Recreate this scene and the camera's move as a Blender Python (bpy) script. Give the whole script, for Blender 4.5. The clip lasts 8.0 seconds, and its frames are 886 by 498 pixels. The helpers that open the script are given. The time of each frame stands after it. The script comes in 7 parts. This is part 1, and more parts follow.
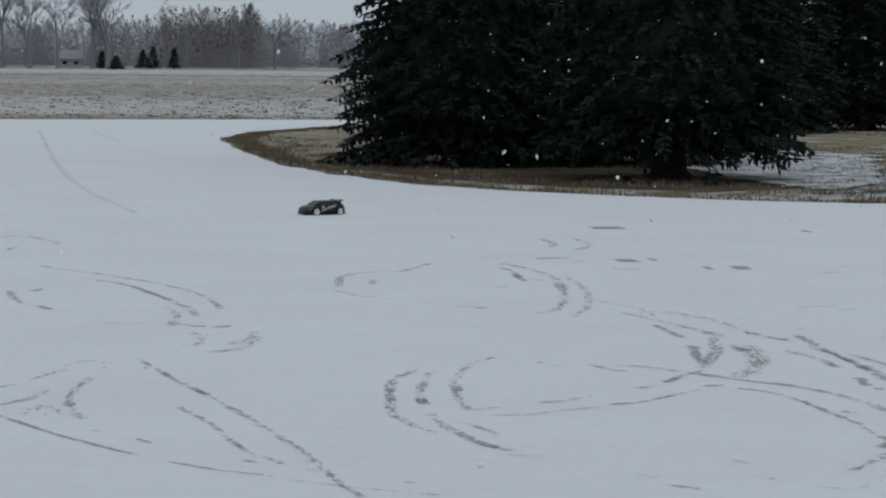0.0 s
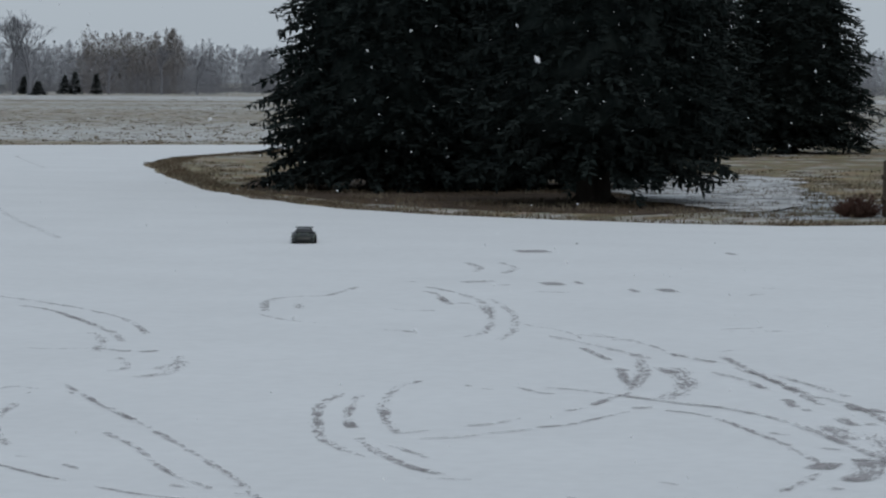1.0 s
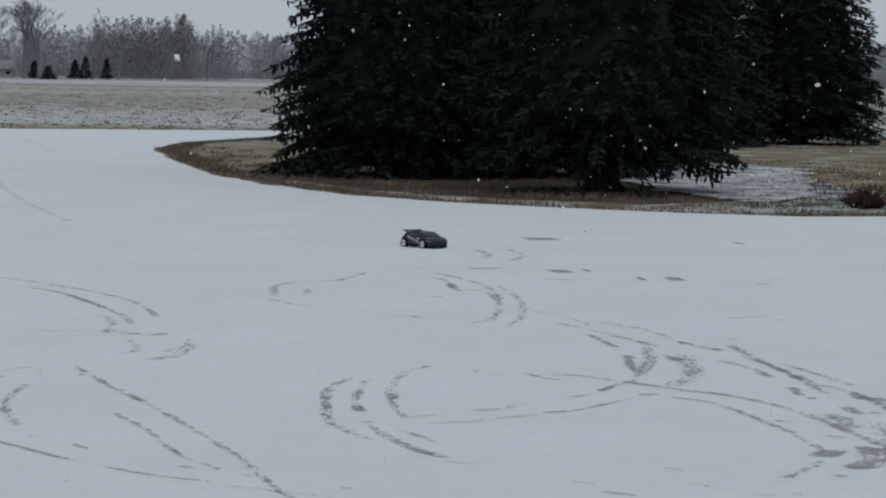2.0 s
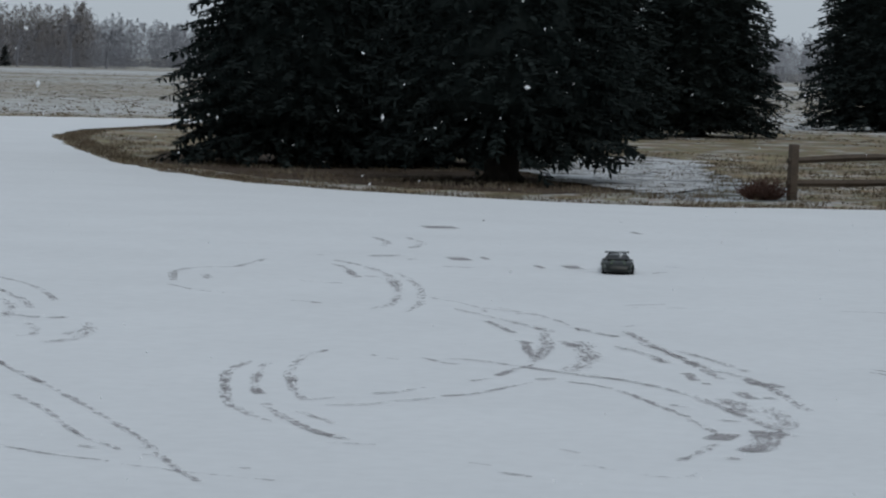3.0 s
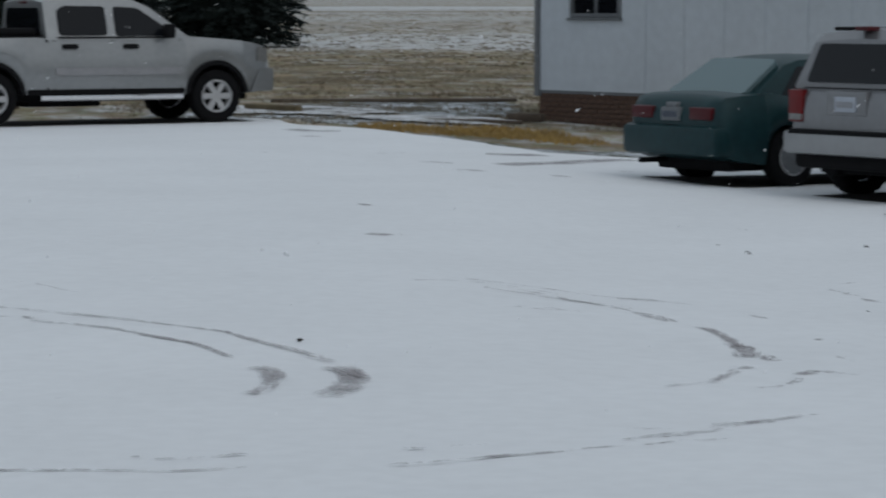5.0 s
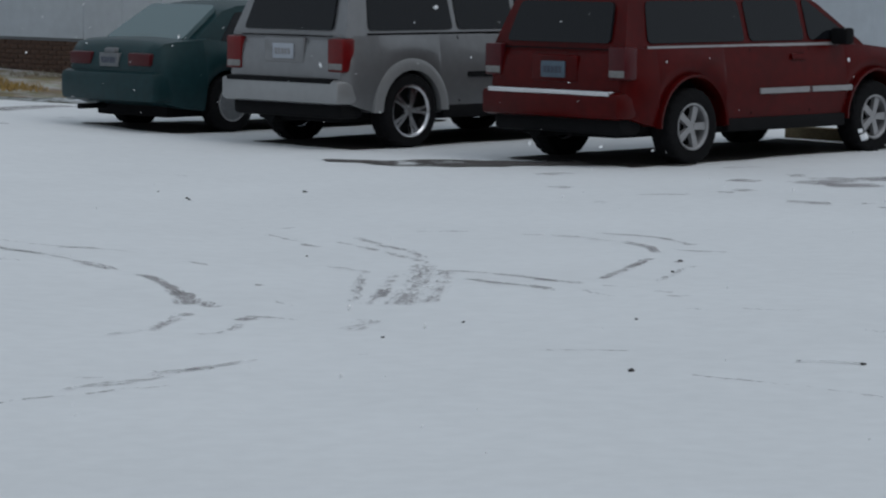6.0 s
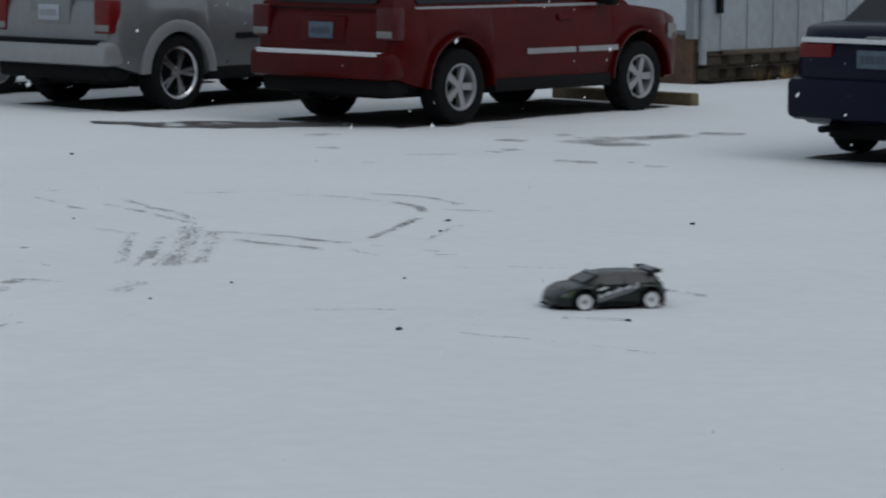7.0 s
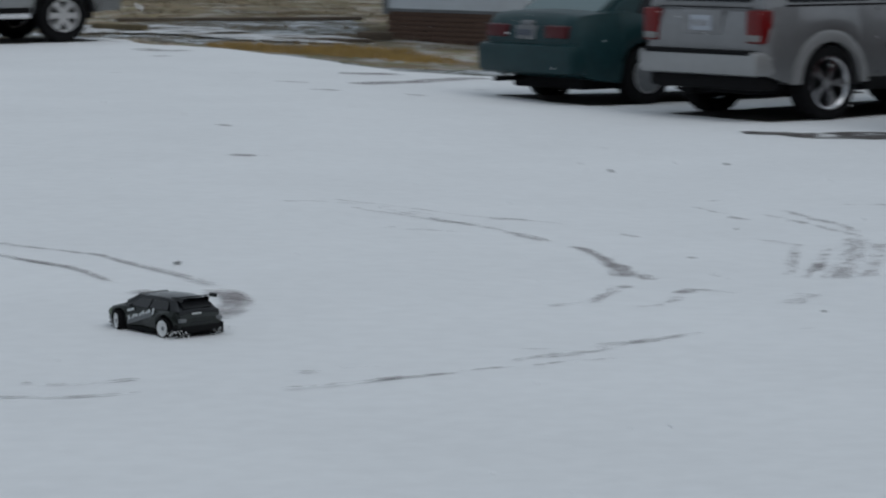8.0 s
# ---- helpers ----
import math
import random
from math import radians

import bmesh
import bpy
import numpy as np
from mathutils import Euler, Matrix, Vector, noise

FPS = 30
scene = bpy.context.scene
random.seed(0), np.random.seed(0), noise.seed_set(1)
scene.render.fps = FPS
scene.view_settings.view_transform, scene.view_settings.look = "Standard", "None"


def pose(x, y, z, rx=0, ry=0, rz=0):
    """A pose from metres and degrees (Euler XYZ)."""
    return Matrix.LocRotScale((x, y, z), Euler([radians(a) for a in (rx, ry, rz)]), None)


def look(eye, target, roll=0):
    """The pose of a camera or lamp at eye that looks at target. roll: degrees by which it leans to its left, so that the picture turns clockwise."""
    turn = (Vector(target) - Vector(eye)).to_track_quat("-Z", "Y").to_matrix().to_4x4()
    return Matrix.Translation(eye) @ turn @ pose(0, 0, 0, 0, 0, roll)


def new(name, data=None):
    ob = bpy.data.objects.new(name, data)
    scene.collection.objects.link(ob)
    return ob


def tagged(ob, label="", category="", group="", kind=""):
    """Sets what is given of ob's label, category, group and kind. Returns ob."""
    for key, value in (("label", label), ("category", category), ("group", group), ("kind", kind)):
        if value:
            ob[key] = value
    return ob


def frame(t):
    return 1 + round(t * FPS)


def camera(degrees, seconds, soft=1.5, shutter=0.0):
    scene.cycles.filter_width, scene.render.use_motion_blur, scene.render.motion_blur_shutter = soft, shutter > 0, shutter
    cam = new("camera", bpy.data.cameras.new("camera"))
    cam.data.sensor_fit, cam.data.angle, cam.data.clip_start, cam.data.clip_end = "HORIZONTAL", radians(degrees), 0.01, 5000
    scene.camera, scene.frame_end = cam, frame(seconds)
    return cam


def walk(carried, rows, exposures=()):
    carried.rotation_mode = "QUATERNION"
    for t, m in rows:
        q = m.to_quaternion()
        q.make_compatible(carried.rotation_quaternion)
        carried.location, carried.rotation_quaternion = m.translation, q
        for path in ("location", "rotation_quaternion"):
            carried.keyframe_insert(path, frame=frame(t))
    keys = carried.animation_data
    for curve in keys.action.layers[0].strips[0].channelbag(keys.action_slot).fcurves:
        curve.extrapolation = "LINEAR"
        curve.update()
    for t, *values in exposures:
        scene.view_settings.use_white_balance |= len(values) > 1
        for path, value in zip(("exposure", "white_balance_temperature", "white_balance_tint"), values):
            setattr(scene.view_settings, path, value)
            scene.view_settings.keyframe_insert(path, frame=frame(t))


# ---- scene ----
import collections

cam = camera(17.46, 8.0, soft=2.1, shutter=0.15)
# a hand-held camera about 1.87 m over the snow, panning after the small car
PATH = [
    (0, pose(-0.096, 0.098, 1.902, 86.580, -0.475, 20.307)),
    (0.1, pose(-0.097, 0.106, 1.899, 86.494, -0.461, 20.149)),
    (0.2, pose(-0.098, 0.113, 1.897, 86.498, -0.446, 20.038)),
    (0.3, pose(-0.100, 0.121, 1.894, 86.529, -0.432, 19.603)),
    (0.4, pose(-0.101, 0.128, 1.892, 86.535, -0.418, 19.346)),
    (0.5, pose(-0.102, 0.136, 1.889, 86.612, -0.404, 19.127)),
    (0.6, pose(-0.109, 0.136, 1.889, 86.612, -0.390, 18.757)),
    (0.7, pose(-0.115, 0.137, 1.889, 86.796, -0.377, 18.268)),
    (0.8, pose(-0.121, 0.137, 1.889, 87.023, -0.363, 18.003)),
    (0.9, pose(-0.128, 0.137, 1.888, 87.089, -0.349, 18.332)),
    (1, pose(-0.134, 0.137, 1.888, 87.084, -0.335, 18.778)),
    (1.1, pose(-0.135, 0.134, 1.905, 87.020, -0.338, 19.084)),
    (1.2, pose(-0.136, 0.131, 1.922, 86.983, -0.341, 19.640)),
    (2.3, pose(-0.076, -0.023, 1.852, 86.828, -1.030, 18.766)),
    (2.5, pose(-0.065, -0.051, 1.839, 86.895, -1.155, 18.685)),
    (2.7, pose(-0.064, -0.069, 1.843, 86.845, -1.251, 18.077)),
    (2.9, pose(-0.063, -0.087, 1.846, 86.788, -1.346, 17.402)),
    (3, pose(-0.063, -0.096, 1.848, 86.706, -1.394, 16.986)),
    (3.1, pose(-0.055, -0.094, 1.846, 86.637, -1.364, 16.646)),
    (3.3, pose(-0.040, -0.089, 1.844, 86.424, -1.306, 15.853)),
    (3.5, pose(-0.026, -0.085, 1.842, 86.299, -1.247, 14.922)),
    (3.6, pose(0.008, -0.083, 1.836, 86.077, -1.353, 14.395)),
    (3.7, pose(0.042, -0.081, 1.829, 85.957, -1.459, 13.344)),
    (3.8, pose(0.076, -0.071, 1.842, 85.704, -1.218, 11.839)),
    (3.9, pose(0.110, -0.061, 1.855, 85.573, -0.977, 9.382)),
    (4, pose(0.144, -0.051, 1.868, 85.553, -0.737, 6.162)),
    (4.1, pose(0.139, -0.047, 1.870, 85.603, -0.328, 4.729)),
    (4.2, pose(0.135, -0.043, 1.872, 85.810, 0.080, 3.103)),
    (4.3, pose(0.104, -0.033, 1.872, 85.711, 0.037, 2.114)),
    (4.4, pose(0.072, -0.023, 1.873, 85.632, -0.006, 1.190)),
    (4.5, pose(0.041, -0.013, 1.873, 85.570, -0.048, 0.350)),
    (4.6, pose(0.049, -0.003, 1.868, 85.504, -0.051, -0.211)),
    (4.7, pose(0.058, 0.006, 1.863, 85.430, -0.054, -1.200)),
    (4.8, pose(0.066, 0.016, 1.858, 85.401, -0.057, -2.047)),
    (4.9, pose(0.086, -0.000, 1.851, 85.351, -0.050, -3.254)),
    (5, pose(0.105, -0.017, 1.843, 85.286, -0.043, -4.594)),
    (5.1, pose(0.123, -0.019, 1.850, 85.171, -0.182, -5.885)),
    (5.2, pose(0.142, -0.021, 1.857, 85.088, -0.322, -7.526)),
    (6.3, pose(0.099, -0.031, 1.859, 83.911, -0.382, -16.732)),
    (6.5, pose(0.093, -0.032, 1.867, 83.718, -0.429, -17.164)),
    (6.6, pose(0.099, -0.037, 1.864, 83.650, -0.432, -17.444)),
    (6.7, pose(0.106, -0.041, 1.860, 83.575, -0.435, -17.930)),
    (6.8, pose(0.113, -0.046, 1.856, 83.535, -0.438, -18.674)),
    (6.9, pose(0.120, -0.051, 1.852, 83.508, -0.441, -19.575)),
    (7, pose(0.127, -0.055, 1.848, 83.514, -0.444, -20.218)),
    (7.1, pose(0.104, -0.043, 1.850, 83.491, -0.454, -21.187)),
    (7.2, pose(0.081, -0.030, 1.852, 83.500, -0.463, -21.694)),
    (7.3, pose(0.057, -0.018, 1.854, 83.483, -0.473, -21.629)),
    (7.4, pose(0.034, -0.005, 1.856, 83.458, -0.483, -20.599)),
    (7.5, pose(0.011, 0.007, 1.859, 83.456, -0.493, -19.199)),
    (7.6, pose(-0.015, 0.017, 1.866, 83.418, -0.393, -17.489)),
    (7.7, pose(-0.042, 0.027, 1.874, 83.398, -0.293, -15.336)),
    (7.8, pose(-0.071, 0.021, 1.872, 83.495, -0.020, -12.907)),
    (7.9, pose(-0.099, 0.016, 1.870, 83.555, 0.253, -10.507)),
    (8, pose(-0.125, 0.012, 1.863, 83.648, 0.082, -7.882)),
]
walk(cam, PATH)

# ---- light: an overcast winter sky ----
world = bpy.data.worlds.new("overcast_sky")
scene.world = world
world.use_nodes = True
wn, wl = world.node_tree.nodes, world.node_tree.links
sky = wn.new("ShaderNodeTexSky")
sky.sky_type, sky.sun_disc = "NISHITA", False
sky.sun_elevation, sky.sun_rotation = radians(38), radians(150)
sky.air_density, sky.dust_density = 1.0, 4.0
cloud = wn.new("ShaderNodeMix")
cloud.data_type = "RGBA"
cloud.inputs["Factor"].default_value = 0.88
cloud.inputs["B"].default_value = (5.45, 6.2, 6.95, 1)
wl.new(sky.outputs["Color"], cloud.inputs["A"])
wl.new(cloud.outputs["Result"], wn["Background"].inputs["Color"])
wn["Background"].inputs["Strength"].default_value = 0.078

sun = new("sun", bpy.data.lights.new("sun", "SUN"))
sun.data.energy, sun.data.angle, sun.data.color = 0.5, radians(40), (0.95, 0.98, 1.0)
sun.matrix_world = look((0, 0, 0), (-0.4, 0.55, -1.0))
scene.view_settings.exposure = 0.06


# ---- materials ----
def mat(name, color, rough=0.6, metal=0.0, var=0.25, scale=6.0, bump=0.0, bump_scale=40.0, second=None, coat=0.0, fine=8.0, soft=0.3, spec=0.5):
    """A surface with two scales of variation: broad stains and fine grain."""
    m = bpy.data.materials.new(name)
    m.use_nodes = True
    n, l = m.node_tree.nodes, m.node_tree.links
    b = n["Principled BSDF"]
    geo = n.new("ShaderNodeTexCoord")
    broad, grain = n.new("ShaderNodeTexNoise"), n.new("ShaderNodeTexNoise")
    broad.inputs["Scale"].default_value, broad.inputs["Detail"].default_value = scale, 5
    grain.inputs["Scale"].default_value, grain.inputs["Detail"].default_value = scale * fine, 3
    for t in (broad, grain):
        l.new(geo.outputs["Object"], t.inputs["Vector"])
    add = n.new("ShaderNodeMath")
    add.operation = "ADD"
    l.new(broad.outputs["Fac"], add.inputs[0])
    l.new(grain.outputs["Fac"], add.inputs[1])
    ramp = n.new("ShaderNodeMapRange")
    ramp.inputs["From Min"].default_value, ramp.inputs["From Max"].default_value = 1.0 - soft, 1.0 + soft
    l.new(add.outputs[0], ramp.inputs["Value"])
    mix = n.new("ShaderNodeMix")
    mix.data_type = "RGBA"
    c = Vector(color)
    other = Vector(second) if second else c * (1 - var)
    mix.inputs["A"].default_value, mix.inputs["B"].default_value = (*c, 1), (*other, 1)
    l.new(ramp.outputs["Result"], mix.inputs["Factor"])
    l.new(mix.outputs["Result"], b.inputs["Base Color"])
    b.inputs["Roughness"].default_value, b.inputs["Metallic"].default_value = rough, metal
    b.inputs["Coat Weight"].default_value, b.inputs["Specular IOR Level"].default_value = coat, spec
    if bump:
        bn, tx = n.new("ShaderNodeBump"), n.new("ShaderNodeTexNoise")
        tx.inputs["Scale"].default_value, tx.inputs["Detail"].default_value = bump_scale, 4
        l.new(geo.outputs["Object"], tx.inputs["Vector"])
        l.new(tx.outputs["Fac"], bn.inputs["Height"])
        bn.inputs["Strength"].default_value, bn.inputs["Distance"].default_value = bump, 0.02
        l.new(bn.outputs["Normal"], b.inputs["Normal"])
    return m


def glass_mat(name, tint, rough=0.03):
    m = bpy.data.materials.new(name)
    m.use_nodes = True
    b = m.node_tree.nodes["Principled BSDF"]
    b.inputs["Base Color"].default_value = (*tint, 1)
    b.inputs["Roughness"].default_value = rough
    b.inputs["IOR"].default_value = 1.5
    b.inputs["Specular IOR Level"].default_value = 0.22
    return m


SNOW = mat("snow", (0.73, 0.745, 0.76), 0.75, var=0.08, scale=0.55, soft=0.3, bump=0.025, bump_scale=7, fine=14)
LAWN = mat("dry_winter_grass", (0.15, 0.105, 0.068), 0.95, scale=0.35, second=(0.075, 0.062, 0.04), bump=0.8, bump_scale=14, fine=14)
LAMP_RED = mat("bright_red_lens", (0.30, 0.008, 0.012), 0.25, var=0.4, scale=14, spec=0.4)
SATIN = mat("satin_trim", (0.30, 0.30, 0.31), 0.45, 0.3, var=0.15, scale=6)
SILVER_LIGHT = mat("light_silver_plastic", (0.28, 0.285, 0.29), 0.35, 0.35, var=0.10, scale=1.5)
SILVER = mat("silver_paint", (0.27, 0.28, 0.285), 0.30, 0.5, var=0.14, scale=1.3, coat=0.5)
SILVER_DARK = mat("silver_grey_paint", (0.185, 0.188, 0.195), 0.33, 0.45, var=0.14, scale=1.3, coat=0.5)
RED = mat("red_paint", (0.072, 0.0018, 0.0018), 0.32, 0.0, var=0.35, scale=1.3, spec=0.13)
TEAL = mat("teal_paint", (0.009, 0.036, 0.041), 0.42, 0.0, var=0.3, scale=1.5, spec=0.25)
NAVY = mat("navy_paint", (0.0035, 0.005, 0.020), 0.25, 0.0, var=0.3, scale=1.5, spec=0.14)
RUBBER = mat("tyre_rubber", (0.008, 0.008, 0.009), 0.95, spec=0.15, var=0.4, scale=9, bump=0.3, bump_scale=60)
BLACK = mat("black_plastic", (0.008, 0.008, 0.009), 0.9, spec=0.15, var=0.3, scale=8)
ALLOY = mat("alloy", (0.48, 0.48, 0.485), 0.38, 0.35, var=0.2, scale=8)
CHROME = mat("chrome", (0.62, 0.62, 0.64), 0.26, 1.0, var=0.1, scale=8)
GLASS = glass_mat("tinted_glass", (0.007, 0.008, 0.010))
GLASS_TEAL = glass_mat("clear_car_glass", (0.10, 0.15, 0.16), 0.08)
TAIL = mat("red_lamp_lens", (0.15, 0.005, 0.006), 0.3, var=0.4, scale=14, spec=0.3)
TAIL_DARK = mat("dark_red_lamp_lens", (0.07, 0.006, 0.009), 0.35, var=0.3, scale=14, spec=0.25)
LENS = mat("clear_lamp_lens", (0.20, 0.20, 0.195), 0.35, var=0.4, scale=20, coat=0.15)
PLATE = mat("plate_white", (0.36, 0.39, 0.44), 0.5, var=0.15, scale=12)
PLATE_BLUE = mat("plate_blue", (0.07, 0.11, 0.15), 0.5, var=0.3, scale=12)
PRINT = mat("dark_print", (0.05, 0.06, 0.09), 0.6, var=0.3, scale=12)
GREY_TRIM = mat("grey_trim", (0.26, 0.26, 0.27), 0.5, var=0.2, scale=6)
WHITE_METAL = mat("white_sheet_metal", (0.56, 0.60, 0.64), 0.55, var=0.12, scale=0.7, bump=0.1, bump_scale=3)
# sheet metal again for the barn's end wall, its dimmer light put in the colour
END_METAL = mat("shaded_sheet_metal", (0.27, 0.295, 0.32), 0.6, var=0.25, scale=0.9, bump=0.1, bump_scale=3)
TRIM_DARK = mat("weathered_trim", (0.16, 0.17, 0.18), 0.7, var=0.3, scale=3)
BRICK = mat("red_brick", (0.14, 0.078, 0.052), 0.95, second=(0.06, 0.038, 0.03), scale=1.6, bump=0.5, bump_scale=30)
STONE = mat("foundation_stone", (0.085, 0.066, 0.045), 0.9, second=(0.035, 0.029, 0.022), scale=2, bump=0.6, bump_scale=12)
ROOF = mat("grey_roof", (0.24, 0.25, 0.26), 0.7, var=0.2, scale=2)
BARK = mat("bark", (0.035, 0.028, 0.022), 0.95, var=0.5, scale=5, bump=0.8, bump_scale=20)
# paled and blued twigs: the haze over the far woods is in this colour
TWIG = mat("hazed_bare_twigs", (0.19, 0.195, 0.217), 0.95, var=0.12, scale=0.02)
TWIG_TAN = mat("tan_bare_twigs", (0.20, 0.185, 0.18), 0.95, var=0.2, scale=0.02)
NEEDLE = mat("spruce_needles", (0.011, 0.017, 0.016), 1.0, spec=0.1, second=(0.032, 0.041, 0.039), scale=0.8, fine=10)
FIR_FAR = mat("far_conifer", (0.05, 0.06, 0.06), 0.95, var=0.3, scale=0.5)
WEATHERED = mat("weathered_wood", (0.10, 0.075, 0.055), 0.9, var=0.45, scale=5, bump=0.5, bump_scale=25)
RUST_STEM = mat("rust_brown_stems", (0.085, 0.038, 0.025), 0.95, var=0.4, scale=3)
PALE_GRASS = mat("pale_dead_grass", (0.23, 0.195, 0.14), 0.95, second=(0.15, 0.125, 0.09), scale=1.2)
STRAW = mat("straw_grass", (0.42, 0.27, 0.075), 0.95, second=(0.20, 0.14, 0.065), scale=1.2)
CURB_YELLOW = mat("faded_yellow_timber", (0.15, 0.115, 0.06), 0.9, var=0.4, scale=4, bump=0.4, bump_scale=30)
STONE_BIT = mat("gravel_bits", (0.05, 0.045, 0.045), 0.9, var=0.4, scale=20)


GRAVEL = mat("wet_gravel", (0.060, 0.052, 0.05), 0.8, second=(0.13, 0.12, 0.118), scale=1.6, soft=0.2, spec=0.2, bump=0.5, bump_scale=30)
DUSTED = mat("snow_dusted_grass", (0.46, 0.49, 0.52), 0.95, second=(0.07, 0.07, 0.05), scale=0.9, soft=0.13, bump=0.6, bump_scale=18, fine=7)
LITTER = mat("needle_litter", (0.050, 0.034, 0.026), 0.95, second=(0.10, 0.075, 0.055), scale=1.1, soft=0.2, spec=0.1, bump=0.6, bump_scale=25)
# bare gravel darkened to carry the contact shade under the vehicles
BARE = mat("shaded_damp_gravel", (0.035, 0.031, 0.03), 0.9, var=0.4, scale=2.5, spec=0.2, bump=0.5, bump_scale=35)


# ---- building helpers ----
def broken(m, scale, low, high):
    """Lets what lies below show through in ragged gaps."""
    n, l = m.node_tree.nodes, m.node_tree.links
    geo, t, r = n.new("ShaderNodeNewGeometry"), n.new("ShaderNodeTexNoise"), n.new("ShaderNodeMapRange")
    t.inputs["Scale"].default_value, t.inputs["Detail"].default_value, t.inputs["Roughness"].default_value = scale, 6, 0.65
    l.new(geo.outputs["Position"], t.inputs["Vector"])
    r.inputs["From Min"].default_value, r.inputs["From Max"].default_value = low, high
    l.new(t.outputs["Fac"], r.inputs["Value"])
    clear, mix = n.new("ShaderNodeBsdfTransparent"), n.new("ShaderNodeMixShader")
    l.new(r.outputs["Result"], mix.inputs[0])
    l.new(clear.outputs[0], mix.inputs[1])
    l.new(n["Principled BSDF"].outputs[0], mix.inputs[2])
    l.new(mix.outputs[0], n["Material Output"].inputs["Surface"])


broken(GRAVEL, 1.6, 0.38, 0.50)
broken(DUSTED, 1.1, 0.26, 0.44)
broken(LITTER, 0.9, 0.26, 0.40)
THIN_SNOW = mat("thin_snow_on_grass", (0.60, 0.62, 0.65), 0.9, second=(0.36, 0.36, 0.35), scale=2.2, soft=0.2, bump=0.5, bump_scale=16)
broken(THIN_SNOW, 1.5, 0.36, 0.48)


def ease(u):
    u = min(1.0, max(0.0, u))
    return u * u * (3 - 2 * u)


def rise(x, y):
    """The land's height: level round the camera, then a very gentle slope up, with a shallow dip before the barn."""
    d = math.hypot(x, y)
    dip = 0.0
    if y > 0:
        a = math.degrees(math.atan2(x, y))
        dip = 0.19 * ease((a - 2) / 11) * ease((d - 8) / 16) * (1 - ease((d - 50) / 70))
    return float(np.interp(d, [0, 12, 60, 120, 500, 3000], [0, 0, 0.216, 0.5, 3.2, 20])) - dip


def mesh_of(name, bm, material, sharp=35):
    bmesh.ops.recalc_face_normals(bm, faces=bm.faces)
    me = bpy.data.meshes.new(name)
    bm.to_mesh(me)
    bm.free()
    for m in material if isinstance(material, (list, tuple)) else [material]:
        me.materials.append(m)
    if sharp:
        me.shade_smooth()
        me.set_sharp_from_angle(angle=radians(sharp))
    return me


def part(name, bm, material, parent=None, label="", m=None, sharp=35):
    """Links a bmesh (or a finished mesh) as one object under its parent."""
    me = bm if isinstance(bm, bpy.types.Mesh) else mesh_of(name, bm, material, sharp)
    ob = new(name, me)
    if parent:
        ob.parent = parent
    if m is not None:
        ob.matrix_basis = m
    return tagged(ob, label)


def thing(name, m, label, category, group="", kind=""):
    ob = new(name)
    ob.empty_display_size = 0.2
    ob.matrix_basis = m
    return tagged(ob, label, category, group, kind)


def box(bm, x0, x1, y0, y1, z0, z1, bevel=0.0, m=None):
    r = bmesh.ops.create_cube(bm, size=1.0)
    vs = r["verts"]
    for v in vs:
        v.co = Vector((x0 + (v.co.x + 0.5) * (x1 - x0), y0 + (v.co.y + 0.5) * (y1 - y0), z0 + (v.co.z + 0.5) * (z1 - z0)))
    if bevel:
        es = list({e for v in vs for e in v.link_edges})
        r = bmesh.ops.bevel(bm, geom=es, offset=bevel, segments=2, affect="EDGES", profile=0.5)
        vs = list({v for f in r["faces"] for v in f.verts} | {v for v in vs if v.is_valid})
    if m is not None:
        bmesh.ops.transform(bm, matrix=m, verts=[v for v in vs if v.is_valid])
    return bm


def boxed(*a, **k):
    return box(bmesh.new(), *a, **k)


def tube(bm, a, b, r0, r1, n=6):
    """A tapered stick from a to b."""
    a, b = Vector(a), Vector(b)
    d = (b - a).normalized()
    u = d.orthogonal().normalized()
    w = d.cross(u)
    rings = []
    for p, r in ((a, r0), (b, r1)):
        rings.append([bm.verts.new(p + (u * math.cos(2 * math.pi * k / n) + w * math.sin(2 * math.pi * k / n)) * r) for k in range(n)])
    for k in range(n):
        bm.faces.new((rings[0][k], rings[0][(k + 1) % n], rings[1][(k + 1) % n], rings[1][k]))
    bm.faces.new(rings[1])
    bm.faces.new(rings[0][::-1])
    return bm


def lathe(bm, profile, n=32, axis="y"):
    """Turns (radius, along) pairs round an axis; open at the ends where the radius is not zero."""
    rings = []
    for r, h in profile:
        ring = []
        for k in range(n):
            a = 2 * math.pi * k / n
            p = (r * math.cos(a), h, r * math.sin(a)) if axis == "y" else (r * math.cos(a), r * math.sin(a), h)
            ring.append(bm.verts.new(p))
        rings.append(ring)
    for p, q in zip(rings, rings[1:]):
        for k in range(n):
            bm.faces.new((p[k], p[(k + 1) % n], q[(k + 1) % n], q[k]))
    return rings


def table(pairs):
    xs, ys = zip(*pairs)
    return lambda x: float(np.interp(x, xs, ys))


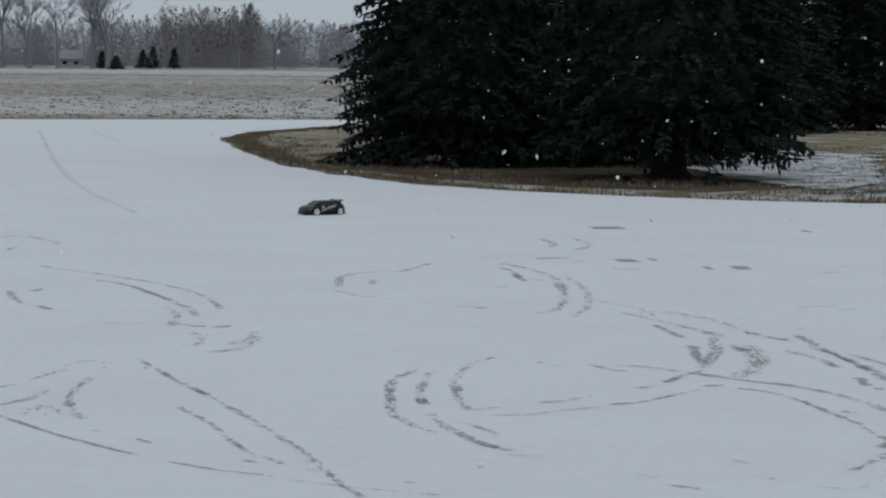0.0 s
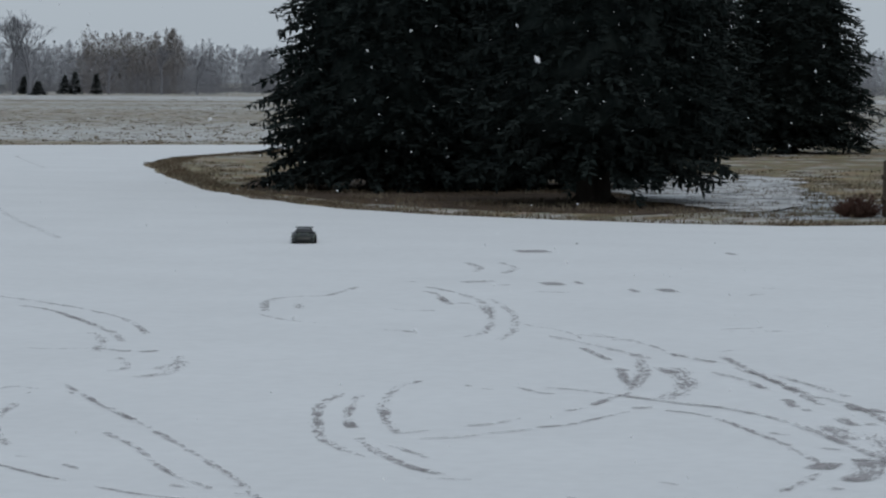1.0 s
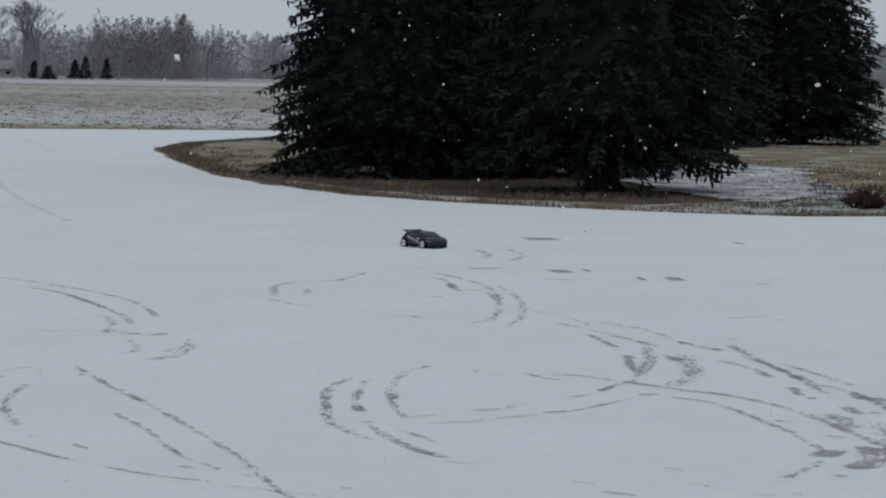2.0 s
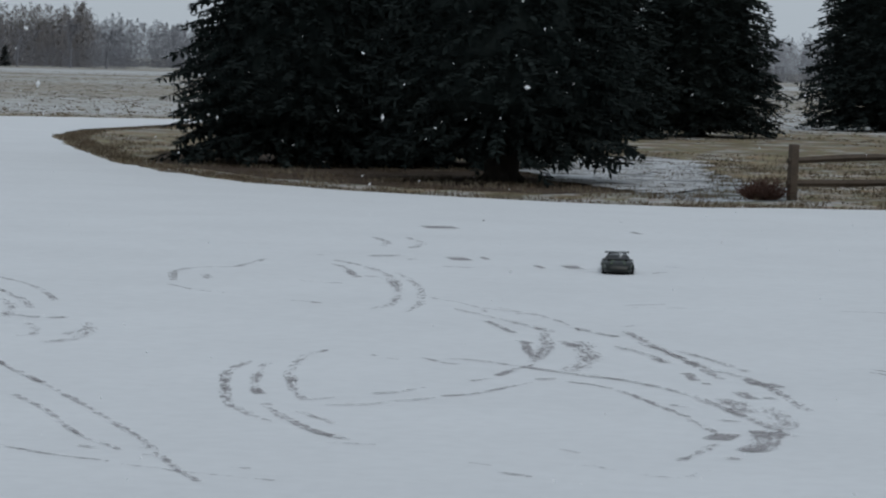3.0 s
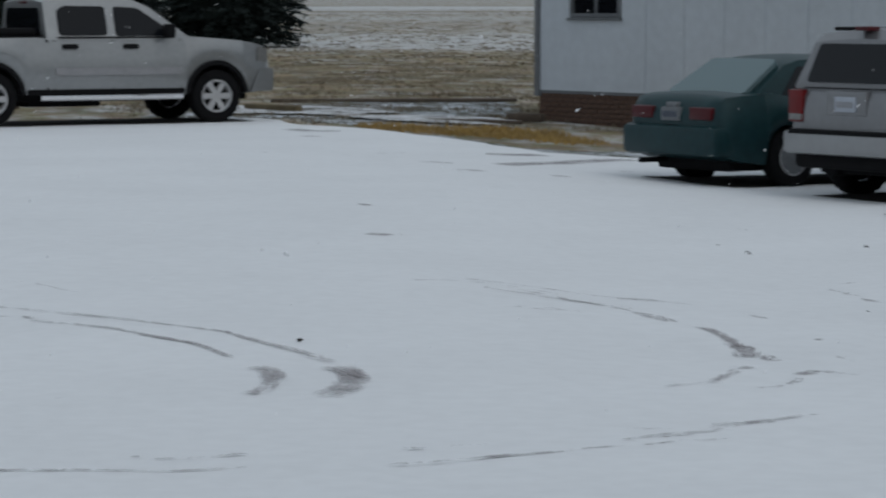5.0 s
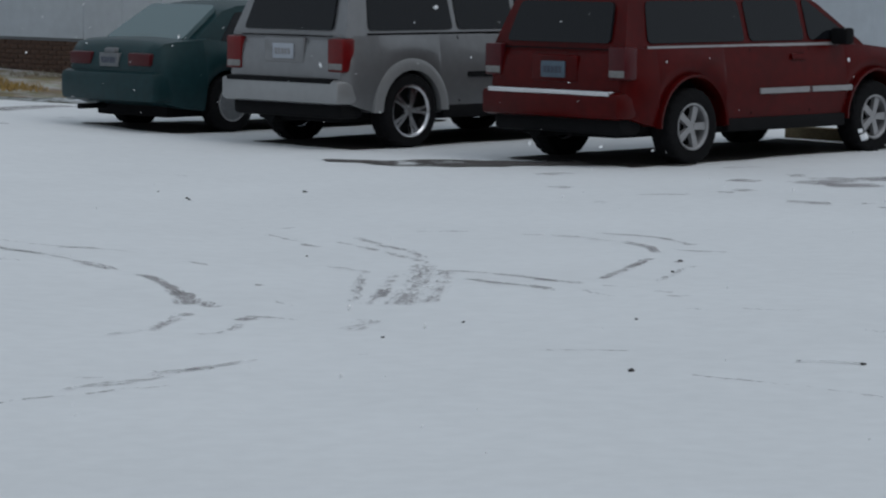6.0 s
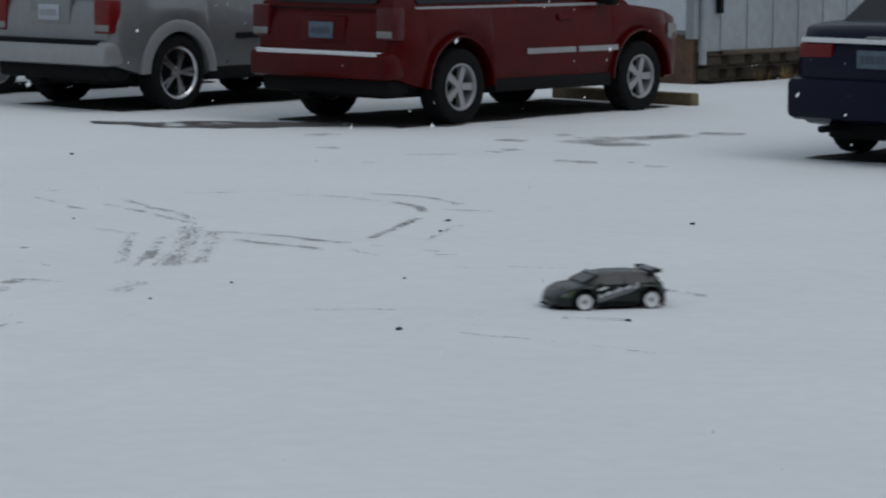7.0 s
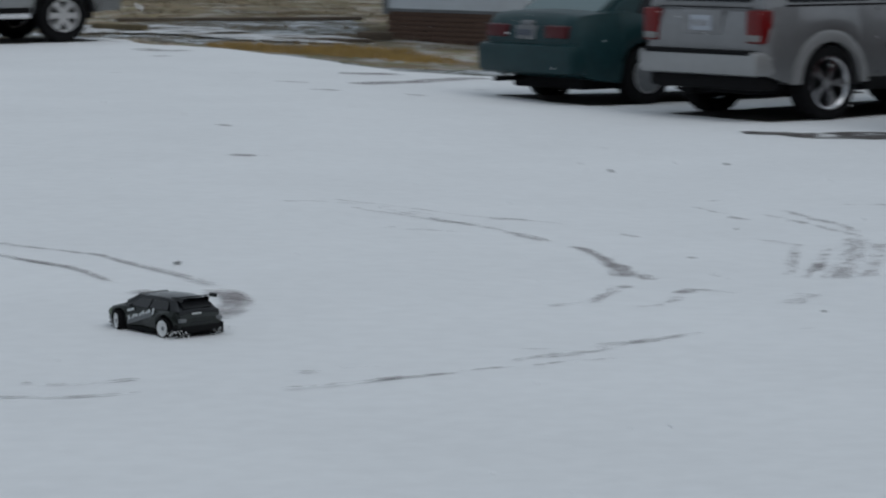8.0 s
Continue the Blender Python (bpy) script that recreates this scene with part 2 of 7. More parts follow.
def loft(xs, bot, top, wid, side, crown=0.03, rows=7, across=4):
    """A closed hull: at every station x a ring from bot(x) to top(x), half-width wid(x) shaped by side(0..1)."""
    bm = bmesh.new()
    rings = []
    for x in xs:
        zb, zt, w = bot(x), top(x), wid(x)
        half = [(w * side(k / (rows - 1)), zb + (zt - zb) * k / (rows - 1)) for k in range(rows)]
        yt = half[-1][0]
        roof = [(yt * (1 - 2 * k / (2 * across)), zt + crown * (1 - (1 - k / across) ** 2)) for k in range(1, across + 1)]
        right = [(-y, z) for y, z in half] + [(-y, z) for y, z in roof[:-1]]
        ring = right + [roof[-1]] + [(-y, z) for y, z in reversed(right)]
        rings.append([bm.verts.new((x, y, z)) for y, z in ring])
    n = len(rings[0])
    for p, q in zip(rings, rings[1:]):
        for k in range(n):
            bm.faces.new((p[k], q[k], q[(k + 1) % n], p[(k + 1) % n]))
    bm.faces.new(rings[0])
    bm.faces.new(rings[-1][::-1])
    return bm


def rounded(corners, r, seg=4):
    """A polygon (list of 2D points) with its corners rounded."""
    out, n = [], len(corners)
    for k in range(n):
        p, a, b = Vector(corners[k]), Vector(corners[k - 1]), Vector(corners[(k + 1) % n])
        ra = min(r, (a - p).length * 0.45, (b - p).length * 0.45)
        s, e = p + (a - p).normalized() * ra, p + (b - p).normalized() * ra
        for i in range(seg + 1):
            t = i / seg
            out.append(s * (1 - t) ** 2 + p * 2 * t * (1 - t) + e * t * t)
    return out


def slab(points, normal, thick):
    """A polygon in space made into a plate that stands out along the normal."""
    bm = bmesh.new()
    nrm = Vector(normal).normalized() * thick
    lo = [bm.verts.new(Vector(p)) for p in points]
    hi = [bm.verts.new(Vector(p) + nrm) for p in points]
    n = len(lo)
    bm.faces.new(hi)
    bm.faces.new(lo[::-1])
    for k in range(n):
        bm.faces.new((lo[k], lo[(k + 1) % n], hi[(k + 1) % n], hi[k]))
    return bm


def side_plate(corners, yfun, sgn, r=0.04, thick=0.012, seat=0.004):
    """A plate on a vehicle's side: corners (x, z); yfun(x, z) is the skin's half-width there."""
    pts = [(p.x, sgn * (yfun(p.x, p.y) - seat), p.y) for p in rounded(corners, r)]
    return slab(pts, (0, sgn, 0), thick)


def end_plate(corners, xfun, sgn, r=0.04, thick=0.012, seat=0.004):
    """A plate on a vehicle's front or back: corners (y, z); xfun(z) is the skin there."""
    pts = [(xfun(p.y) - sgn * seat, p.x, p.y) for p in rounded(corners, r)]
    return slab(pts, (sgn, 0, 0), thick)


# ---- wheels ----
def tyre_mesh(R, r, w):
    """A tyre whose tread is notched all round, in two staggered rows."""
    bm = bmesh.new()
    h, n = w / 2, 88
    profile = [(r, -0.8, 0), (r * 1.04, -0.95, 0), ((R + r) / 2, -1.0, 0), (R * 0.95, -0.95, 0), (R, -0.80, 1), (R, -0.10, 1), (R * 0.975, -0.06, 0), (R * 0.975, 0.06, 0), (R, 0.10, 2), (R, 0.80, 2), (R * 0.95, 0.95, 0), ((R + r) / 2, 1.0, 0), (r * 1.04, 0.95, 0), (r, 0.8, 0), (r, -0.8, 0)]
    rings = []
    for rad, y, row in profile:
        ring = []
        for k in range(n):
            a = 2 * math.pi * k / n
            notch = 0.975 if row and (k + 2 * row) % 4 == 0 else 1.0
            ring.append(bm.verts.new((rad * notch * math.cos(a), y * h, rad * notch * math.sin(a))))
        rings.append(ring)
    for p, q in zip(rings, rings[1:]):
        for k in range(n):
            bm.faces.new((p[k], p[(k + 1) % n], q[(k + 1) % n], q[k]))
    return mesh_of("tyre", bm, RUBBER, 40)


def rim_mesh(r, w, spokes, fat, material, split=False):
    """Outer lip, dark barrel, spokes and hub, facing -y."""
    bm = bmesh.new()
    h = w / 2
    lathe(bm, [(r * 1.0, -h * 0.80), (r * 1.02, -h * 0.98), (r * 0.96, -h * 1.0), (r * 0.90, -h * 0.85), (r * 0.88, h * 0.5)], 36)
    lathe(bm, [(0.001, -h * 0.78), (r * 0.16, -h * 0.78), (r * 0.22, -h * 0.66), (r * 0.22, -h * 0.3)], 20)
    for k in range(spokes):
        a = 2 * math.pi * k / spokes
        for o in ((-0.13, 0.13) if split else (0,)):
            b2 = bmesh.new()
            f = fat * (0.45 if split else 1)
            pts = [(r * 0.15, -f * r * 0.8), (r * 0.92, -f * r), (r * 0.92, f * r), (r * 0.15, f * r * 0.8)]
            lo = [b2.verts.new((x, -h * 0.80, z)) for x, z in pts]
            hi = [b2.verts.new((x, -h * 0.45, z)) for x, z in pts]
            b2.faces.new(lo), b2.faces.new(hi[::-1])
            for q in range(4):
                b2.faces.new((lo[q], hi[q], hi[(q + 1) % 4], lo[(q + 1) % 4]))
            bmesh.ops.transform(b2, matrix=Matrix.Rotation(-a + o, 4, "Y"), verts=b2.verts)
            tmp = bpy.data.meshes.new("tmp")
            b2.to_mesh(tmp), b2.free()
            bm.from_mesh(tmp)
            bpy.data.meshes.remove(tmp)
    return mesh_of("rim", bm, material, 30)


def disc_mesh(r, y, material=None):
    bm = bmesh.new()
    lathe(bm, [(0.001, y - 0.004), (r, y - 0.004), (r, y + 0.004), (0.001, y + 0.004)], 28)
    return mesh_of("brake_disc", bm, material or BLACK, 30)


def add_wheels(car, xs, half, R, r, w, spokes, fat, rim_material, split=False, brake=True, cover=None):
    tyre, rim, disc = tyre_mesh(R, r, w), rim_mesh(r, w, spokes, fat, rim_material, split), disc_mesh(r * 0.86, w * 0.05)
    made = []
    for x in xs:
        for s in (-1, 1):
            m = pose(x, s * (half - w / 2), R, 0, 0, 0 if s < 0 else 180)
            wh = part("wheel", tyre, None, car, m=m)
            part("rim", rim, None, wh)
            if brake:
                part("brake_disc", disc, None, wh)
            if cover:
                part("hub_cap", cover, None, wh)
            made.append(wh)
    return made


# ---- the land ----
def build_ground():
    bm = bmesh.new()
    radii = [0.0, 6, 9, 12, 15, 18, 21, 24, 28, 32, 36, 40, 44, 48, 52, 56, 60, 67, 75, 82, 90, 105, 120, 150, 200, 300, 400, 500, 700, 1000, 1500, 2200, 3000]
    n = 360
    rings = []
    for r in radii[1:]:
        rings.append([bm.verts.new((r * math.cos(2 * math.pi * k / n), r * math.sin(2 * math.pi * k / n), 0)) for k in range(n)])
    centre = bm.verts.new((0, 0, 0))
    for k in range(n):
        bm.faces.new((centre, rings[0][k], rings[0][(k + 1) % n]))
    for p, q in zip(rings, rings[1:]):
        for k in range(n):
            bm.faces.new((p[k], q[k], q[(k + 1) % n], p[(k + 1) % n]))
    for v in bm.verts:
        v.co.z = rise(v.co.x, v.co.y) - 0.03
    m = bpy.data.materials.new("fields")
    m.use_nodes = True
    nn, l = m.node_tree.nodes, m.node_tree.links
    b = nn["Principled BSDF"]
    b.inputs["Roughness"].default_value = 0.95
    geo = nn.new("ShaderNodeNewGeometry")
    sep = nn.new("ShaderNodeSeparateXYZ")
    l.new(geo.outputs["Position"], sep.inputs[0])
    length = nn.new("ShaderNodeVectorMath")
    length.operation = "LENGTH"
    l.new(geo.outputs["Position"], length.inputs[0])
    # field strips run across the view; the strips' edges waver
    waver = nn.new("ShaderNodeTexNoise")
    waver.inputs["Scale"].default_value, waver.inputs["Detail"].default_value = 0.05, 4
    l.new(geo.outputs["Position"], waver.inputs["Vector"])
    wob = nn.new("ShaderNodeMath")
    wob.operation, wob.inputs[1].default_value = "MULTIPLY", 26.0
    l.new(waver.outputs["Fac"], wob.inputs[0])
    far = nn.new("ShaderNodeMath")
    far.operation = "ADD"
    l.new(length.outputs["Value"], far.inputs[0])
    l.new(wob.outputs[0], far.inputs[1])
    scaled = nn.new("ShaderNodeMath")
    scaled.operation, scaled.inputs[1].default_value = "DIVIDE", 600.0
    l.new(far.outputs[0], scaled.inputs[0])
    strips = nn.new("ShaderNodeValToRGB")
    # share of snow lying on each strip
    stops = [(0.0, 0.42), (0.10, 0.43), (0.125, 0.37), (0.19, 0.39), (0.205, 0.57), (0.25, 0.55), (0.285, 0.47), (0.36, 0.46), (0.40, 0.53), (0.47, 0.47), (0.50, 0.54), (0.53, 0.40), (0.56, 0.56), (0.67, 0.62), (0.70, 0.48), (1.0, 0.50)]
    e = strips.color_ramp.elements
    e[0].position, e[0].color = stops[0][0], (stops[0][1],) * 3 + (1,)
    e[1].position, e[1].color = stops[-1][0], (stops[-1][1],) * 3 + (1,)
    for p, v in stops[1:-1]:
        k = e.new(p)
        k.color = (v, v, v, 1)
    l.new(scaled.outputs[0], strips.inputs[0])
    # snow lies in long drifts between the stubble rows
    stretch = nn.new("ShaderNodeMapping")
    stretch.inputs["Scale"].default_value = (0.5, 0.25, 1.0)
    stretch.inputs["Rotation"].default_value = (0, 0, radians(-14))
    l.new(geo.outputs["Position"], stretch.inputs["Vector"])
    drift = nn.new("ShaderNodeTexNoise")
    drift.inputs["Scale"].default_value, drift.inputs["Detail"].default_value, drift.inputs["Roughness"].default_value = 2.2, 9, 0.72
    l.new(stretch.outputs[0], drift.inputs["Vector"])
    diff = nn.new("ShaderNodeMath")
    diff.operation = "SUBTRACT"
    l.new(strips.outputs["Color"], diff.inputs[0])
    l.new(drift.outputs["Fac"], diff.inputs[1])
    cover = nn.new("ShaderNodeMapRange")
    cover.inputs["From Min"].default_value, cover.inputs["From Max"].default_value = -0.12, 0.18
    l.new(diff.outputs[0], cover.inputs["Value"])
    # stubble and grass colours
    patch = nn.new("ShaderNodeTexNoise")
    patch.inputs["Scale"].default_value, patch.inputs["Detail"].default_value = 0.35, 8
    l.new(geo.outputs["Position"], patch.inputs["Vector"])
    cols = nn.new("ShaderNodeValToRGB")
    cols.color_ramp.elements[0].position, cols.color_ramp.elements[0].color = 0.22, (0.080, 0.074, 0.042, 1)
    cols.color_ramp.elements[1].position, cols.color_ramp.elements[1].color = 0.80, (0.27, 0.20, 0.105, 1)
    l.new(patch.outputs["Fac"], cols.inputs[0])
    blade = nn.new("ShaderNodeTexNoise")
    blade.inputs["Scale"].default_value, blade.inputs["Detail"].default_value = 3.5, 8
    l.new(geo.outputs["Position"], blade.inputs["Vector"])
    fine = nn.new("ShaderNodeMix")
    fine.data_type, fine.blend_type = "RGBA", "OVERLAY"
    fine.inputs["Factor"].default_value = 0.6
    l.new(cols.outputs["Color"], fine.inputs["A"])
    l.new(blade.outputs["Color"], fine.inputs["B"])
    mixed = nn.new("ShaderNodeMix")
    mixed.data_type = "RGBA"
    mixed.inputs["B"].default_value = (0.56, 0.58, 0.60, 1)
    l.new(cover.outputs["Result"], mixed.inputs["Factor"])
    l.new(fine.outputs["Result"], mixed.inputs["A"])
    l.new(mixed.outputs["Result"], b.inputs["Base Color"])
    bump = nn.new("ShaderNodeBump")
    bump.inputs["Strength"].default_value, bump.inputs["Distance"].default_value = 0.7, 0.05
    l.new(blade.outputs["Fac"], bump.inputs["Height"])
    l.new(bump.outputs["Normal"], b.inputs["Normal"])
    ob = new("ground", mesh_of("ground", bm, m, 0))
    ob.data.shade_smooth()
    return tagged(ob, "dry lawn and stubble fields dusted with snow", "ground", kind="structure")


def on_land(bm, lift):
    """Cuts a flat sheet into strips and lays it on the land."""
    for axis in (0, 1):
        lo, hi = min(v.co[axis] for v in bm.verts), max(v.co[axis] for v in bm.verts)
        step = 1.5
        k = math.ceil(lo / step)
        while k * step < hi:
            co, no = [0, 0, 0], [0, 0, 0]
            co[axis], no[axis] = k * step, 1
            bmesh.ops.bisect_plane(bm, geom=bm.verts[:] + bm.edges[:] + bm.faces[:], plane_co=co, plane_no=no)
            k += 1
    for v in bm.verts:
        v.co.z = rise(v.co.x, v.co.y) + lift
    return bm


def ragged(points, step, amount, seed):
    """A closed outline with a wavering edge."""
    rng = random.Random(seed)
    out, n = [], len(points)
    for k in range(n):
        a, b = Vector(points[k]), Vector(points[(k + 1) % n])
        cnt = max(1, int((b - a).length / step))
        side = Vector((-(b - a).y, (b - a).x)).normalized()
        for i in range(cnt):
            p = a.lerp(b, i / cnt)
            w = noise.noise(Vector((p.x * 0.9, p.y * 0.9, seed))) * 1.3 + noise.noise(Vector((p.x * 3.1, p.y * 3.1, seed + 5))) * 0.7
            out.append(p + side * w * amount + Vector((rng.uniform(-1, 1), rng.uniform(-1, 1))) * amount * 0.15)
    return out


def sheet(outline, lift):
    bm = bmesh.new()
    vs = [bm.verts.new((p.x, p.y, 0)) for p in outline]
    f = bm.faces.new(vs)
    bmesh.ops.triangulate(bm, faces=[f])
    return on_land(bm, lift)


build_ground()
LOT = [(-2, -14), (22, -8), (34, 14), (30, 33), (22, 35.0), (16.0, 32.0), (14.6, 31.9), (12.2, 34.2), (9.6, 35.4), (7.2, 36.0), (5.4, 36.2), (4.35, 36.8), (3.4, 39.7), (2.45, 42.1), (1.5, 43.2), (0.9, 45.8), (-1.6, 45.6), (-4.7, 42.5),
       (-6.0, 42.4), (-7.6, 41.8), (-8.7, 41.0), (-10.4, 41.0), (-11.7, 41.3), (-13.2, 41.7), (-14.8, 42.4), (-16.7, 43.8), (-19.5, 47.0), (-22.3, 51.0), (-26.5, 58.5), (-30.9, 67.0), (-33.2, 73.8), (-33.7, 78.6), (-34.6, 85.5), (-36.0, 93.0),
       (-42.1, 88.0), (-60, 72), (-80, 40), (-60, 0), (-30, -12)]
lot = new("snowy_lot", mesh_of("snowy_lot", sheet(ragged(LOT, 0.35, 0.11, 3), 0.0), SNOW, 0))
tagged(lot, "gravel parking lot under a thin cover of fresh snow", "parking lot", kind="structure")


# ---- the barn ----
def lumpy(bm, seed):
    for v in bm.verts:
        v.co += Vector((noise.noise(v.co * 5 + Vector((seed, 0, 0))) * 0.02, 0, noise.noise(v.co * 4 + Vector((0, seed, 0))) * 0.03))
    return bm


def build_barn():
    corner, turn = (5.44, 47.14), -58.6
    m = pose(corner[0], corner[1], 0.0, 0, 0, turn)
    L, W, Z0, H = 18.3, 9.0, 0.56, 3.4
    barn = thing("barn", m, "white sheet-metal barn on a dark brick foundation", "barn", kind="structure")
    # long wall towards the lot, with an opening for the window; x along, y away from the lot
    wx0, wx1, wz0, wz1 = 0.88, 2.16, 1.74, 2.75
    bm = bmesh.new()
    for x0, x1, z0, z1 in ((0, wx0, Z0, H), (wx1, L, Z0, H), (wx0, wx1, Z0, wz0), (wx0, wx1, wz1, H)):
        box(bm, x0, x1, 0, 0.14, z0, z1)
    part("wall", bm, WHITE_METAL, barn, sharp=0)
    bm = bmesh.new()
    box(bm, 0, 0.14, 0.14, W, Z0, H)
    part("wall", bm, WHITE_METAL, barn, sharp=0)
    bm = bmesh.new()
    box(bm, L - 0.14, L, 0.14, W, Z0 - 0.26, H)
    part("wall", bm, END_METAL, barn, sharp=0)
    part("wall", boxed(0, L, W, W + 0.14, Z0, H), WHITE_METAL, barn, sharp=0)
    # gables
    for x in (0, L - 0.14):
        pts = [(x, 0, H), (x, W + 0.14, H), (x, W / 2, H + 2.6)]
        part("gable", slab(pts, (1, 0, 0), 0.14), WHITE_METAL, barn, sharp=0)
    # standing ribs of the sheets
    rib = mesh_of("rib", boxed(-0.012, 0.012, -0.012, 0.001, Z0, H), WHITE_METAL, 0)
    for k in range(1, 20):
        x = k * 0.92
        if not wx0 - 0.1 < x < wx1 + 0.1:
            part("sheet_rib", rib, None, barn, m=pose(x, 0, 0))
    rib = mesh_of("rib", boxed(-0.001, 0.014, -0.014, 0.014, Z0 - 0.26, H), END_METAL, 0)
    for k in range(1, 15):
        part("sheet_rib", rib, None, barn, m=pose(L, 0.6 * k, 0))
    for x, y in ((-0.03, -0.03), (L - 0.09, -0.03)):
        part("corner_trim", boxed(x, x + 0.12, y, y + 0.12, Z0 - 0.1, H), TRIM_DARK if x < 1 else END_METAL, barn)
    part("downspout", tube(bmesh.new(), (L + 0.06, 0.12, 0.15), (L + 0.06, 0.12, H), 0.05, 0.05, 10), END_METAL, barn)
    for y0, y1, z in ((-0.5, W / 2, 0), (W / 2, W + 0.6, 1)):
        za, zb = (H - 0.15, H + 2.7) if z == 0 else (H + 2.7, H - 0.2)
        pts = [(-0.4, y0, za), (L + 0.4, y0, za), (L + 0.4, y1, zb), (-0.4, y1, zb)]
        part("roof", slab(pts, (0, 0, 1), 0.08), ROOF, barn)
    # foundation: rows of brick towards the lot, plain stone at the end
    part("foundation", boxed(0.03, L - 0.03, 0.03, W, -0.4, Z0), BRICK, barn, "dark red-brown brick foundation")
    part("foundation", boxed(L - 0.20, L - 0.02, 0.05, W, -0.4, Z0 - 0.26), STONE, barn, "dark weathered stone foundation")
    part("sill_board", boxed(0.01, L - 0.01, 0.005, 0.10, Z0 - 0.05, Z0), TRIM_DARK, barn)
    # a slot-like fitting on the end wall
    part("wall_lamp", boxed(L + 0.014, L + 0.08, 0.47, 0.55, 0.76, 1.25, 0.01), BLACK, barn, "narrow black wall fitting")
    win = thing("window_1", m, "small barn window with a weathered dark frame", "window", kind="structure")
    bm = bmesh.new()
    for x0, x1, z0, z1 in ((wx0, wx0 + 0.07, wz0, wz1), (wx1 - 0.07, wx1, wz0, wz1), (wx0 + 0.07, wx1 - 0.07, wz1 - 0.1, wz1), (wx0 + 0.07, wx1 - 0.07, wz0, wz0 + 0.07)):
        box(bm, x0, x1, -0.025, 0.1, z0, z1, 0.006)
    part("window_frame", bm, TRIM_DARK, win)
    part("window_sill", boxed(wx0 - 0.03, wx1 + 0.03, -0.06, 0.05, wz0 - 0.04, wz0 - 0.003, 0.006), TRIM_DARK, win)
    part("glazing_bar", boxed((wx0 + wx1) / 2 - 0.025, (wx0 + wx1) / 2 + 0.025, 0.0, 0.06, wz0 + 0.07, wz1 - 0.1), TRIM_DARK, win)
    for x0, x1 in ((wx0 + 0.07, (wx0 + wx1) / 2 - 0.025), ((wx0 + wx1) / 2 + 0.025, wx1 - 0.07)):
        part("pane", boxed(x0, x1, 0.03, 0.038, wz0 + 0.07, wz1 - 0.1), GLASS, win)
    part("inner_sill_clutter", boxed(wx0 + 0.2, wx1 - 0.2, 0.09, 0.2, wz0 + 0.05, wz0 + 0.19, 0.02), WEATHERED, win)
    # individual bricks on the part that shows
    brick = mesh_of("brick", boxed(-0.1, 0.1, -0.012, 0.03, -0.032, 0.032, 0.006), BRICK, 0)
    rng = random.Random(4)
    for row in range(6):
        for k in range(22):
            x = 0.16 + k * 0.215 + (0.107 if row % 2 else 0)
            part("brick", brick, None, barn, m=pose(x, 0.028 + rng.uniform(-0.006, 0.004), 0.09 + row * 0.077))
    # rough foundation stones and strips that stand in for the end wall's shadow gap
    block = [mesh_of("foundation_stone", lumpy(boxed(-0.02, 0.05, -0.5, 0.5, -0.5, 0.5, 0.12), k), STONE, 0) for k in range(3)]
    for row, (z, h) in enumerate(((0.03, 0.15), (0.19, 0.13))):
        y = 0.1
        while y < 8.4:
            w = rng.uniform(0.35, 0.75)
            part("foundation_stone", block[rng.randrange(3)], None, barn, m=pose(L - 0.02, y + w / 2, z, 0, 0, rng.uniform(-2, 2)) @ Matrix.Diagonal((1.0 + 0.8 * (1 - row), w - 0.03, h, 1)))
            y += w
    for y0, y1, z in ((0.6, 2.3, 0.27), (3.0, 5.2, 0.30)):
        part("shadow_gap_strip", lumpy(boxed(L - 0.01, L + 0.045, y0, y1, z - 0.03, z + 0.035, 0.012), 5), WEATHERED, barn)
    return barn


build_barn()


# plain unseen wall added behind the viewer, to darken reflections and close the place
tagged(part("added_wall_south", boxed(-34, 34, -11.0, -10.7, -0.1, 7.0), STONE, sharp=0), "plain dark unseen wall added behind the viewer", "wall", kind="structure")


# ---- vehicles: x forward, y to the left, origin on the ground under the rear axle's middle ----
def near_wheel(x, y, z, heading, half):
    """The pose of a vehicle whose rear right tyre's outer face stands at x, y."""
    return pose(x, y, z, 0, 0, heading) @ pose(0, half, 0)


def arched(base, arches):
    """The lower edge of a body with round wheel openings (centre x, height, radius)."""
    def f(x):
        z = base(x)
        for cx, cz, r in arches:
            if abs(x - cx) < r:
                z = max(z, cz + math.sqrt(r * r - (x - cx) ** 2))
        return z
    return f


def stations(x0, x1, arches, step=0.16):
    xs = set(np.arange(x0, x1, step).round(3)) | {x0, x1, x0 + 0.02, x0 + 0.07, x1 - 0.02, x1 - 0.07}
    for cx, cz, r in arches:
        xs = {x for x in xs if not (cx - r - 0.03 < x < cx + r + 0.03)}
        xs |= {round(cx - r * math.cos(math.pi * k / 14), 4) for k in range(15)} | {cx - r - 0.004, cx + r + 0.004}
    return sorted(x for x in xs if x0 <= x <= x1)


def body_side(s):
    return 0.965 + 0.035 * math.sin(math.pi * min(1, s * 1.1)) - (0.02 * max(0, s - 0.75) / 0.25)


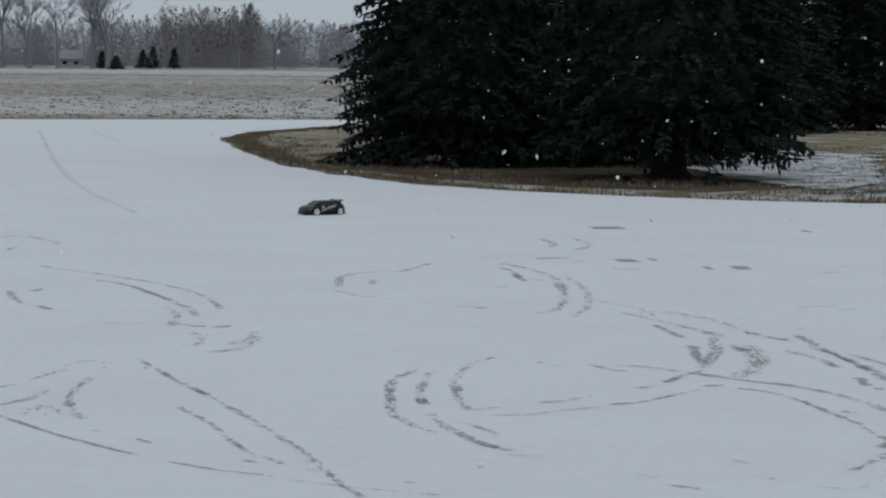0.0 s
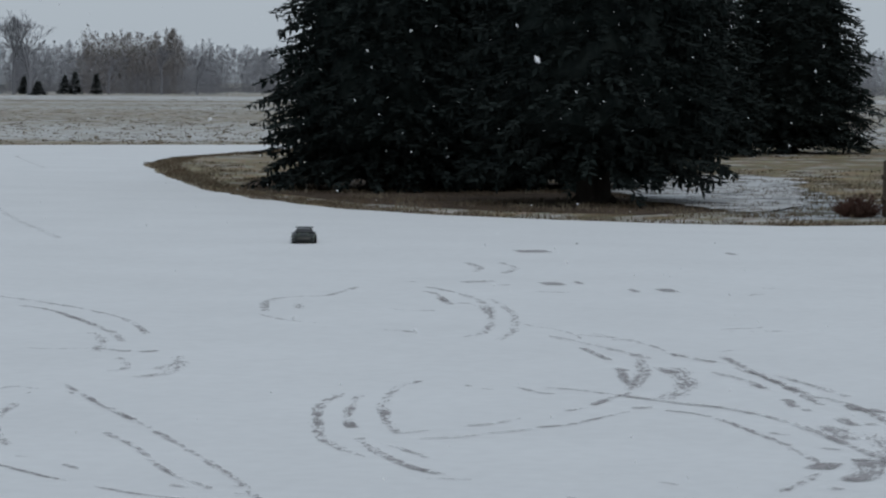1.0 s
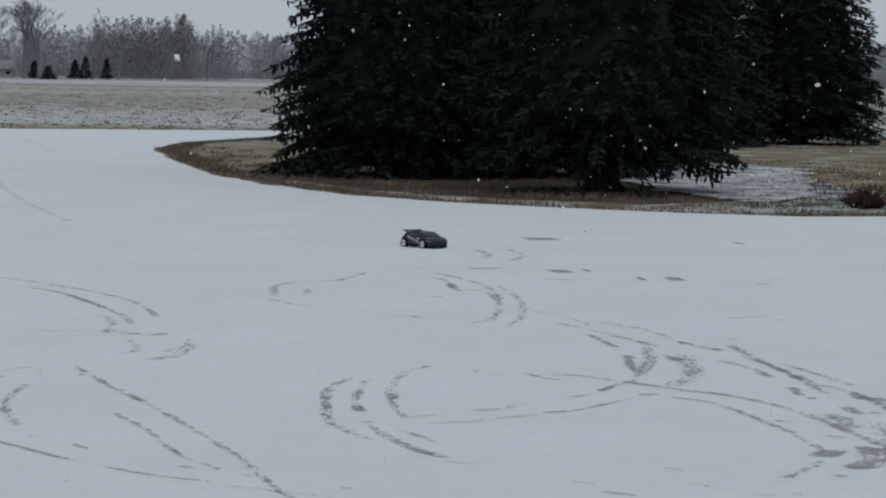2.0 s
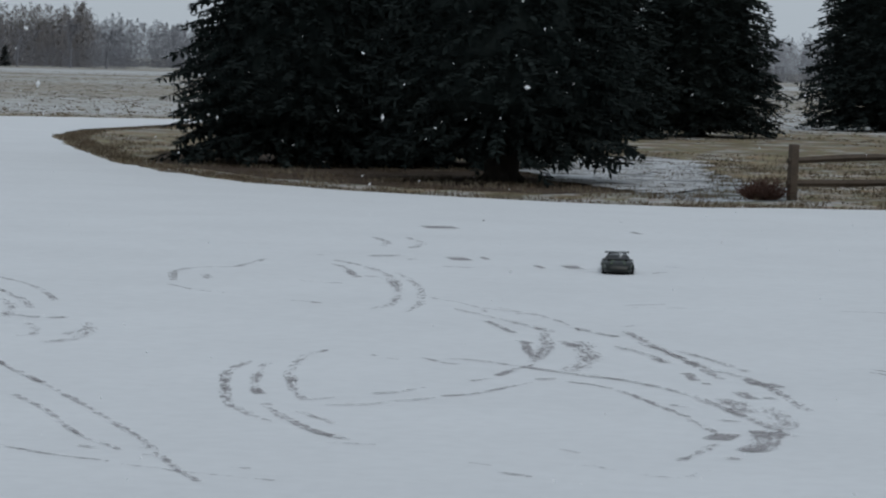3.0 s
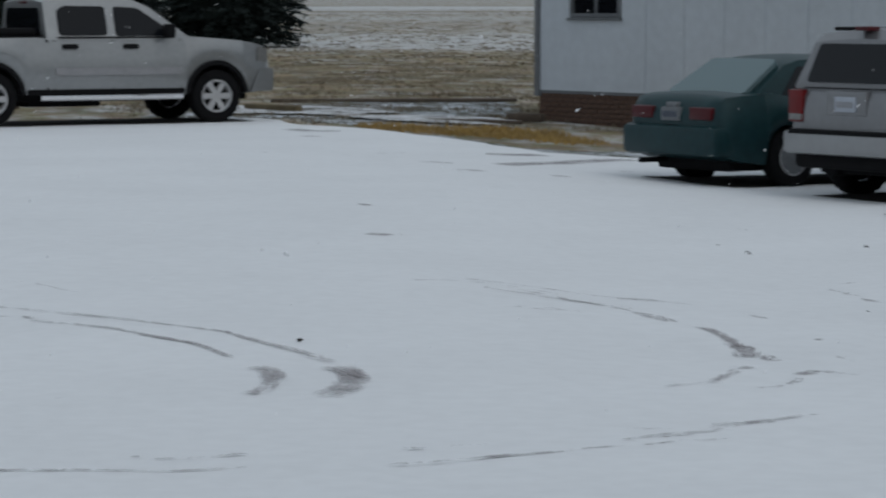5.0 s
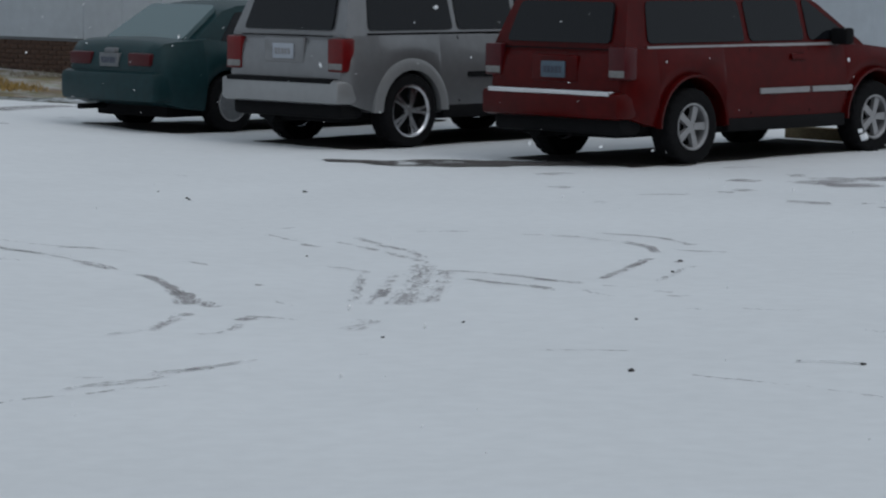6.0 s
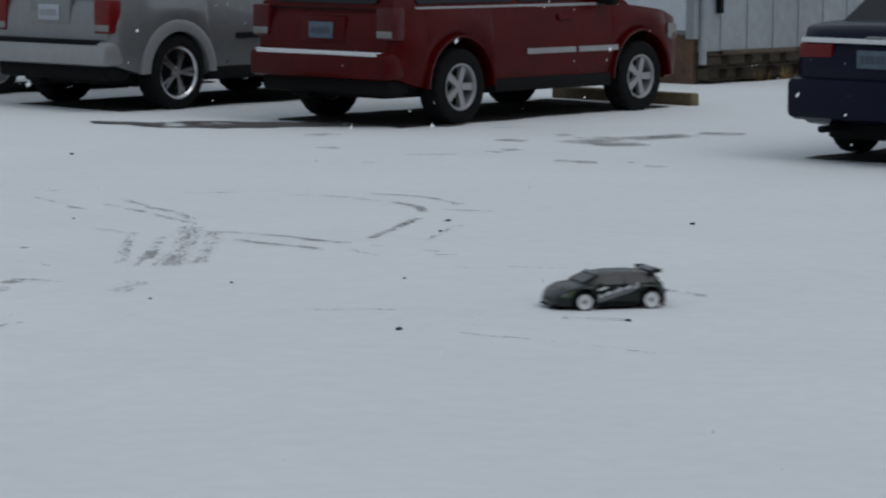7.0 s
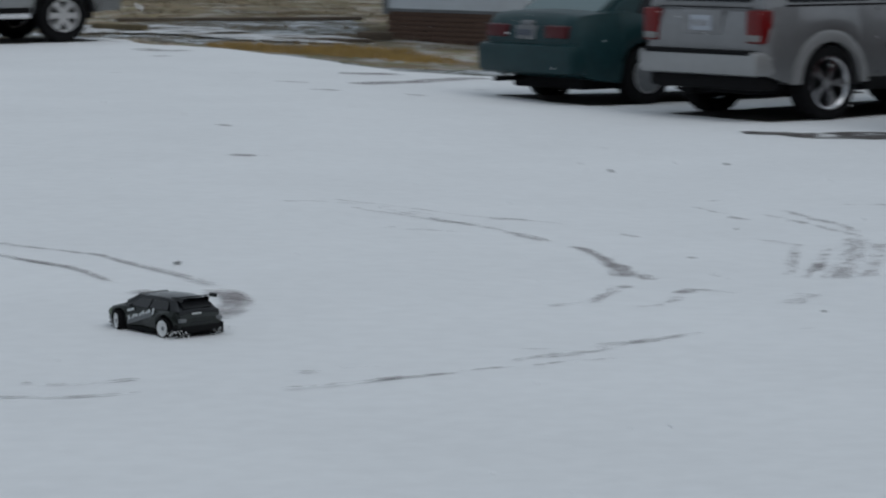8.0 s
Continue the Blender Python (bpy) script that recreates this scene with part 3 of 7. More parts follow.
def add_cab(car, xs, belt, roof, wid, inset, paint, name="cab", crown=0.04):
    """The upper body, leaning inwards; returns its skin's half-width at (x, z)."""
    zmax = max(roof(x) for x in xs)

    def lean(x, z):
        return wid(x) - inset * max(0, (z - belt)) / (zmax - belt)

    bm = bmesh.new()
    rings = []
    rows, across = 6, 4
    for x in xs:
        zt = roof(x)
        half = [(lean(x, belt + (zt - belt) * k / (rows - 1)), belt - 0.02 + (zt - belt + 0.02) * k / (rows - 1)) for k in range(rows)]
        y1 = half[-1][0]
        top = [(y1 * (1 - k / across), zt + crown * (1 - (1 - k / across) ** 2)) for k in range(1, across + 1)]
        right = [(-y, z) for y, z in half + top[:-1]]
        ring = right + [top[-1]] + [(-y, z) for y, z in reversed(right)]
        rings.append([bm.verts.new((x, y, z)) for y, z in ring])
    n = len(rings[0])
    for p, q in zip(rings, rings[1:]):
        for k in range(n):
            bm.faces.new((p[k], q[k], q[(k + 1) % n], p[(k + 1) % n]))
    bm.faces.new(rings[0]), bm.faces.new(rings[-1][::-1])
    part(name, bm, paint, car, sharp=28)
    return lean


def both(fn):
    for s in (-1, 1):
        fn(s)


def sloped(corner_pts, thick=0.05):
    """A plate from four corners in space, rounded, standing out along its own normal (towards +z or outwards)."""
    a, b, c, d = [Vector(p) for p in corner_pts]
    nrm = (b - a).cross(d - a).normalized()
    nrm = -nrm if nrm.z < 0 else nrm
    pts = rounded([(0, 0), (1, 0), (1, 1), (0, 1)], 0.09)
    out = []
    for p in pts:
        u, v = p.x, p.y
        out.append(a * (1 - u) * (1 - v) + b * u * (1 - v) + c * u * v + d * (1 - u) * v)
    return slab(out, nrm, thick)


def build_pickup():
    car = thing("pickup_truck", near_wheel(-3.09, 42.62, 0.15, 25.5, 0.95), "silver crew-cab pickup truck parked at the lot's edge", "truck")
    R, r = 0.40, 0.245
    arches = [(0, 0.42, 0.52), (3.645, 0.42, 0.51)]
    base = table([(-1.2, 0.55), (-0.6, 0.47), (0.5, 0.46), (3.1, 0.44), (4.2, 0.44), (4.62, 0.5)])
    top = table([(-1.17, 1.28), (0.86, 1.30), (0.9, 1.28), (3.0, 1.30), (3.2, 1.31), (4.0, 1.25), (4.4, 1.19), (4.54, 1.10), (4.60, 0.98)])
    wid = table([(-1.17, 0.94), (-1.1, 0.965), (0.8, 0.97), (3.2, 0.97), (4.1, 0.96), (4.45, 0.91), (4.6, 0.80)])
    part("body", loft(stations(-1.17, 4.60, arches), arched(base, arches), top, wid, body_side, 0.012), SILVER, car)
    cx = table([(0.88, 1.82), (0.95, 1.86), (1.2, 1.885), (2.0, 1.885), (2.35, 1.85), (2.6, 1.74), (3.14, 1.34), (3.2, 1.30)])
    cw = table([(0.88, 0.93), (2.6, 0.94), (3.2, 0.92)])
    lean = add_cab(car, [0.88, 0.92, 1.0, 1.2, 1.6, 2.0, 2.2, 2.35, 2.48, 2.6, 2.87, 3.14, 3.2], 1.28, cx, cw, 0.20, SILVER)
    yb = lambda x, z: wid(x) * body_side((z - base(x)) / (top(x) - base(x)))

    def sides(s):
        part("window", side_plate([(1.08, 1.33), (1.86, 1.33), (1.86, 1.76), (1.2, 1.77), (1.08, 1.70)], lean, s, 0.07), GLASS, car, "dark tinted side window")
        part("window", side_plate([(1.99, 1.32), (2.92, 1.32), (2.86, 1.42), (2.38, 1.74), (1.99, 1.76)], lean, s, 0.06), GLASS, car, "dark tinted side window")
        part("trim_strip", side_plate([(1.0, 0.74), (3.04, 0.74), (3.04, 0.85), (1.0, 0.85)], yb, s, 0.02, 0.02), GREY_TRIM, car, "grey door moulding")
        for x0, x1 in ((0.865, 0.895), (0.99, 1.005), (1.93, 1.945), (3.04, 3.055)):
            part("door_gap", side_plate([(x0, 0.52), (x1, 0.52), (x1, 1.27), (x0, 1.27)], yb, s, 0.002, 0.010), BLACK, car)
        for x in (1.12, 2.1):
            part("door_handle", side_plate([(x, 1.13), (x + 0.25, 1.13), (x + 0.25, 1.20), (x, 1.20)], yb, s, 0.03, 0.035), BLACK, car, "black door handle")
        part("badge", side_plate([(-0.62, 1.10), (-0.36, 1.10), (-0.36, 1.17), (-0.62, 1.17)], yb, s, 0.02, 0.008), TAIL, car, "small red tailgate-side badge")
        part("rocker_panel", side_plate([(0.56, 0.45), (3.10, 0.45), (3.10, 0.53), (0.56, 0.53)], yb, s, 0.02, 0.016), BLACK, car)
        part("badge", side_plate([(-0.72, 1.105), (-0.64, 1.105), (-0.64, 1.165), (-0.72, 1.165)], yb, s, 0.02, 0.008), BLACK, car)
        part("belt_moulding", side_plate([(1.05, 1.285), (2.95, 1.285), (2.95, 1.31), (1.05, 1.31)], lean, s, 0.006, 0.014), BLACK, car)
        part("door_mirror", boxed(2.72, 2.86, min(s * 0.98, s * 1.2), max(s * 0.98, s * 1.2), 1.30, 1.50, 0.035), BLACK, car)
        part("side_step", tube(bmesh.new(), (0.75, s * 0.98, 0.40), (3.05, s * 0.98, 0.40), 0.045, 0.045, 10), CHROME, car, "chrome tubular side step")
        for cx_, cz, ra in arches:
            ring = bmesh.new()
            n = 18
            prev = None
            for k in range(n + 1):
                a = math.pi * (0.02 + 0.96 * k / n)
                row = [ring.verts.new((cx_ - rr * math.cos(a), s * yy, cz + rr * math.sin(a))) for rr, yy in ((ra - 0.06, 0.93), (ra - 0.05, 0.985), (ra + 0.006, 0.985), (ra + 0.012, 0.95))]
                if prev:
                    for q in range(4):
                        ring.faces.new((prev[q], row[q], row[(q + 1) % 4], prev[(q + 1) % 4]))
                prev = row
            part("wheel_arch", ring, BLACK, car)
        part("headlight", side_plate([(4.33, 0.93), (4.55, 0.90), (4.56, 1.10), (4.36, 1.15)], lambda x, z: wid(x) - 0.005, s, 0.03, 0.02), LENS, car)
        part("tail_light", boxed(-1.185, -0.965, min(s * 0.90, s * 0.978), max(s * 0.90, s * 0.978), 0.84, 1.24, 0.028), LAMP_RED, car, "tall red tail light")
        part("front_bumper_end", side_plate([(4.2, 0.45), (4.62, 0.5), (4.62, 0.82), (4.36, 0.82)], lambda x, z: wid(min(x, 4.5)) + 0.01, s, 0.05, 0.03), SILVER, car)

    both(sides)
    part("tailgate", boxed(-1.20, -1.16, -0.79, 0.79, 0.78, 1.29, 0.012), SILVER, car, "silver tailgate")
    part("tailgate_handle", boxed(-1.215, -1.195, -0.1, 0.1, 1.05, 1.15, 0.01), BLACK, car)
    part("badge", boxed(-1.212, -1.198, -0.09, 0.09, 0.94, 1.01, 0.01), BLACK, car)
    part("rear_bumper", boxed(-1.32, -1.10, -0.95, 0.95, 0.52, 0.74, 0.04), BLACK, car, "black rear bumper")
    part("bumper_end", boxed(-1.335, -1.2, -0.94, -0.55, 0.56, 0.70, 0.02), CHROME, car)
    part("bumper_end", boxed(-1.335, -1.2, 0.55, 0.94, 0.56, 0.70, 0.02), CHROME, car)
    part("licence_plate", boxed(-1.345, -1.32, -0.15, 0.15, 0.56, 0.71, 0.004), PLATE, car, "white licence plate")
    part("bed_cover", boxed(-1.12, 0.85, -0.84, 0.84, 1.296, 1.325, 0.01), BLACK, car, "black soft bed cover")
    part("bed_box", boxed(-0.2, 0.8, -0.75, 0.80, 1.32, 1.44, 0.05), BLACK, car, "dark folded cover over the bed")
    part("rear_window", end_plate([(-0.68, 1.36), (0.68, 1.36), (0.62, 1.74), (-0.62, 1.74)], lambda z: 0.88, -1, 0.06, 0.02), GLASS, car)
    part("brake_light", boxed(0.865, 0.93, -0.14, 0.14, 1.80, 1.84, 0.01), TAIL_DARK, car)
    part("windscreen", sloped([(3.10, 0.72, 1.37), (3.10, -0.72, 1.37), (2.56, -0.66, 1.77), (2.56, 0.66, 1.77)][::-1]), GLASS, car)
    part("front_bumper", boxed(4.48, 4.68, -0.86, 0.86, 0.46, 0.80, 0.06), SILVER, car)
    part("grille", boxed(4.5, 4.63, -0.6, 0.6, 0.84, 1.08, 0.02), BLACK, car)
    part("underbody", boxed(-1.0, 4.3, -0.62, 0.62, 0.34, 0.60, 0.03), BLACK, car)
    for x in (0, 3.645):
        part("wheel_well", boxed(x - 0.53, x + 0.53, -0.67, 0.67, 0.40, 0.96, 0.03), BLACK, car)
    part("fuel_tank", boxed(0.7, 1.9, -0.55, 0.0, 0.26, 0.40, 0.04), BLACK, car)
    part("tailgate_cap", boxed(-1.215, -1.10, -0.88, 0.88, 1.285, 1.325, 0.012), BLACK, car, "black tailgate top cap")
    part("tow_hitch", boxed(-1.36, -1.1, -0.04, 0.04, 0.40, 0.48, 0.01), BLACK, car)
    part("roof_lamp", boxed(2.12, 2.26, -0.16, 0.16, 1.915, 1.945, 0.01), LENS, car)
    add_wheels(car, (0, 3.645), 0.95, R, r, 0.26, 6, 0.19, ALLOY)
    return car


def build_suv(name, label, m, paint, spec):
    """A boxy five-door SUV; spec gives its measures."""
    g = spec
    car = thing(name, m, label, "car")
    R, r, wb, x0, x1 = g["R"], g["r"], g["wb"], -g["rear"], g["wb"] + g["front"]
    hw, belt, roofz = g["half"], g["belt"], g["roof"]
    arches = [(0, R, R + g["gap"]), (wb, R, R + g["gap"])]
    base = table([(x0, 0.50), (x0 + 0.35, 0.40), (-R, 0.36), (wb + R, 0.34), (x1 - 0.3, 0.34), (x1, 0.42)])
    top = table([(x0, belt - 0.25), (x0 + 0.03, belt - 0.04), (x0 + 0.12, belt), (wb - 0.35, belt), (wb - 0.15, belt - 0.01), (x1 - 0.5, g["hood"]), (x1 - 0.14, g["hood"] - 0.10), (x1, g["hood"] - 0.30)])
    wid = table([(x0, hw - 0.10), (x0 + 0.05, hw - 0.05), (x0 + 0.25, hw), (x1 - 0.6, hw), (x1 - 0.2, hw - 0.08), (x1, hw - 0.25)])
    part("body", loft(stations(x0, x1, arches), arched(base, arches), top, wid, body_side, 0.015), paint, car)
    lip = x0 + 0.06
    roof = table([(lip, belt + 0.02), (lip + 0.16, roofz - 0.12), (lip + 0.26, roofz - 0.03), (lip + 0.6, roofz), (wb - 1.4, roofz), (wb - 1.05, roofz - 0.05), (wb - 0.8, roofz - 0.16), (wb - 0.22, belt + 0.03), (wb - 0.18, belt)])
    cw = table([(lip, hw - 0.07), (wb - 0.2, hw - 0.05)])
    xs = sorted({lip, lip + 0.05, lip + 0.1, lip + 0.16, lip + 0.2, lip + 0.26, lip + 0.6, 0.3, 0.9, wb - 1.4, wb - 1.2, wb - 1.05, wb - 0.9, wb - 0.8, wb - 0.5, wb - 0.22, wb - 0.18})
    lean = add_cab(car, xs, belt, roof, cw, 0.17, paint)
    yb = lambda x, z: wid(x) * body_side(min(1, max(0, (z - base(x)) / (top(x) - base(x)))))
    w0, w1 = belt + 0.05, roofz - 0.12
    a, b = wb - 2.02, wb - 1.10

    def sides(s):
        for x_a, x_b, k in ((lip + 0.32, a - 0.06, 0), (a + 0.02, b - 0.04, 1)):
            part("window", side_plate([(x_a, w0), (x_b, w0), (x_b, w1), (x_a + (0.08 if k == 0 else 0), w1)], lean, s, 0.06), GLASS, car, "dark tinted side window")
        part("window", side_plate([(b + 0.04, w0), (wb - 0.38, w0), (wb - 0.50, w0 + 0.10), (wb - 0.98, w1), (b + 0.04, w1)], lean, s, 0.05), g.get("glass", GLASS), car, "side window")
        part("belt_strip", side_plate([(lip + 0.3, belt - 0.005), (wb - 0.35, belt - 0.005), (wb - 0.35, belt + 0.022), (lip + 0.3, belt + 0.022)], lean, s, 0.004, 0.012), g["strip"], car)
        part("door_moulding", side_plate([(a + 0.1, g["mould"]), (b - 0.03, g["mould"]), (b - 0.03, g["mould"] + 0.055), (a + 0.1, g["mould"] + 0.055)], yb, s, 0.01, 0.018), g["strip"], car)
        part("door_moulding", side_plate([(b + 0.02, g["mould"]), (wb - 0.42, g["mould"]), (wb - 0.42, g["mould"] + 0.055), (b + 0.02, g["mould"] + 0.055)], yb, s, 0.01, 0.018), g["strip"], car)
        for x in (a - 0.02, b, wb - 0.36):
            part("door_gap", side_plate([(x, 0.46), (x + 0.012, 0.46), (x + 0.012, belt - 0.02), (x, belt - 0.02)], yb, s, 0.002, 0.009), BLACK, car)
        for x in (b - 0.30, wb - 1.30 + 0.9 - 0.95):
            part("door_handle", side_plate([(x, belt - 0.14), (x + 0.2, belt - 0.14), (x + 0.2, belt - 0.08), (x, belt - 0.08)], yb, s, 0.025, 0.03), g["handle"], car)
        part("door_mirror", boxed(wb - 0.72, wb - 0.58, min(s * (hw - 0.06), s * (hw + 0.15)), max(s * (hw - 0.06), s * (hw + 0.15)), belt + 0.0, belt + 0.17, 0.03), BLACK, car)
        for cx_, cz, ra in arches:
            ring, prev = bmesh.new(), None
            for k in range(19):
                ang = math.pi * (0.0 + k / 18)
                o = g["flare"]
                row = [ring.verts.new((cx_ - rr * math.cos(ang), s * yy, cz + rr * math.sin(ang))) for rr, yy in ((ra - 0.02, hw - 0.05), (ra - 0.02, hw + 0.02), (ra + o * 0.5, hw + 0.028), (ra + o, hw + 0.012), (ra + o, hw - 0.05))]
                if prev:
                    for q in range(5):
                        ring.faces.new((prev[q], row[q], row[(q + 1) % 5], prev[(q + 1) % 5]))
                prev = row
            part("wheel_arch", ring, g["arch"], car)
        ty0, ty1 = g["lamp_y"]
        part("tail_light", boxed(x0 - 0.02, x0 + 0.16, min(s * ty0, s * ty1), max(s * ty0, s * ty1), g["lamp_z"][0], g["lamp_z"][1], 0.02), g["lamp"], car, "red tail light")
        part("reverse_light", boxed(x0 - 0.024, x0 + 0.1, min(s * ty0, s * ty1) + 0.01, max(s * ty0, s * ty1) - 0.012, g["lamp_z"][0] + 0.02, g["lamp_z"][0] + 0.09, 0.01), LENS, car)
        part("headlight", side_plate([(x1 - 0.42, g["hood"] - 0.30), (x1 - 0.14, g["hood"] - 0.32), (x1 - 0.14, g["hood"] - 0.17), (x1 - 0.42, g["hood"] - 0.14)], lambda x, z: wid(x), s, 0.03, 0.012), LENS, car)
        part("roof_rail", tube(bmesh.new(), (lip + 0.40, s * (hw - 0.25), roofz + 0.022), (wb - 1.35, s * (hw - 0.25), roofz + 0.022), 0.02, 0.02, 8), BLACK, car)

    both(sides)
    xr = lambda z: lip + 0.16 * min(1, max(0, (z - belt) / (roofz - 0.12 - belt))) - 0.004
    part("rear_window", end_plate([(-hw + 0.26, belt + 0.05), (hw - 0.26, belt + 0.05), (hw - 0.33, roofz - 0.13), (-hw + 0.33, roofz - 0.13)], xr, -1, 0.06, 0.03, -0.006), GLASS, car, "dark tinted rear window")
    part("wiper", boxed(lip - 0.005, lip + 0.02, -0.02, 0.25, belt + 0.06, belt + 0.075), BLACK, car)
    part("rear_bumper", boxed(x0 - 0.10, x0 + 0.22, -hw + 0.04, hw - 0.04, g["bump"][0], g["bump"][1], 0.05), g["bumper"], car)
    part("bumper_top", boxed(x0 - 0.105, x0 + 0.05, -hw + 0.14, hw - 0.14, g["bump"][1] - 0.035, g["bump"][1] + 0.012, 0.008), g["bumper_top"], car)
    part("brake_light", boxed(lip + 0.13, lip + 0.3, -0.10, 0.10, roofz + 0.005, roofz + 0.05, 0.01), TAIL_DARK, car)
    part("tailgate_seam", end_plate([(-hw + 0.24, belt - 0.015), (hw - 0.24, belt - 0.015), (hw - 0.24, belt - 0.003), (-hw + 0.24, belt - 0.003)], lambda z: x0 + 0.03, -1, 0.001, 0.006), BLACK, car)
    pz = g["plate_z"]
    recess = part("plate_recess", boxed(x0 - 0.012, x0 + 0.05, -0.30, 0.30, pz - 0.12, pz + 0.14, 0.02), paint, car)
    plate = part("licence_plate", boxed(x0 - 0.03, x0 - 0.008, -0.155, 0.155, pz - 0.078, pz + 0.078, 0.006), g["plate"], car)
    for k in range(5):
        part("plate_bar", boxed(x0 - 0.034, x0 - 0.029, -0.115 + 0.05 * k, -0.08 + 0.05 * k, pz - 0.035, pz + 0.03), g["plate_ink"], plate)
    part("underbody", boxed(x0 + 0.2, x1 - 0.3, -hw + 0.30, hw - 0.30, 0.27, 0.55, 0.03), BLACK, car)
    for x in (0, wb):
        part("wheel_well", boxed(x - R - g["gap"] + 0.02, x + R + g["gap"] - 0.02, -hw + 0.27, hw - 0.27, 0.30, R * 2 + g["gap"] - 0.02, 0.03), BLACK, car)
    part("lower_valance", boxed(x0 + 0.02, x0 + 0.34, -hw + 0.10, hw - 0.10, g["bump"][0] - 0.15, g["bump"][0] + 0.02, 0.05), BLACK, car, "black lower valance")
    for side in (-1, 1):
        part("rocker_panel", boxed(R + g["gap"] + 0.02, wb - R - g["gap"] - 0.02, side * (hw - 0.03) - 0.035, side * (hw - 0.03) + 0.035, 0.30, 0.43, 0.02), BLACK, car)
    part("muffler", tube(bmesh.new(), (x0 + 0.10, 0.35, 0.33), (x0 + 0.6, 0.35, 0.33), 0.09, 0.09, 12), BLACK, car)
    part("windscreen", sloped([(wb - 0.26, hw - 0.22, belt + 0.06), (wb - 0.26, -hw + 0.22, belt + 0.06), (wb - 0.82, -hw + 0.28, roofz - 0.15), (wb - 0.82, hw - 0.28, roofz - 0.15)][::-1]), GLASS, car)
    part("grille", boxed(x1 - 0.03, x1 + 0.02, -0.45, 0.45, g["hood"] - 0.48, g["hood"] - 0.28, 0.02), BLACK, car)
    part("front_bumper", boxed(x1 - 0.28, x1 + 0.015, -hw + 0.24, hw - 0.24, 0.36, 0.60, 0.05), paint, car)
    add_wheels(car, (0, wb), hw + 0.0, R, r, 0.245, g["spokes"], g["fat"], g["rim"], g.get("split", False))
    return car


def build_sedan(name, label, m, paint, spec):
    """A four-door sedan with a boot."""
    g = spec
    car = thing(name, m, label, "car")
    R, r, wb, x0, x1 = g["R"], g["r"], g["wb"], -g["rear"], g["wb"] + g["front"]
    hw, belt, roofz = g["half"], g["belt"], g["roof"]
    arches = [(0, R, R + 0.05), (wb, R, R + 0.05)]
    base = table([(x0, 0.46), (x0 + 0.2, 0.30), (-R, 0.24), (wb + R, 0.22), (x1 - 0.2, 0.24), (x1, 0.36)])
    top = table([(x0, g["boot"] - 0.26), (x0 + 0.05, g["boot"] - 0.10), (x0 + 0.18, g["boot"]), (x0 + 0.75, g["boot"] + 0.03), (0.3, belt + 0.02), (wb - 0.45, belt), (x1 - 0.7, belt - 0.12), (x1 - 0.15, belt - 0.27), (x1, belt - 0.45)])
    wid = table([(x0, hw - 0.22), (x0 + 0.08, hw - 0.12), (x0 + 0.4, hw - 0.02), (0.3, hw), (x1 - 0.8, hw - 0.02), (x1 - 0.2, hw - 0.14), (x1, hw - 0.32)])
    part("body", loft(stations(x0, x1, arches), arched(base, arches), top, wid, lambda s: 0.90 + 0.10 * math.sin(math.pi * min(1, 0.12 + s * 0.85)), 0.03), paint, car)
    c0 = g["glass_x"]
    roof = table([(c0, belt), (c0 + 0.62, roofz - 0.07), (c0 + 0.85, roofz - 0.01), (c0 + 1.2, roofz), (wb - 1.25, roofz - 0.02), (wb - 1.0, roofz - 0.10), (wb - 0.32, belt)])
    xs = sorted({c0, c0 + 0.2, c0 + 0.4, c0 + 0.62, c0 + 0.74, c0 + 0.85, c0 + 1.2, wb - 1.25, wb - 1.1, wb - 1.0, wb - 0.7, wb - 0.32})
    cw = table([(c0, hw - 0.14), (0.6, hw - 0.10), (wb - 0.3, hw - 0.08)])
    lean = add_cab(car, xs, belt, roof, cw, 0.20, paint, crown=0.05)
    yb = lambda x, z: wid(x) * (0.90 + 0.10 * math.sin(math.pi * min(1, 0.12 + 0.85 * min(1, max(0, (z - base(x)) / (top(x) - base(x)))))))
    w0, w1 = belt + 0.04, roofz - 0.08
    b = (c0 + 0.7 + wb - 0.4) / 2

    def sides(s):
        part("window", side_plate([(c0 + 0.45, w0), (b - 0.04, w0), (b - 0.04, w1), (c0 + 0.80, w1)], lean, s, 0.05), GLASS, car, "side window")
        part("window", side_plate([(b + 0.04, w0), (wb - 0.50, w0), (wb - 1.05, w1), (b + 0.04, w1)], lean, s, 0.05), GLASS, car, "side window")
        for x in (c0 + 0.55, b, wb - 0.42):
            part("door_gap", side_plate([(x, 0.36), (x + 0.01, 0.36), (x + 0.01, belt - 0.03), (x, belt - 0.03)], yb, s, 0.002, 0.009), BLACK, car)
        part("door_handle", side_plate([(b - 0.28, belt - 0.13), (b - 0.10, belt - 0.13), (b - 0.10, belt - 0.08), (b - 0.28, belt - 0.08)], yb, s, 0.02, 0.02), paint, car)
        part("door_mirror", boxed(wb - 0.78, wb - 0.64, min(s * (hw - 0.08), s * (hw + 0.13)), max(s * (hw - 0.08), s * (hw + 0.13)), belt + 0.01, belt + 0.14, 0.03), paint, car)
        l0, l1, lz0, lz1 = g["lamp"]
        part("tail_light", boxed(x0 - 0.015, x0 + 0.16, min(s * l0, s * l1), max(s * l0, s * l1), lz0, lz1, 0.02), g["lens"], car, "red tail light")

    both(sides)
    part("rear_window", sloped([(c0 + 0.03, -hw + 0.25, belt + 0.05), (c0 + 0.03, hw - 0.25, belt + 0.05), (c0 + 0.62, hw - 0.36, roofz - 0.045), (c0 + 0.62, -hw + 0.36, roofz - 0.045)][::-1], 0.055), g["glass"], car, "sloping rear window")
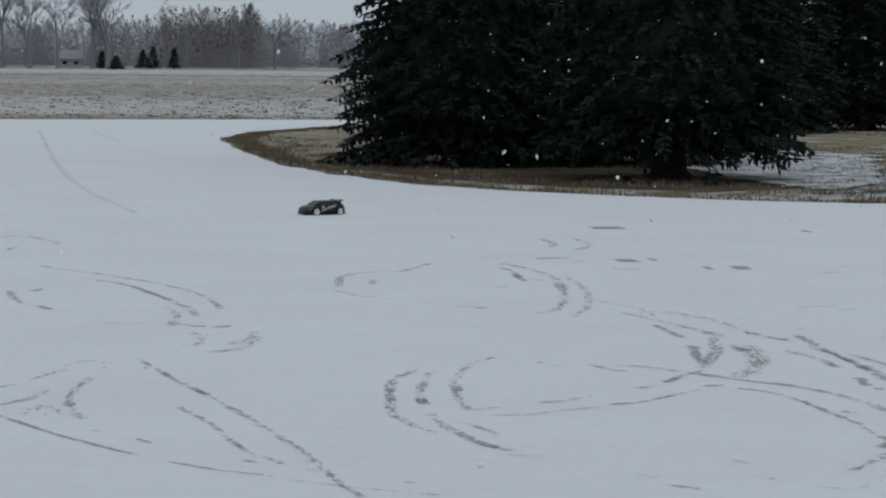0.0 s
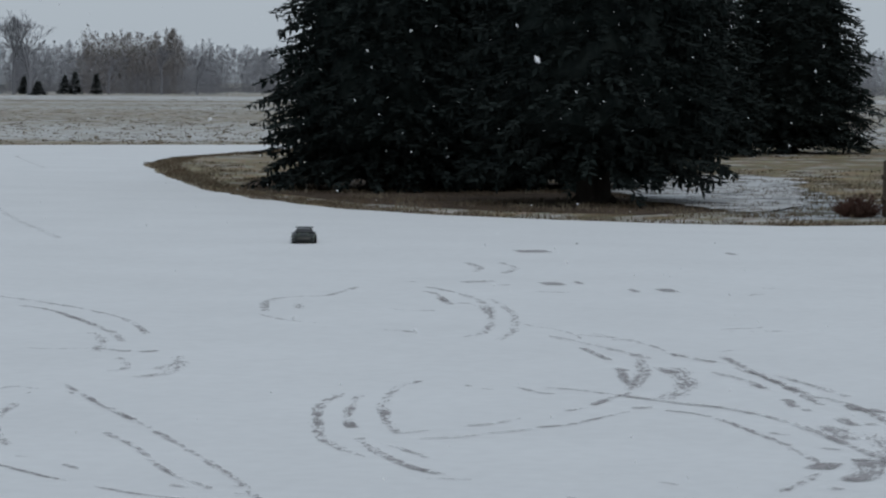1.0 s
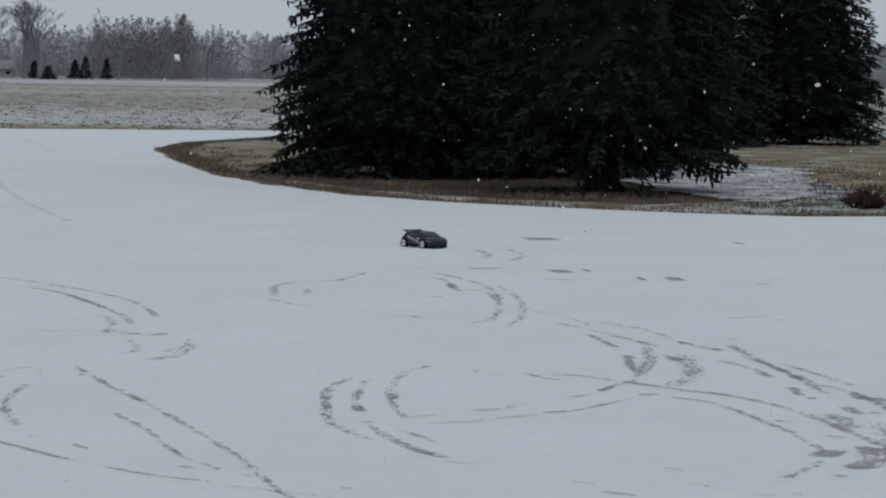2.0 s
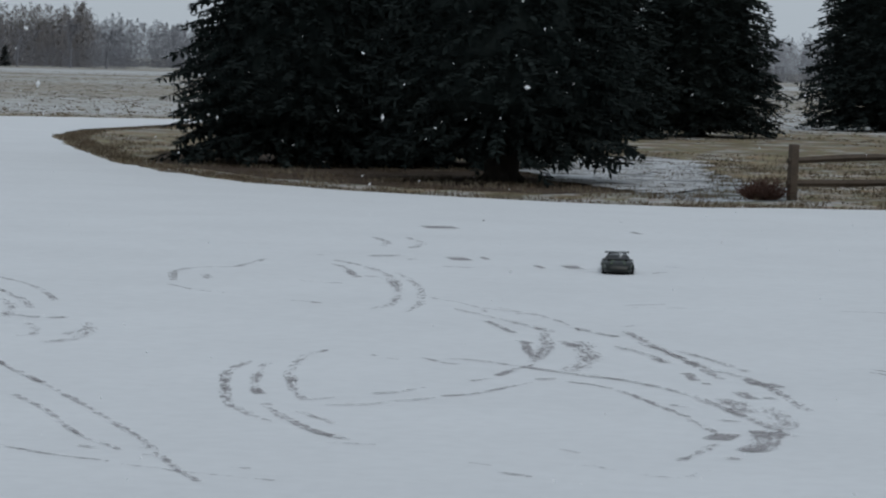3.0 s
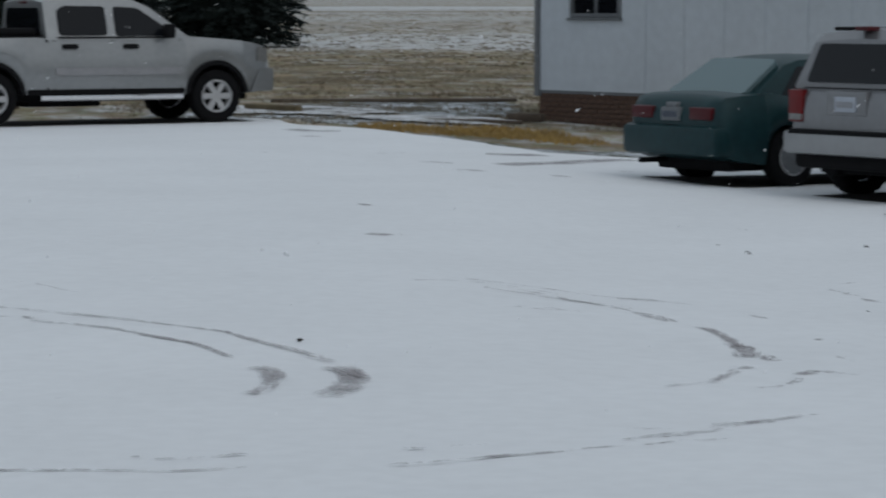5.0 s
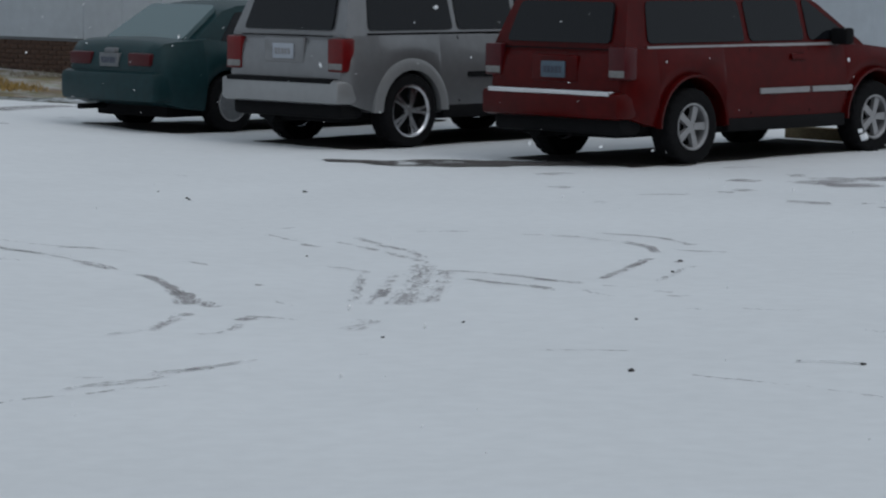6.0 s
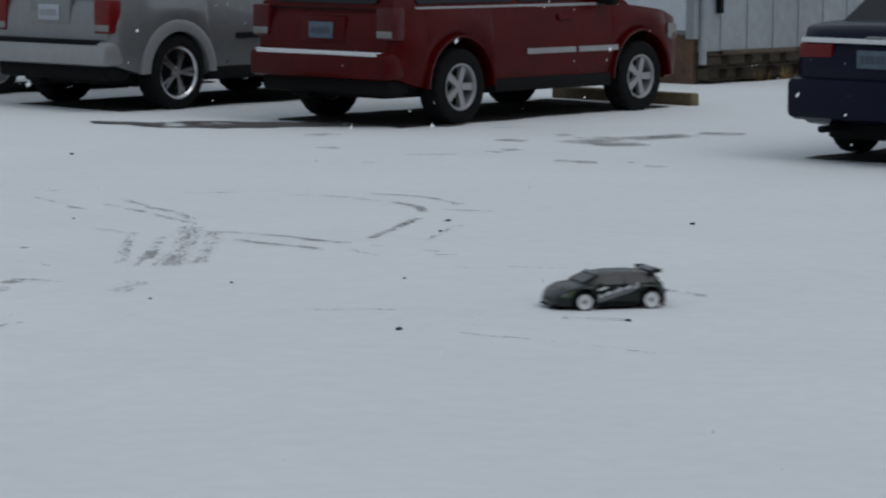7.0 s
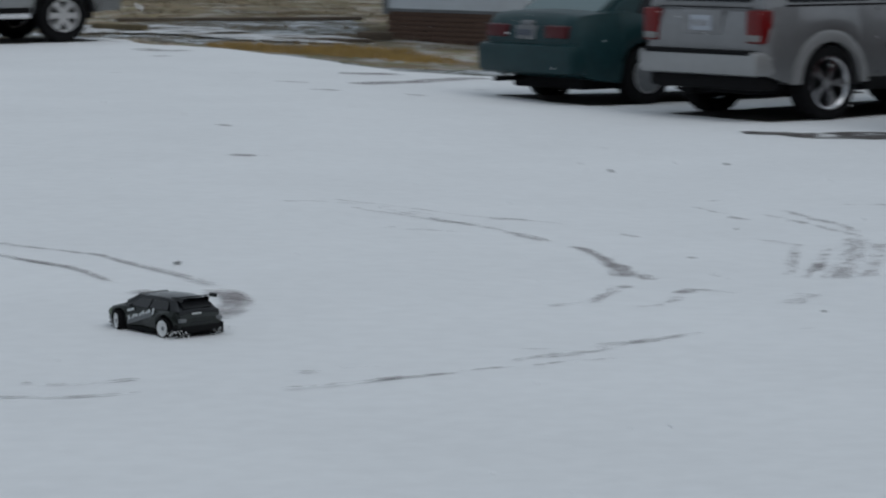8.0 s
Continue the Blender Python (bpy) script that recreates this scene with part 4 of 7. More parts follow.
    part("windscreen", sloped([(wb - 0.36, hw - 0.25, belt + 0.06), (wb - 0.36, -hw + 0.25, belt + 0.06), (wb - 1.0, -hw + 0.34, roofz - 0.06), (wb - 1.0, hw - 0.34, roofz - 0.06)][::-1]), GLASS, car)
    part("rear_bumper", boxed(x0 - 0.07, x0 + 0.3, -hw + 0.10, hw - 0.10, 0.34, g["bump"], 0.07), paint, car)
    if g.get("chrome"):
        part("boot_strip", boxed(x0 - 0.02, x0 + 0.08, -hw + 0.22, hw - 0.22, g["chrome"], g["chrome"] + 0.045, 0.012), CHROME, car, "bright boot-lid strip")
    part("badge", boxed(x0 - 0.012, x0 + 0.1, -0.09, 0.09, g["boot"] - 0.13, g["boot"] - 0.07, 0.02), TRIM_DARK, car)
    pz = g["plate_z"]
    plate = part("licence_plate", boxed(x0 - 0.022, x0 + 0.05, -0.155, 0.155, pz - 0.075, pz + 0.075, 0.006), g["plate"], car)
    for k in range(5):
        part("plate_bar", boxed(x0 - 0.026, x0 - 0.021, -0.115 + 0.05 * k, -0.08 + 0.05 * k, pz - 0.035, pz + 0.03), PRINT, plate)
    part("exhaust_tip", tube(bmesh.new(), (x0 - 0.08, 0.45, 0.27), (x0 + 0.4, 0.45, 0.27), 0.03, 0.03, 10), BLACK, car)
    part("underbody", boxed(x0 + 0.3, x1 - 0.4, -hw + 0.3, hw - 0.3, 0.17, 0.40, 0.03), BLACK, car)
    for x in (0, wb):
        part("wheel_well", boxed(x - R - 0.03, x + R + 0.03, -hw + 0.25, hw - 0.25, 0.22, R * 2 + 0.02, 0.03), BLACK, car)
    part("front_bumper", boxed(x1 - 0.2, x1 + 0.05, -hw + 0.2, hw - 0.2, 0.26, 0.5, 0.05), paint, car)
    cover = None
    if g.get("cover"):
        bm = bmesh.new()
        lathe(bm, [(0.001, -0.115), (r * 0.5, -0.118), (r * 0.95, -0.105), (r * 1.0, -0.09)], 28)
        cover = mesh_of("hub_cap", bm, TRIM_DARK, 30)
    add_wheels(car, (0, wb), hw - 0.02, R, r, 0.21, g["spokes"], g["fat"], ALLOY, cover=cover)
    return car


build_pickup()
build_suv("red_suv", "dark red SUV with bright side strips parked nose to the barn", near_wheel(9.97, 26.12, -0.12, 29.5, 0.93), RED,
          dict(R=0.37, r=0.225, wb=2.93, rear=0.98, front=0.93, half=0.93, belt=1.13, roof=1.70, hood=1.06, gap=0.13, strip=SATIN, handle=RED, mould=0.66, arch=RED, flare=0.012,
               lamp_y=(0.70, 0.915), lamp_z=(0.84, 1.15), lamp=TAIL_DARK, bump=(0.46, 0.72), bumper=RED, bumper_top=CHROME, plate_z=0.92, plate=PLATE_BLUE, plate_ink=PRINT, spokes=5, fat=0.17, rim=SATIN))
build_suv("silver_suv", "boxy silver SUV with chrome wheels parked beside the red one", near_wheel(7.88, 28.84, -0.11, 30.0, 0.93), SILVER_DARK,
          dict(R=0.385, r=0.27, wb=2.76, rear=0.93, front=0.88, half=0.93, belt=1.17, roof=1.75, hood=1.10, gap=0.06, strip=BLACK, handle=BLACK, mould=0.72, arch=SILVER_LIGHT, flare=0.10,
               lamp_y=(0.66, 0.885), lamp_z=(0.80, 1.14), lamp=TAIL, bump=(0.47, 0.72), bumper=SILVER_LIGHT, bumper_top=BLACK, plate_z=1.0, plate=PLATE, plate_ink=GREY_TRIM, spokes=5, fat=0.15, rim=CHROME, split=True))
build_sedan("teal_sedan", "old dark teal sedan with a pale rear window parked by the barn", near_wheel(6.51, 31.36, -0.085, 30.0, 0.89), TEAL,
            dict(R=0.32, r=0.195, wb=2.69, rear=1.02, front=1.05, half=0.91, belt=0.93, boot=1.0, roof=1.40, glass_x=-0.55, lamp=(0.32, 0.69, 0.74, 0.88), lens=TAIL_DARK, glass=GLASS_TEAL, bump=0.68, plate_z=0.80, plate=TRIM_DARK, spokes=7, fat=0.12, cover=True))
build_sedan("navy_sedan", "dark navy sedan with a bright boot strip", near_wheel(13.03, 20.74, -0.12, 30.0, 0.90), NAVY,
            dict(R=0.33, r=0.22, wb=2.795, rear=1.06, front=0.97, half=0.92, belt=0.98, boot=1.12, roof=1.47, glass_x=-0.62, lamp=(0.40, 0.72, 0.86, 0.98), lens=TAIL, glass=GLASS, bump=0.70, chrome=0.985, plate_z=0.86, plate=PLATE_BLUE, spokes=5, fat=0.16))


# ---- spruces ----
def spruce_meshes(seed, radius, height, skirt, detail_to=5.0, coarse=1.0):
    """Trunk and crown of a spruce: drooping boughs set with sprays of needles."""
    rng = random.Random(seed)
    bm = bmesh.new()
    tube(bm, (0, 0, -0.1), (0, 0, 1.2), 0.34, 0.24, 10)
    tube(bm, (0, 0, 1.2), (0, 0, height * 0.97), 0.24, 0.02, 8)
    for k in range(5):
        a = k * 1.26 + seed
        tube(bm, (0, 0, 0.25), (0.6 * math.cos(a), 0.6 * math.sin(a), -0.12), 0.16, 0.05, 6)
    trunk = mesh_of("trunk", bm, BARK, 40)
    verts, faces = [], []

    def spray(p, d, size, roll):
        """A flat pointed fan of needles along d."""
        side = d.cross(Vector((0, 0, 1)))
        if side.length < 0.05:
            side = Vector((1, 0, 0))
        side = (Matrix.Rotation(roll, 3, d) @ side.normalized())
        i = len(verts)
        verts.extend([p, p + d * size * 0.55 + side * size * 0.21, p + d * size * 1.05, p + d * size * 0.55 - side * size * 0.21])
        faces.append((i, i + 1, i + 2, i + 3))

    z = skirt
    while z < height - 0.2:
        low = z < detail_to
        f = (height - z) / (height - skirt)
        reach = radius * (f ** 0.85) * rng.uniform(0.9, 1.08)
        if z < skirt + 0.9:
            reach *= 0.86
        count = int((34 if low else 12) * (0.5 + 0.5 * f))
        off = rng.uniform(0, 6.3)
        for k in range(count):
            a = off + 2 * math.pi * (k + rng.uniform(-0.3, 0.3)) / count
            ln = reach * rng.uniform(0.80, 1.02)
            out = Vector((math.cos(a), math.sin(a), 0))
            z0 = z + rng.uniform(-0.14, 0.14)
            droop = rng.uniform(0.08, 0.30) * ln
            steps = int(ln / (0.045 * coarse if low else 0.3)) + 2
            for i in range(steps):
                t = ((i + 0.5) / steps) ** 0.62
                if t < 0.22 and low and rng.random() < 0.6:
                    continue
                p = out * ln * t + Vector((0, 0, z0 + droop * (0.35 * math.sin(t * 2.2) - t * t)))
                along = (out + Vector((0, 0, -0.25 + 0.35 * t))).normalized()
                for s in (-1, 1):
                    sw = rng.uniform(0.45, 1.15) * s
                    d = (Matrix.Rotation(sw, 3, "Z") @ along) + Vector((0, 0, rng.uniform(-0.55, 0.05)))
                    spray(p, d.normalized(), rng.uniform(0.10, 0.24) * (1.15 - 0.4 * t) * (coarse ** 0.5 if low else 2.6), rng.uniform(-0.7, 0.7))
                if low and rng.random() < 0.35:
                    # hanging tassels under the bough
                    d = Vector((rng.uniform(-0.4, 0.4), rng.uniform(-0.4, 0.4), -1)).normalized()
                    spray(p, d, rng.uniform(0.10, 0.22), rng.uniform(0, 3))
            tip = out * ln + Vector((0, 0, z0 + droop * (0.35 * math.sin(2.2) - 1)))
            spray(tip - out * 0.12, (out + Vector((0, 0, rng.uniform(-0.2, 0.3)))).normalized(), 0.22, rng.uniform(-0.4, 0.4))
        z += 0.21 if low else 0.5
    # dark inner twigs that close the crown
    me = bpy.data.meshes.new("crown")
    n, levels = 40, 40
    base = len(verts)
    for j in range(levels + 1):
        zz = skirt + 0.45 + (height - skirt - 0.8) * j / levels
        rr = radius * 0.60 * ((height - zz) / (height - skirt)) ** 0.85 * (0.75 if j == 0 else 1)
        for k in range(n):
            a = 2 * math.pi * k / n
            q = Vector((math.cos(a) * 2.2, math.sin(a) * 2.2, zz * 1.3 + seed))
            w = rr * (1 + 0.18 * noise.noise(q) + 0.15 * noise.noise(q * 3.1))
            verts.append(Vector((w * math.cos(a), w * math.sin(a), zz + 0.12 * noise.noise(q * 2 + Vector((9, 0, 0))))))
    for j in range(levels):
        for k in range(n):
            faces.append((base + j * n + k, base + j * n + (k + 1) % n, base + (j + 1) * n + (k + 1) % n, base + (j + 1) * n + k))
    faces.append(tuple(base + k for k in range(n)))
    me.from_pydata([tuple(v) for v in verts], [], faces)
    me.materials.append(NEEDLE)
    return trunk, me


SPRUCE = [spruce_meshes(1, 3.0, 10.5, 0.72, 4.6), spruce_meshes(2, 3.1, 10.5, 0.32, 4.6), spruce_meshes(3, 3.5, 11.0, 0.40, 5.4, 2.2)]


def spruce(kind, x, y, turn, size=1.0):
    trunk, crown = SPRUCE[kind]
    t = thing("spruce_tree", pose(x, y, rise(x, y) - 0.03, 0, 0, turn) @ Matrix.Diagonal((size, size, size, 1)), "tall dark blue-green spruce with drooping boughs", "tree", "spruces along the lot")
    part("trunk", trunk, None, t)
    part("crown", crown, None, t)
    return t


for kind, x, y, turn, size in ((0, -13.75, 48.3, 20, 1.0), (1, -19.45, 53.5, 80, 1.0), (1, -17.2, 55.5, 200, 1.05), (2, -19.2, 90.1, 10, 0.98), (2, -21.6, 84.5, 140, 1.0), (2, -15.7, 108.8, 230, 1.17),
                               (2, -9.3, 111.6, 70, 1.08), (2, 0.8, 112.9, 300, 1.05), (2, -4.6, 117.9, 120, 1.05)):
    spruce(kind, x, y, turn, size)


# ---- bare trees and woods far off ----
def bare_mesh(seed, height, spread):
    """Trunk and twigs of a leafless tree, as thin tapering sticks."""
    rng = random.Random(seed)
    bt, bc = bmesh.new(), bmesh.new()

    def grow(bm, p, d, ln, r, depth):
        q = p + d * ln
        tube(bm, p, q, r, r * 0.68, 5 if depth < 2 else 3)
        if depth >= 5:
            return
        for _ in range(3 if depth < 4 else 7):
            nd = (d + Vector((rng.uniform(-1, 1), rng.uniform(-1, 1), rng.uniform(-0.25, 0.6))) * spread).normalized()
            grow(bc, q if rng.random() < 0.7 else p.lerp(q, 0.6), nd, ln * rng.uniform(0.58, 0.82), r * 0.58, depth + 1)

    grow(bt, Vector((0, 0, -0.2)), Vector((0, 0, 1)), height * 0.26, height * 0.016, 0)
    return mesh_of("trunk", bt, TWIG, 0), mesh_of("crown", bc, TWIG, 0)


BARE_TREES = [bare_mesh(11, 15, 0.62), bare_mesh(12, 13, 0.75), bare_mesh(13, 16, 0.55)]
rng = random.Random(8)
for kind, x, y, size in ((0, -206, 372, 1.0), (2, -201, 371, 1.0), (1, -197, 372, 1.1), (0, -193, 375, 0.95), (2, -190, 374, 1.05), (1, -210, 374, 1.0), (1, -186, 392, 0.6), (0, -181, 400, 0.62), (1, -214, 372, 1.0), (2, -176, 402, 0.55)):
    t = thing("bare_tree", pose(x, y, rise(x, y), 0, 0, rng.uniform(0, 360)) @ Matrix.Diagonal((size * 1.35, size * 1.35, size * 1.04, 1)), "leafless grey deciduous tree at the far field edge", "tree", "bare trees beyond the fields")
    part("trunk", BARE_TREES[kind][0], None, t)
    part("crown", BARE_TREES[kind][1], None, t)


def far_woods(name, x0, y0, x1, y1, depth, count, h0, h1, material, label, seed, fat=0.0066):
    """A strip of leafless woods: hundreds of thin stems with brushy tops."""
    rng = random.Random(seed)
    verts, faces = [], []
    a, b = Vector((x0, y0)), Vector((x1, y1))
    side = Vector((-(b - a).y, (b - a).x)).normalized()
    for _ in range(count):
        t = rng.random()
        p = a.lerp(b, t) + side * rng.uniform(0, depth)
        h = rng.uniform(h0, h1) * (1 + 0.25 * noise.noise(Vector((p.x * 0.05, p.y * 0.05, seed))))
        z = rise(p.x, p.y) - 0.3
        lean = rng.uniform(-0.05, 0.05) * h
        q = Vector(((b - a).x, (b - a).y, 0)).normalized()
        i = len(verts)
        base_p = Vector((p.x, p.y, z))
        verts.extend([base_p - q * h * 0.003, base_p + q * h * 0.003, base_p + Vector((lean, 0, h))])
        faces.append((i, i + 1, i + 2))
        cw = h * rng.uniform(0.20, 0.34)
        for k in range(190):
            # short twigs fanning up and out, fewer towards the crown's rim
            f = rng.uniform(0.0, 1.0)
            ang, rr = rng.uniform(0, 6.28), cw * math.sin(math.pi * min(1, 0.15 + f * 0.85)) * rng.random() ** 0.6
            s = base_p + Vector((math.cos(ang) * rr, math.sin(ang) * rr, h * f * 0.95))
            e = s + Vector((rng.uniform(-0.06, 0.06), rng.uniform(-0.06, 0.06), rng.uniform(-0.02, 0.06))) * h
            w = h * fat
            i = len(verts)
            verts.extend([s - q * w, s + q * w, e])
            faces.append((i, i + 1, i + 2))
    me = bpy.data.meshes.new(name)
    me.from_pydata([tuple(v) for v in verts], [], faces)
    me.materials.append(material)
    return tagged(new(name, me), label, "woods", kind="stuff")


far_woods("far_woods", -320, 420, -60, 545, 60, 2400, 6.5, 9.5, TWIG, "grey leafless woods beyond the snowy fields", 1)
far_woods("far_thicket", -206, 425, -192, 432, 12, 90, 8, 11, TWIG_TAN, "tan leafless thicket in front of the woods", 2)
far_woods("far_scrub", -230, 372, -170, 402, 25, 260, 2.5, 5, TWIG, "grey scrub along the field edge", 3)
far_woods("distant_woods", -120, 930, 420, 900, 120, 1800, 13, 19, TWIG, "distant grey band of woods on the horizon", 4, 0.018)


def far_conifer(x, y, h, w):
    t = thing("far_conifer", pose(x, y, rise(x, y)), "small dark conifer at the field edge", "tree", "conifers by the farmstead")
    part("trunk", tube(bmesh.new(), (0, 0, -0.2), (0, 0, h * 0.5), 0.12, 0.06, 6), BARK, t)
    r2, verts, faces = random.Random(int(x * 7)), [], []
    for _ in range(420):
        f = r2.random() ** 1.4
        a = r2.uniform(0, 6.28)
        rr = w * (1 - f) * r2.uniform(0.5, 1.05)
        p = Vector((rr * math.cos(a), rr * math.sin(a), 0.15 + h * f))
        d = Vector((math.cos(a), math.sin(a), r2.uniform(-0.6, 0.5))) * 0.45
        s = Vector((-math.sin(a), math.cos(a), 0)) * 0.28
        i = len(verts)
        verts.extend([p - s, p + s, p + d])
        faces.append((i, i + 1, i + 2))
    me = bpy.data.meshes.new("crown")
    me.from_pydata([tuple(v) for v in verts], [], faces)
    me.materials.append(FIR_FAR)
    part("crown", me, None, t)


for x, y, h, w in ((-190.3, 386, 2.6, 1.3), (-188.8, 386.4, 3.1, 1.2), (-186.0, 387.7, 2.9, 0.95), (-180.2, 357.2, 1.7, 1.2), (-196.0, 384, 2.4, 1.0)):
    far_conifer(x, y, h, w)

WALL_FAR = mat("far_white_siding", (0.30, 0.31, 0.33), 0.8, var=0.2, scale=0.5)
for x, y, w, h in ((-206.5, 394, 3.4, 1.2),):
    house = thing("farm_building", pose(x, y, rise(x, y), 0, 0, 28), "small pale farm building with a snowy roof, far off", "building")
    part("wall", boxed(-w / 2, w / 2, -2, 2, -0.2, h), WALL_FAR, house, sharp=0)
    bm = slab([(-w / 2 - 0.3, -2.3, h), (w / 2 + 0.3, -2.3, h), (w / 2 + 0.3, 0, h + 1.3), (-w / 2 - 0.3, 0, h + 1.3)], (0, 0, 1), 0.15)
    part("roof", bm, ROOF, house, sharp=0)
    bm = slab([(-w / 2 - 0.3, 0, h + 1.3), (w / 2 + 0.3, 0, h + 1.3), (w / 2 + 0.3, 2.3, h), (-w / 2 - 0.3, 2.3, h)], (0, 0, 1), 0.15)
    part("roof", bm, ROOF, house, sharp=0)
    for k in (-1, 1):
        part("window", boxed(k * w * 0.25 - 0.35, k * w * 0.25 + 0.35, -2.03, -1.98, h * 0.4, h * 0.8), GLASS, house)


# ---- the split-rail fence ----
def build_fence():
    posts = [(-8.1, 45.3, 0.86), (-6.42, 46.9, 0.97), (-5.47, 48.2, 0.98), (-3.3, 50.6, 0.95)]
    fence = thing("split_rail_fence", pose(0, 0, 0), "weathered split-rail wooden fence at the lawn's edge", "fence")
    rng = random.Random(5)
    for x, y, h in posts:
        z = rise(x, y)
        bm = boxed(-0.07, 0.07, -0.06, 0.06, -0.2, h, 0.015)
        part("post", bm, WEATHERED, fence, m=pose(x, y, z, rng.uniform(-2, 2), rng.uniform(-2, 2), 44))
    spans = [((0.60, 0.68), (0.24, 0.26)), ((0.80, 0.74), (0.34, 0.36)), ((0.72, 0.74), (0.36, 0.36))]
    for (xa, ya, ha), (xb, yb, hb), heights in zip(posts, posts[1:], spans):
        for za, zb in heights:
            bm = bmesh.new()
            p, q = Vector((xa, ya, rise(xa, ya) + za)), Vector((xb, yb, rise(xb, yb) + zb))
            mid = p.lerp(q, 0.5) + Vector((0, 0, rng.uniform(-0.05, 0.02)))
            tube(bm, p - (q - p) * 0.04, mid, 0.05, 0.062, 5)
            tube(bm, mid, q + (q - p) * 0.04, 0.062, 0.048, 5)
            part("rail", bm, WEATHERED, fence)
    return fence


build_fence()


def shrub(x, y, w, h, count, seed):
    rng = random.Random(seed)
    bm = bmesh.new()
    for _ in range(count):
        a, rr = rng.uniform(0, 6.28), rng.random() ** 0.5
        p = Vector((0.75 * w * rr * math.cos(a), 0.75 * w * rr * math.sin(a), -0.03))
        q = Vector((w * rr * math.cos(a) + rng.uniform(-0.2, 0.2), w * rr * math.sin(a) + rng.uniform(-0.2, 0.2), h * rng.uniform(0.35, 1.0) * (1 - 0.7 * rr * rr)))
        tube(bm, p, q, 0.011, 0.004, 3)
        for _ in range(3):
            t = rng.uniform(0.4, 0.95)
            s = p.lerp(q, t)
            tube(bm, s, s + Vector((rng.uniform(-0.14, 0.14), rng.uniform(-0.14, 0.14), rng.uniform(0.0, 0.14))), 0.007, 0.003, 3)
    ob = part("shrub", bm, RUST_STEM, m=pose(x, y, rise(x, y)), sharp=0)
    return tagged(ob, "low rust-brown leafless shrub by the fence", "shrub", "shrubs by the fence")


shrub(-5.95, 46.2, 0.38, 0.9, 420, 1)
shrub(-6.3, 46.1, 0.30, 0.45, 220, 2)
shrub(-8.5, 44.9, 0.28, 0.36, 200, 3)


# ---- grass at the edges ----
def tufts(name, spots, material, label, seed, h0, h1):
    rng = random.Random(seed)
    verts, faces = [], []
    for x, y, r, count in spots:
        for _ in range(count):
            a, rr = rng.uniform(0, 6.28), r * rng.random() ** 0.6
            px, py = x + rr * math.cos(a), y + rr * math.sin(a)
            h, w = rng.uniform(h0, h1), rng.uniform(0.006, 0.014)
            b = rng.uniform(0, 6.28)
            if in_lot(px, py):
                continue
            z = rise(px, py) - 0.02
            i = len(verts)
            verts.extend([(px - w * math.cos(b), py - w * math.sin(b), z), (px + w * math.cos(b), py + w * math.sin(b), z), (px + rng.uniform(-0.6, 0.6) * h, py + rng.uniform(-0.6, 0.6) * h, z + h)])
            faces.append((i, i + 1, i + 2))
    me = bpy.data.meshes.new(name)
    me.from_pydata(verts, [], faces)
    me.materials.append(material)
    return tagged(new(name, me), label, "grass", kind="stuff")


def in_lot(x, y):
    inside = False
    for (xa, ya), (xb, yb) in zip(LOT, LOT[1:] + LOT[:1]):
        if (ya > y) != (yb > y) and x < (xb - xa) * (y - ya) / (yb - ya) + xa:
            inside = not inside
    return inside


edge = []
for (xa, ya), (xb, yb) in zip(LOT[18:32], LOT[19:33]):
    ln = math.hypot(xb - xa, yb - ya)
    n = max(2, int(ln / 0.35))
    for k in range(n):
        t = k / n
        edge.append((xa + (xb - xa) * t + (yb - ya) / ln * 0.5, ya + (yb - ya) * t - (xb - xa) / ln * 0.5, 0.42, 45))
tufts("lawn_edge_grass", edge, LAWN, "short dry brown grass at the lawn's edge", 1, 0.02, 0.07)
lawn_rng = random.Random(12)
spots = []
while len(spots) < 900:
    x, y = lawn_rng.uniform(-32, -5), lawn_rng.uniform(41.5, 70)
    # behind the lot's edge, thinning with distance
    if y > 41.6 + 0.055 * (x + 10) ** 2 * (1 if x < -10 else 0.1) and lawn_rng.random() < 1.3 - (y - 41) / 30:
        spots.append((x, y, 0.35, 26))
tufts("lawn_grass", spots[:520], LAWN, "short brown winter grass on the lawn", 5, 0.03, 0.09)
tufts("pale_lawn_grass", spots[520:], PALE_GRASS, "pale dead grass stems scattered on the lawn", 6, 0.03, 0.10)
side_rng = random.Random(21)
side_spots = [(side_rng.uniform(-1.5, 9.0), 43.5 + 40 * side_rng.random() ** 1.3, 0.5, 30) for _ in range(900)]
tufts("rough_grass", side_spots[:520], PALE_GRASS, "tangled dead grass between the truck and the barn", 7, 0.03, 0.09)
tufts("dark_rough_grass", side_spots[520:640], LAWN, "brown dead weeds between the truck and the barn", 8, 0.03, 0.09)
tufts("straw_grass", [(x, y + 0.5 * k, 0.55, 150) for x, y in ((2.8, 42.4), (3.1, 41.8), (3.5, 41.3), (3.9, 41.1), (4.3, 40.7), (4.8, 40.2), (5.1, 39.6), (4.2, 42.3), (4.8, 41.6)) for k in range(3)], STRAW, "flattened straw-yellow dead grass beside the barn", 2, 0.03, 0.10)
tufts("barn_weeds", [(14.7 + 0.36 * k, 30.9 + 0.22 * k, 0.35, 130) for k in range(12)], STRAW, "dry brown weeds along the barn's end wall", 3, 0.05, 0.22)


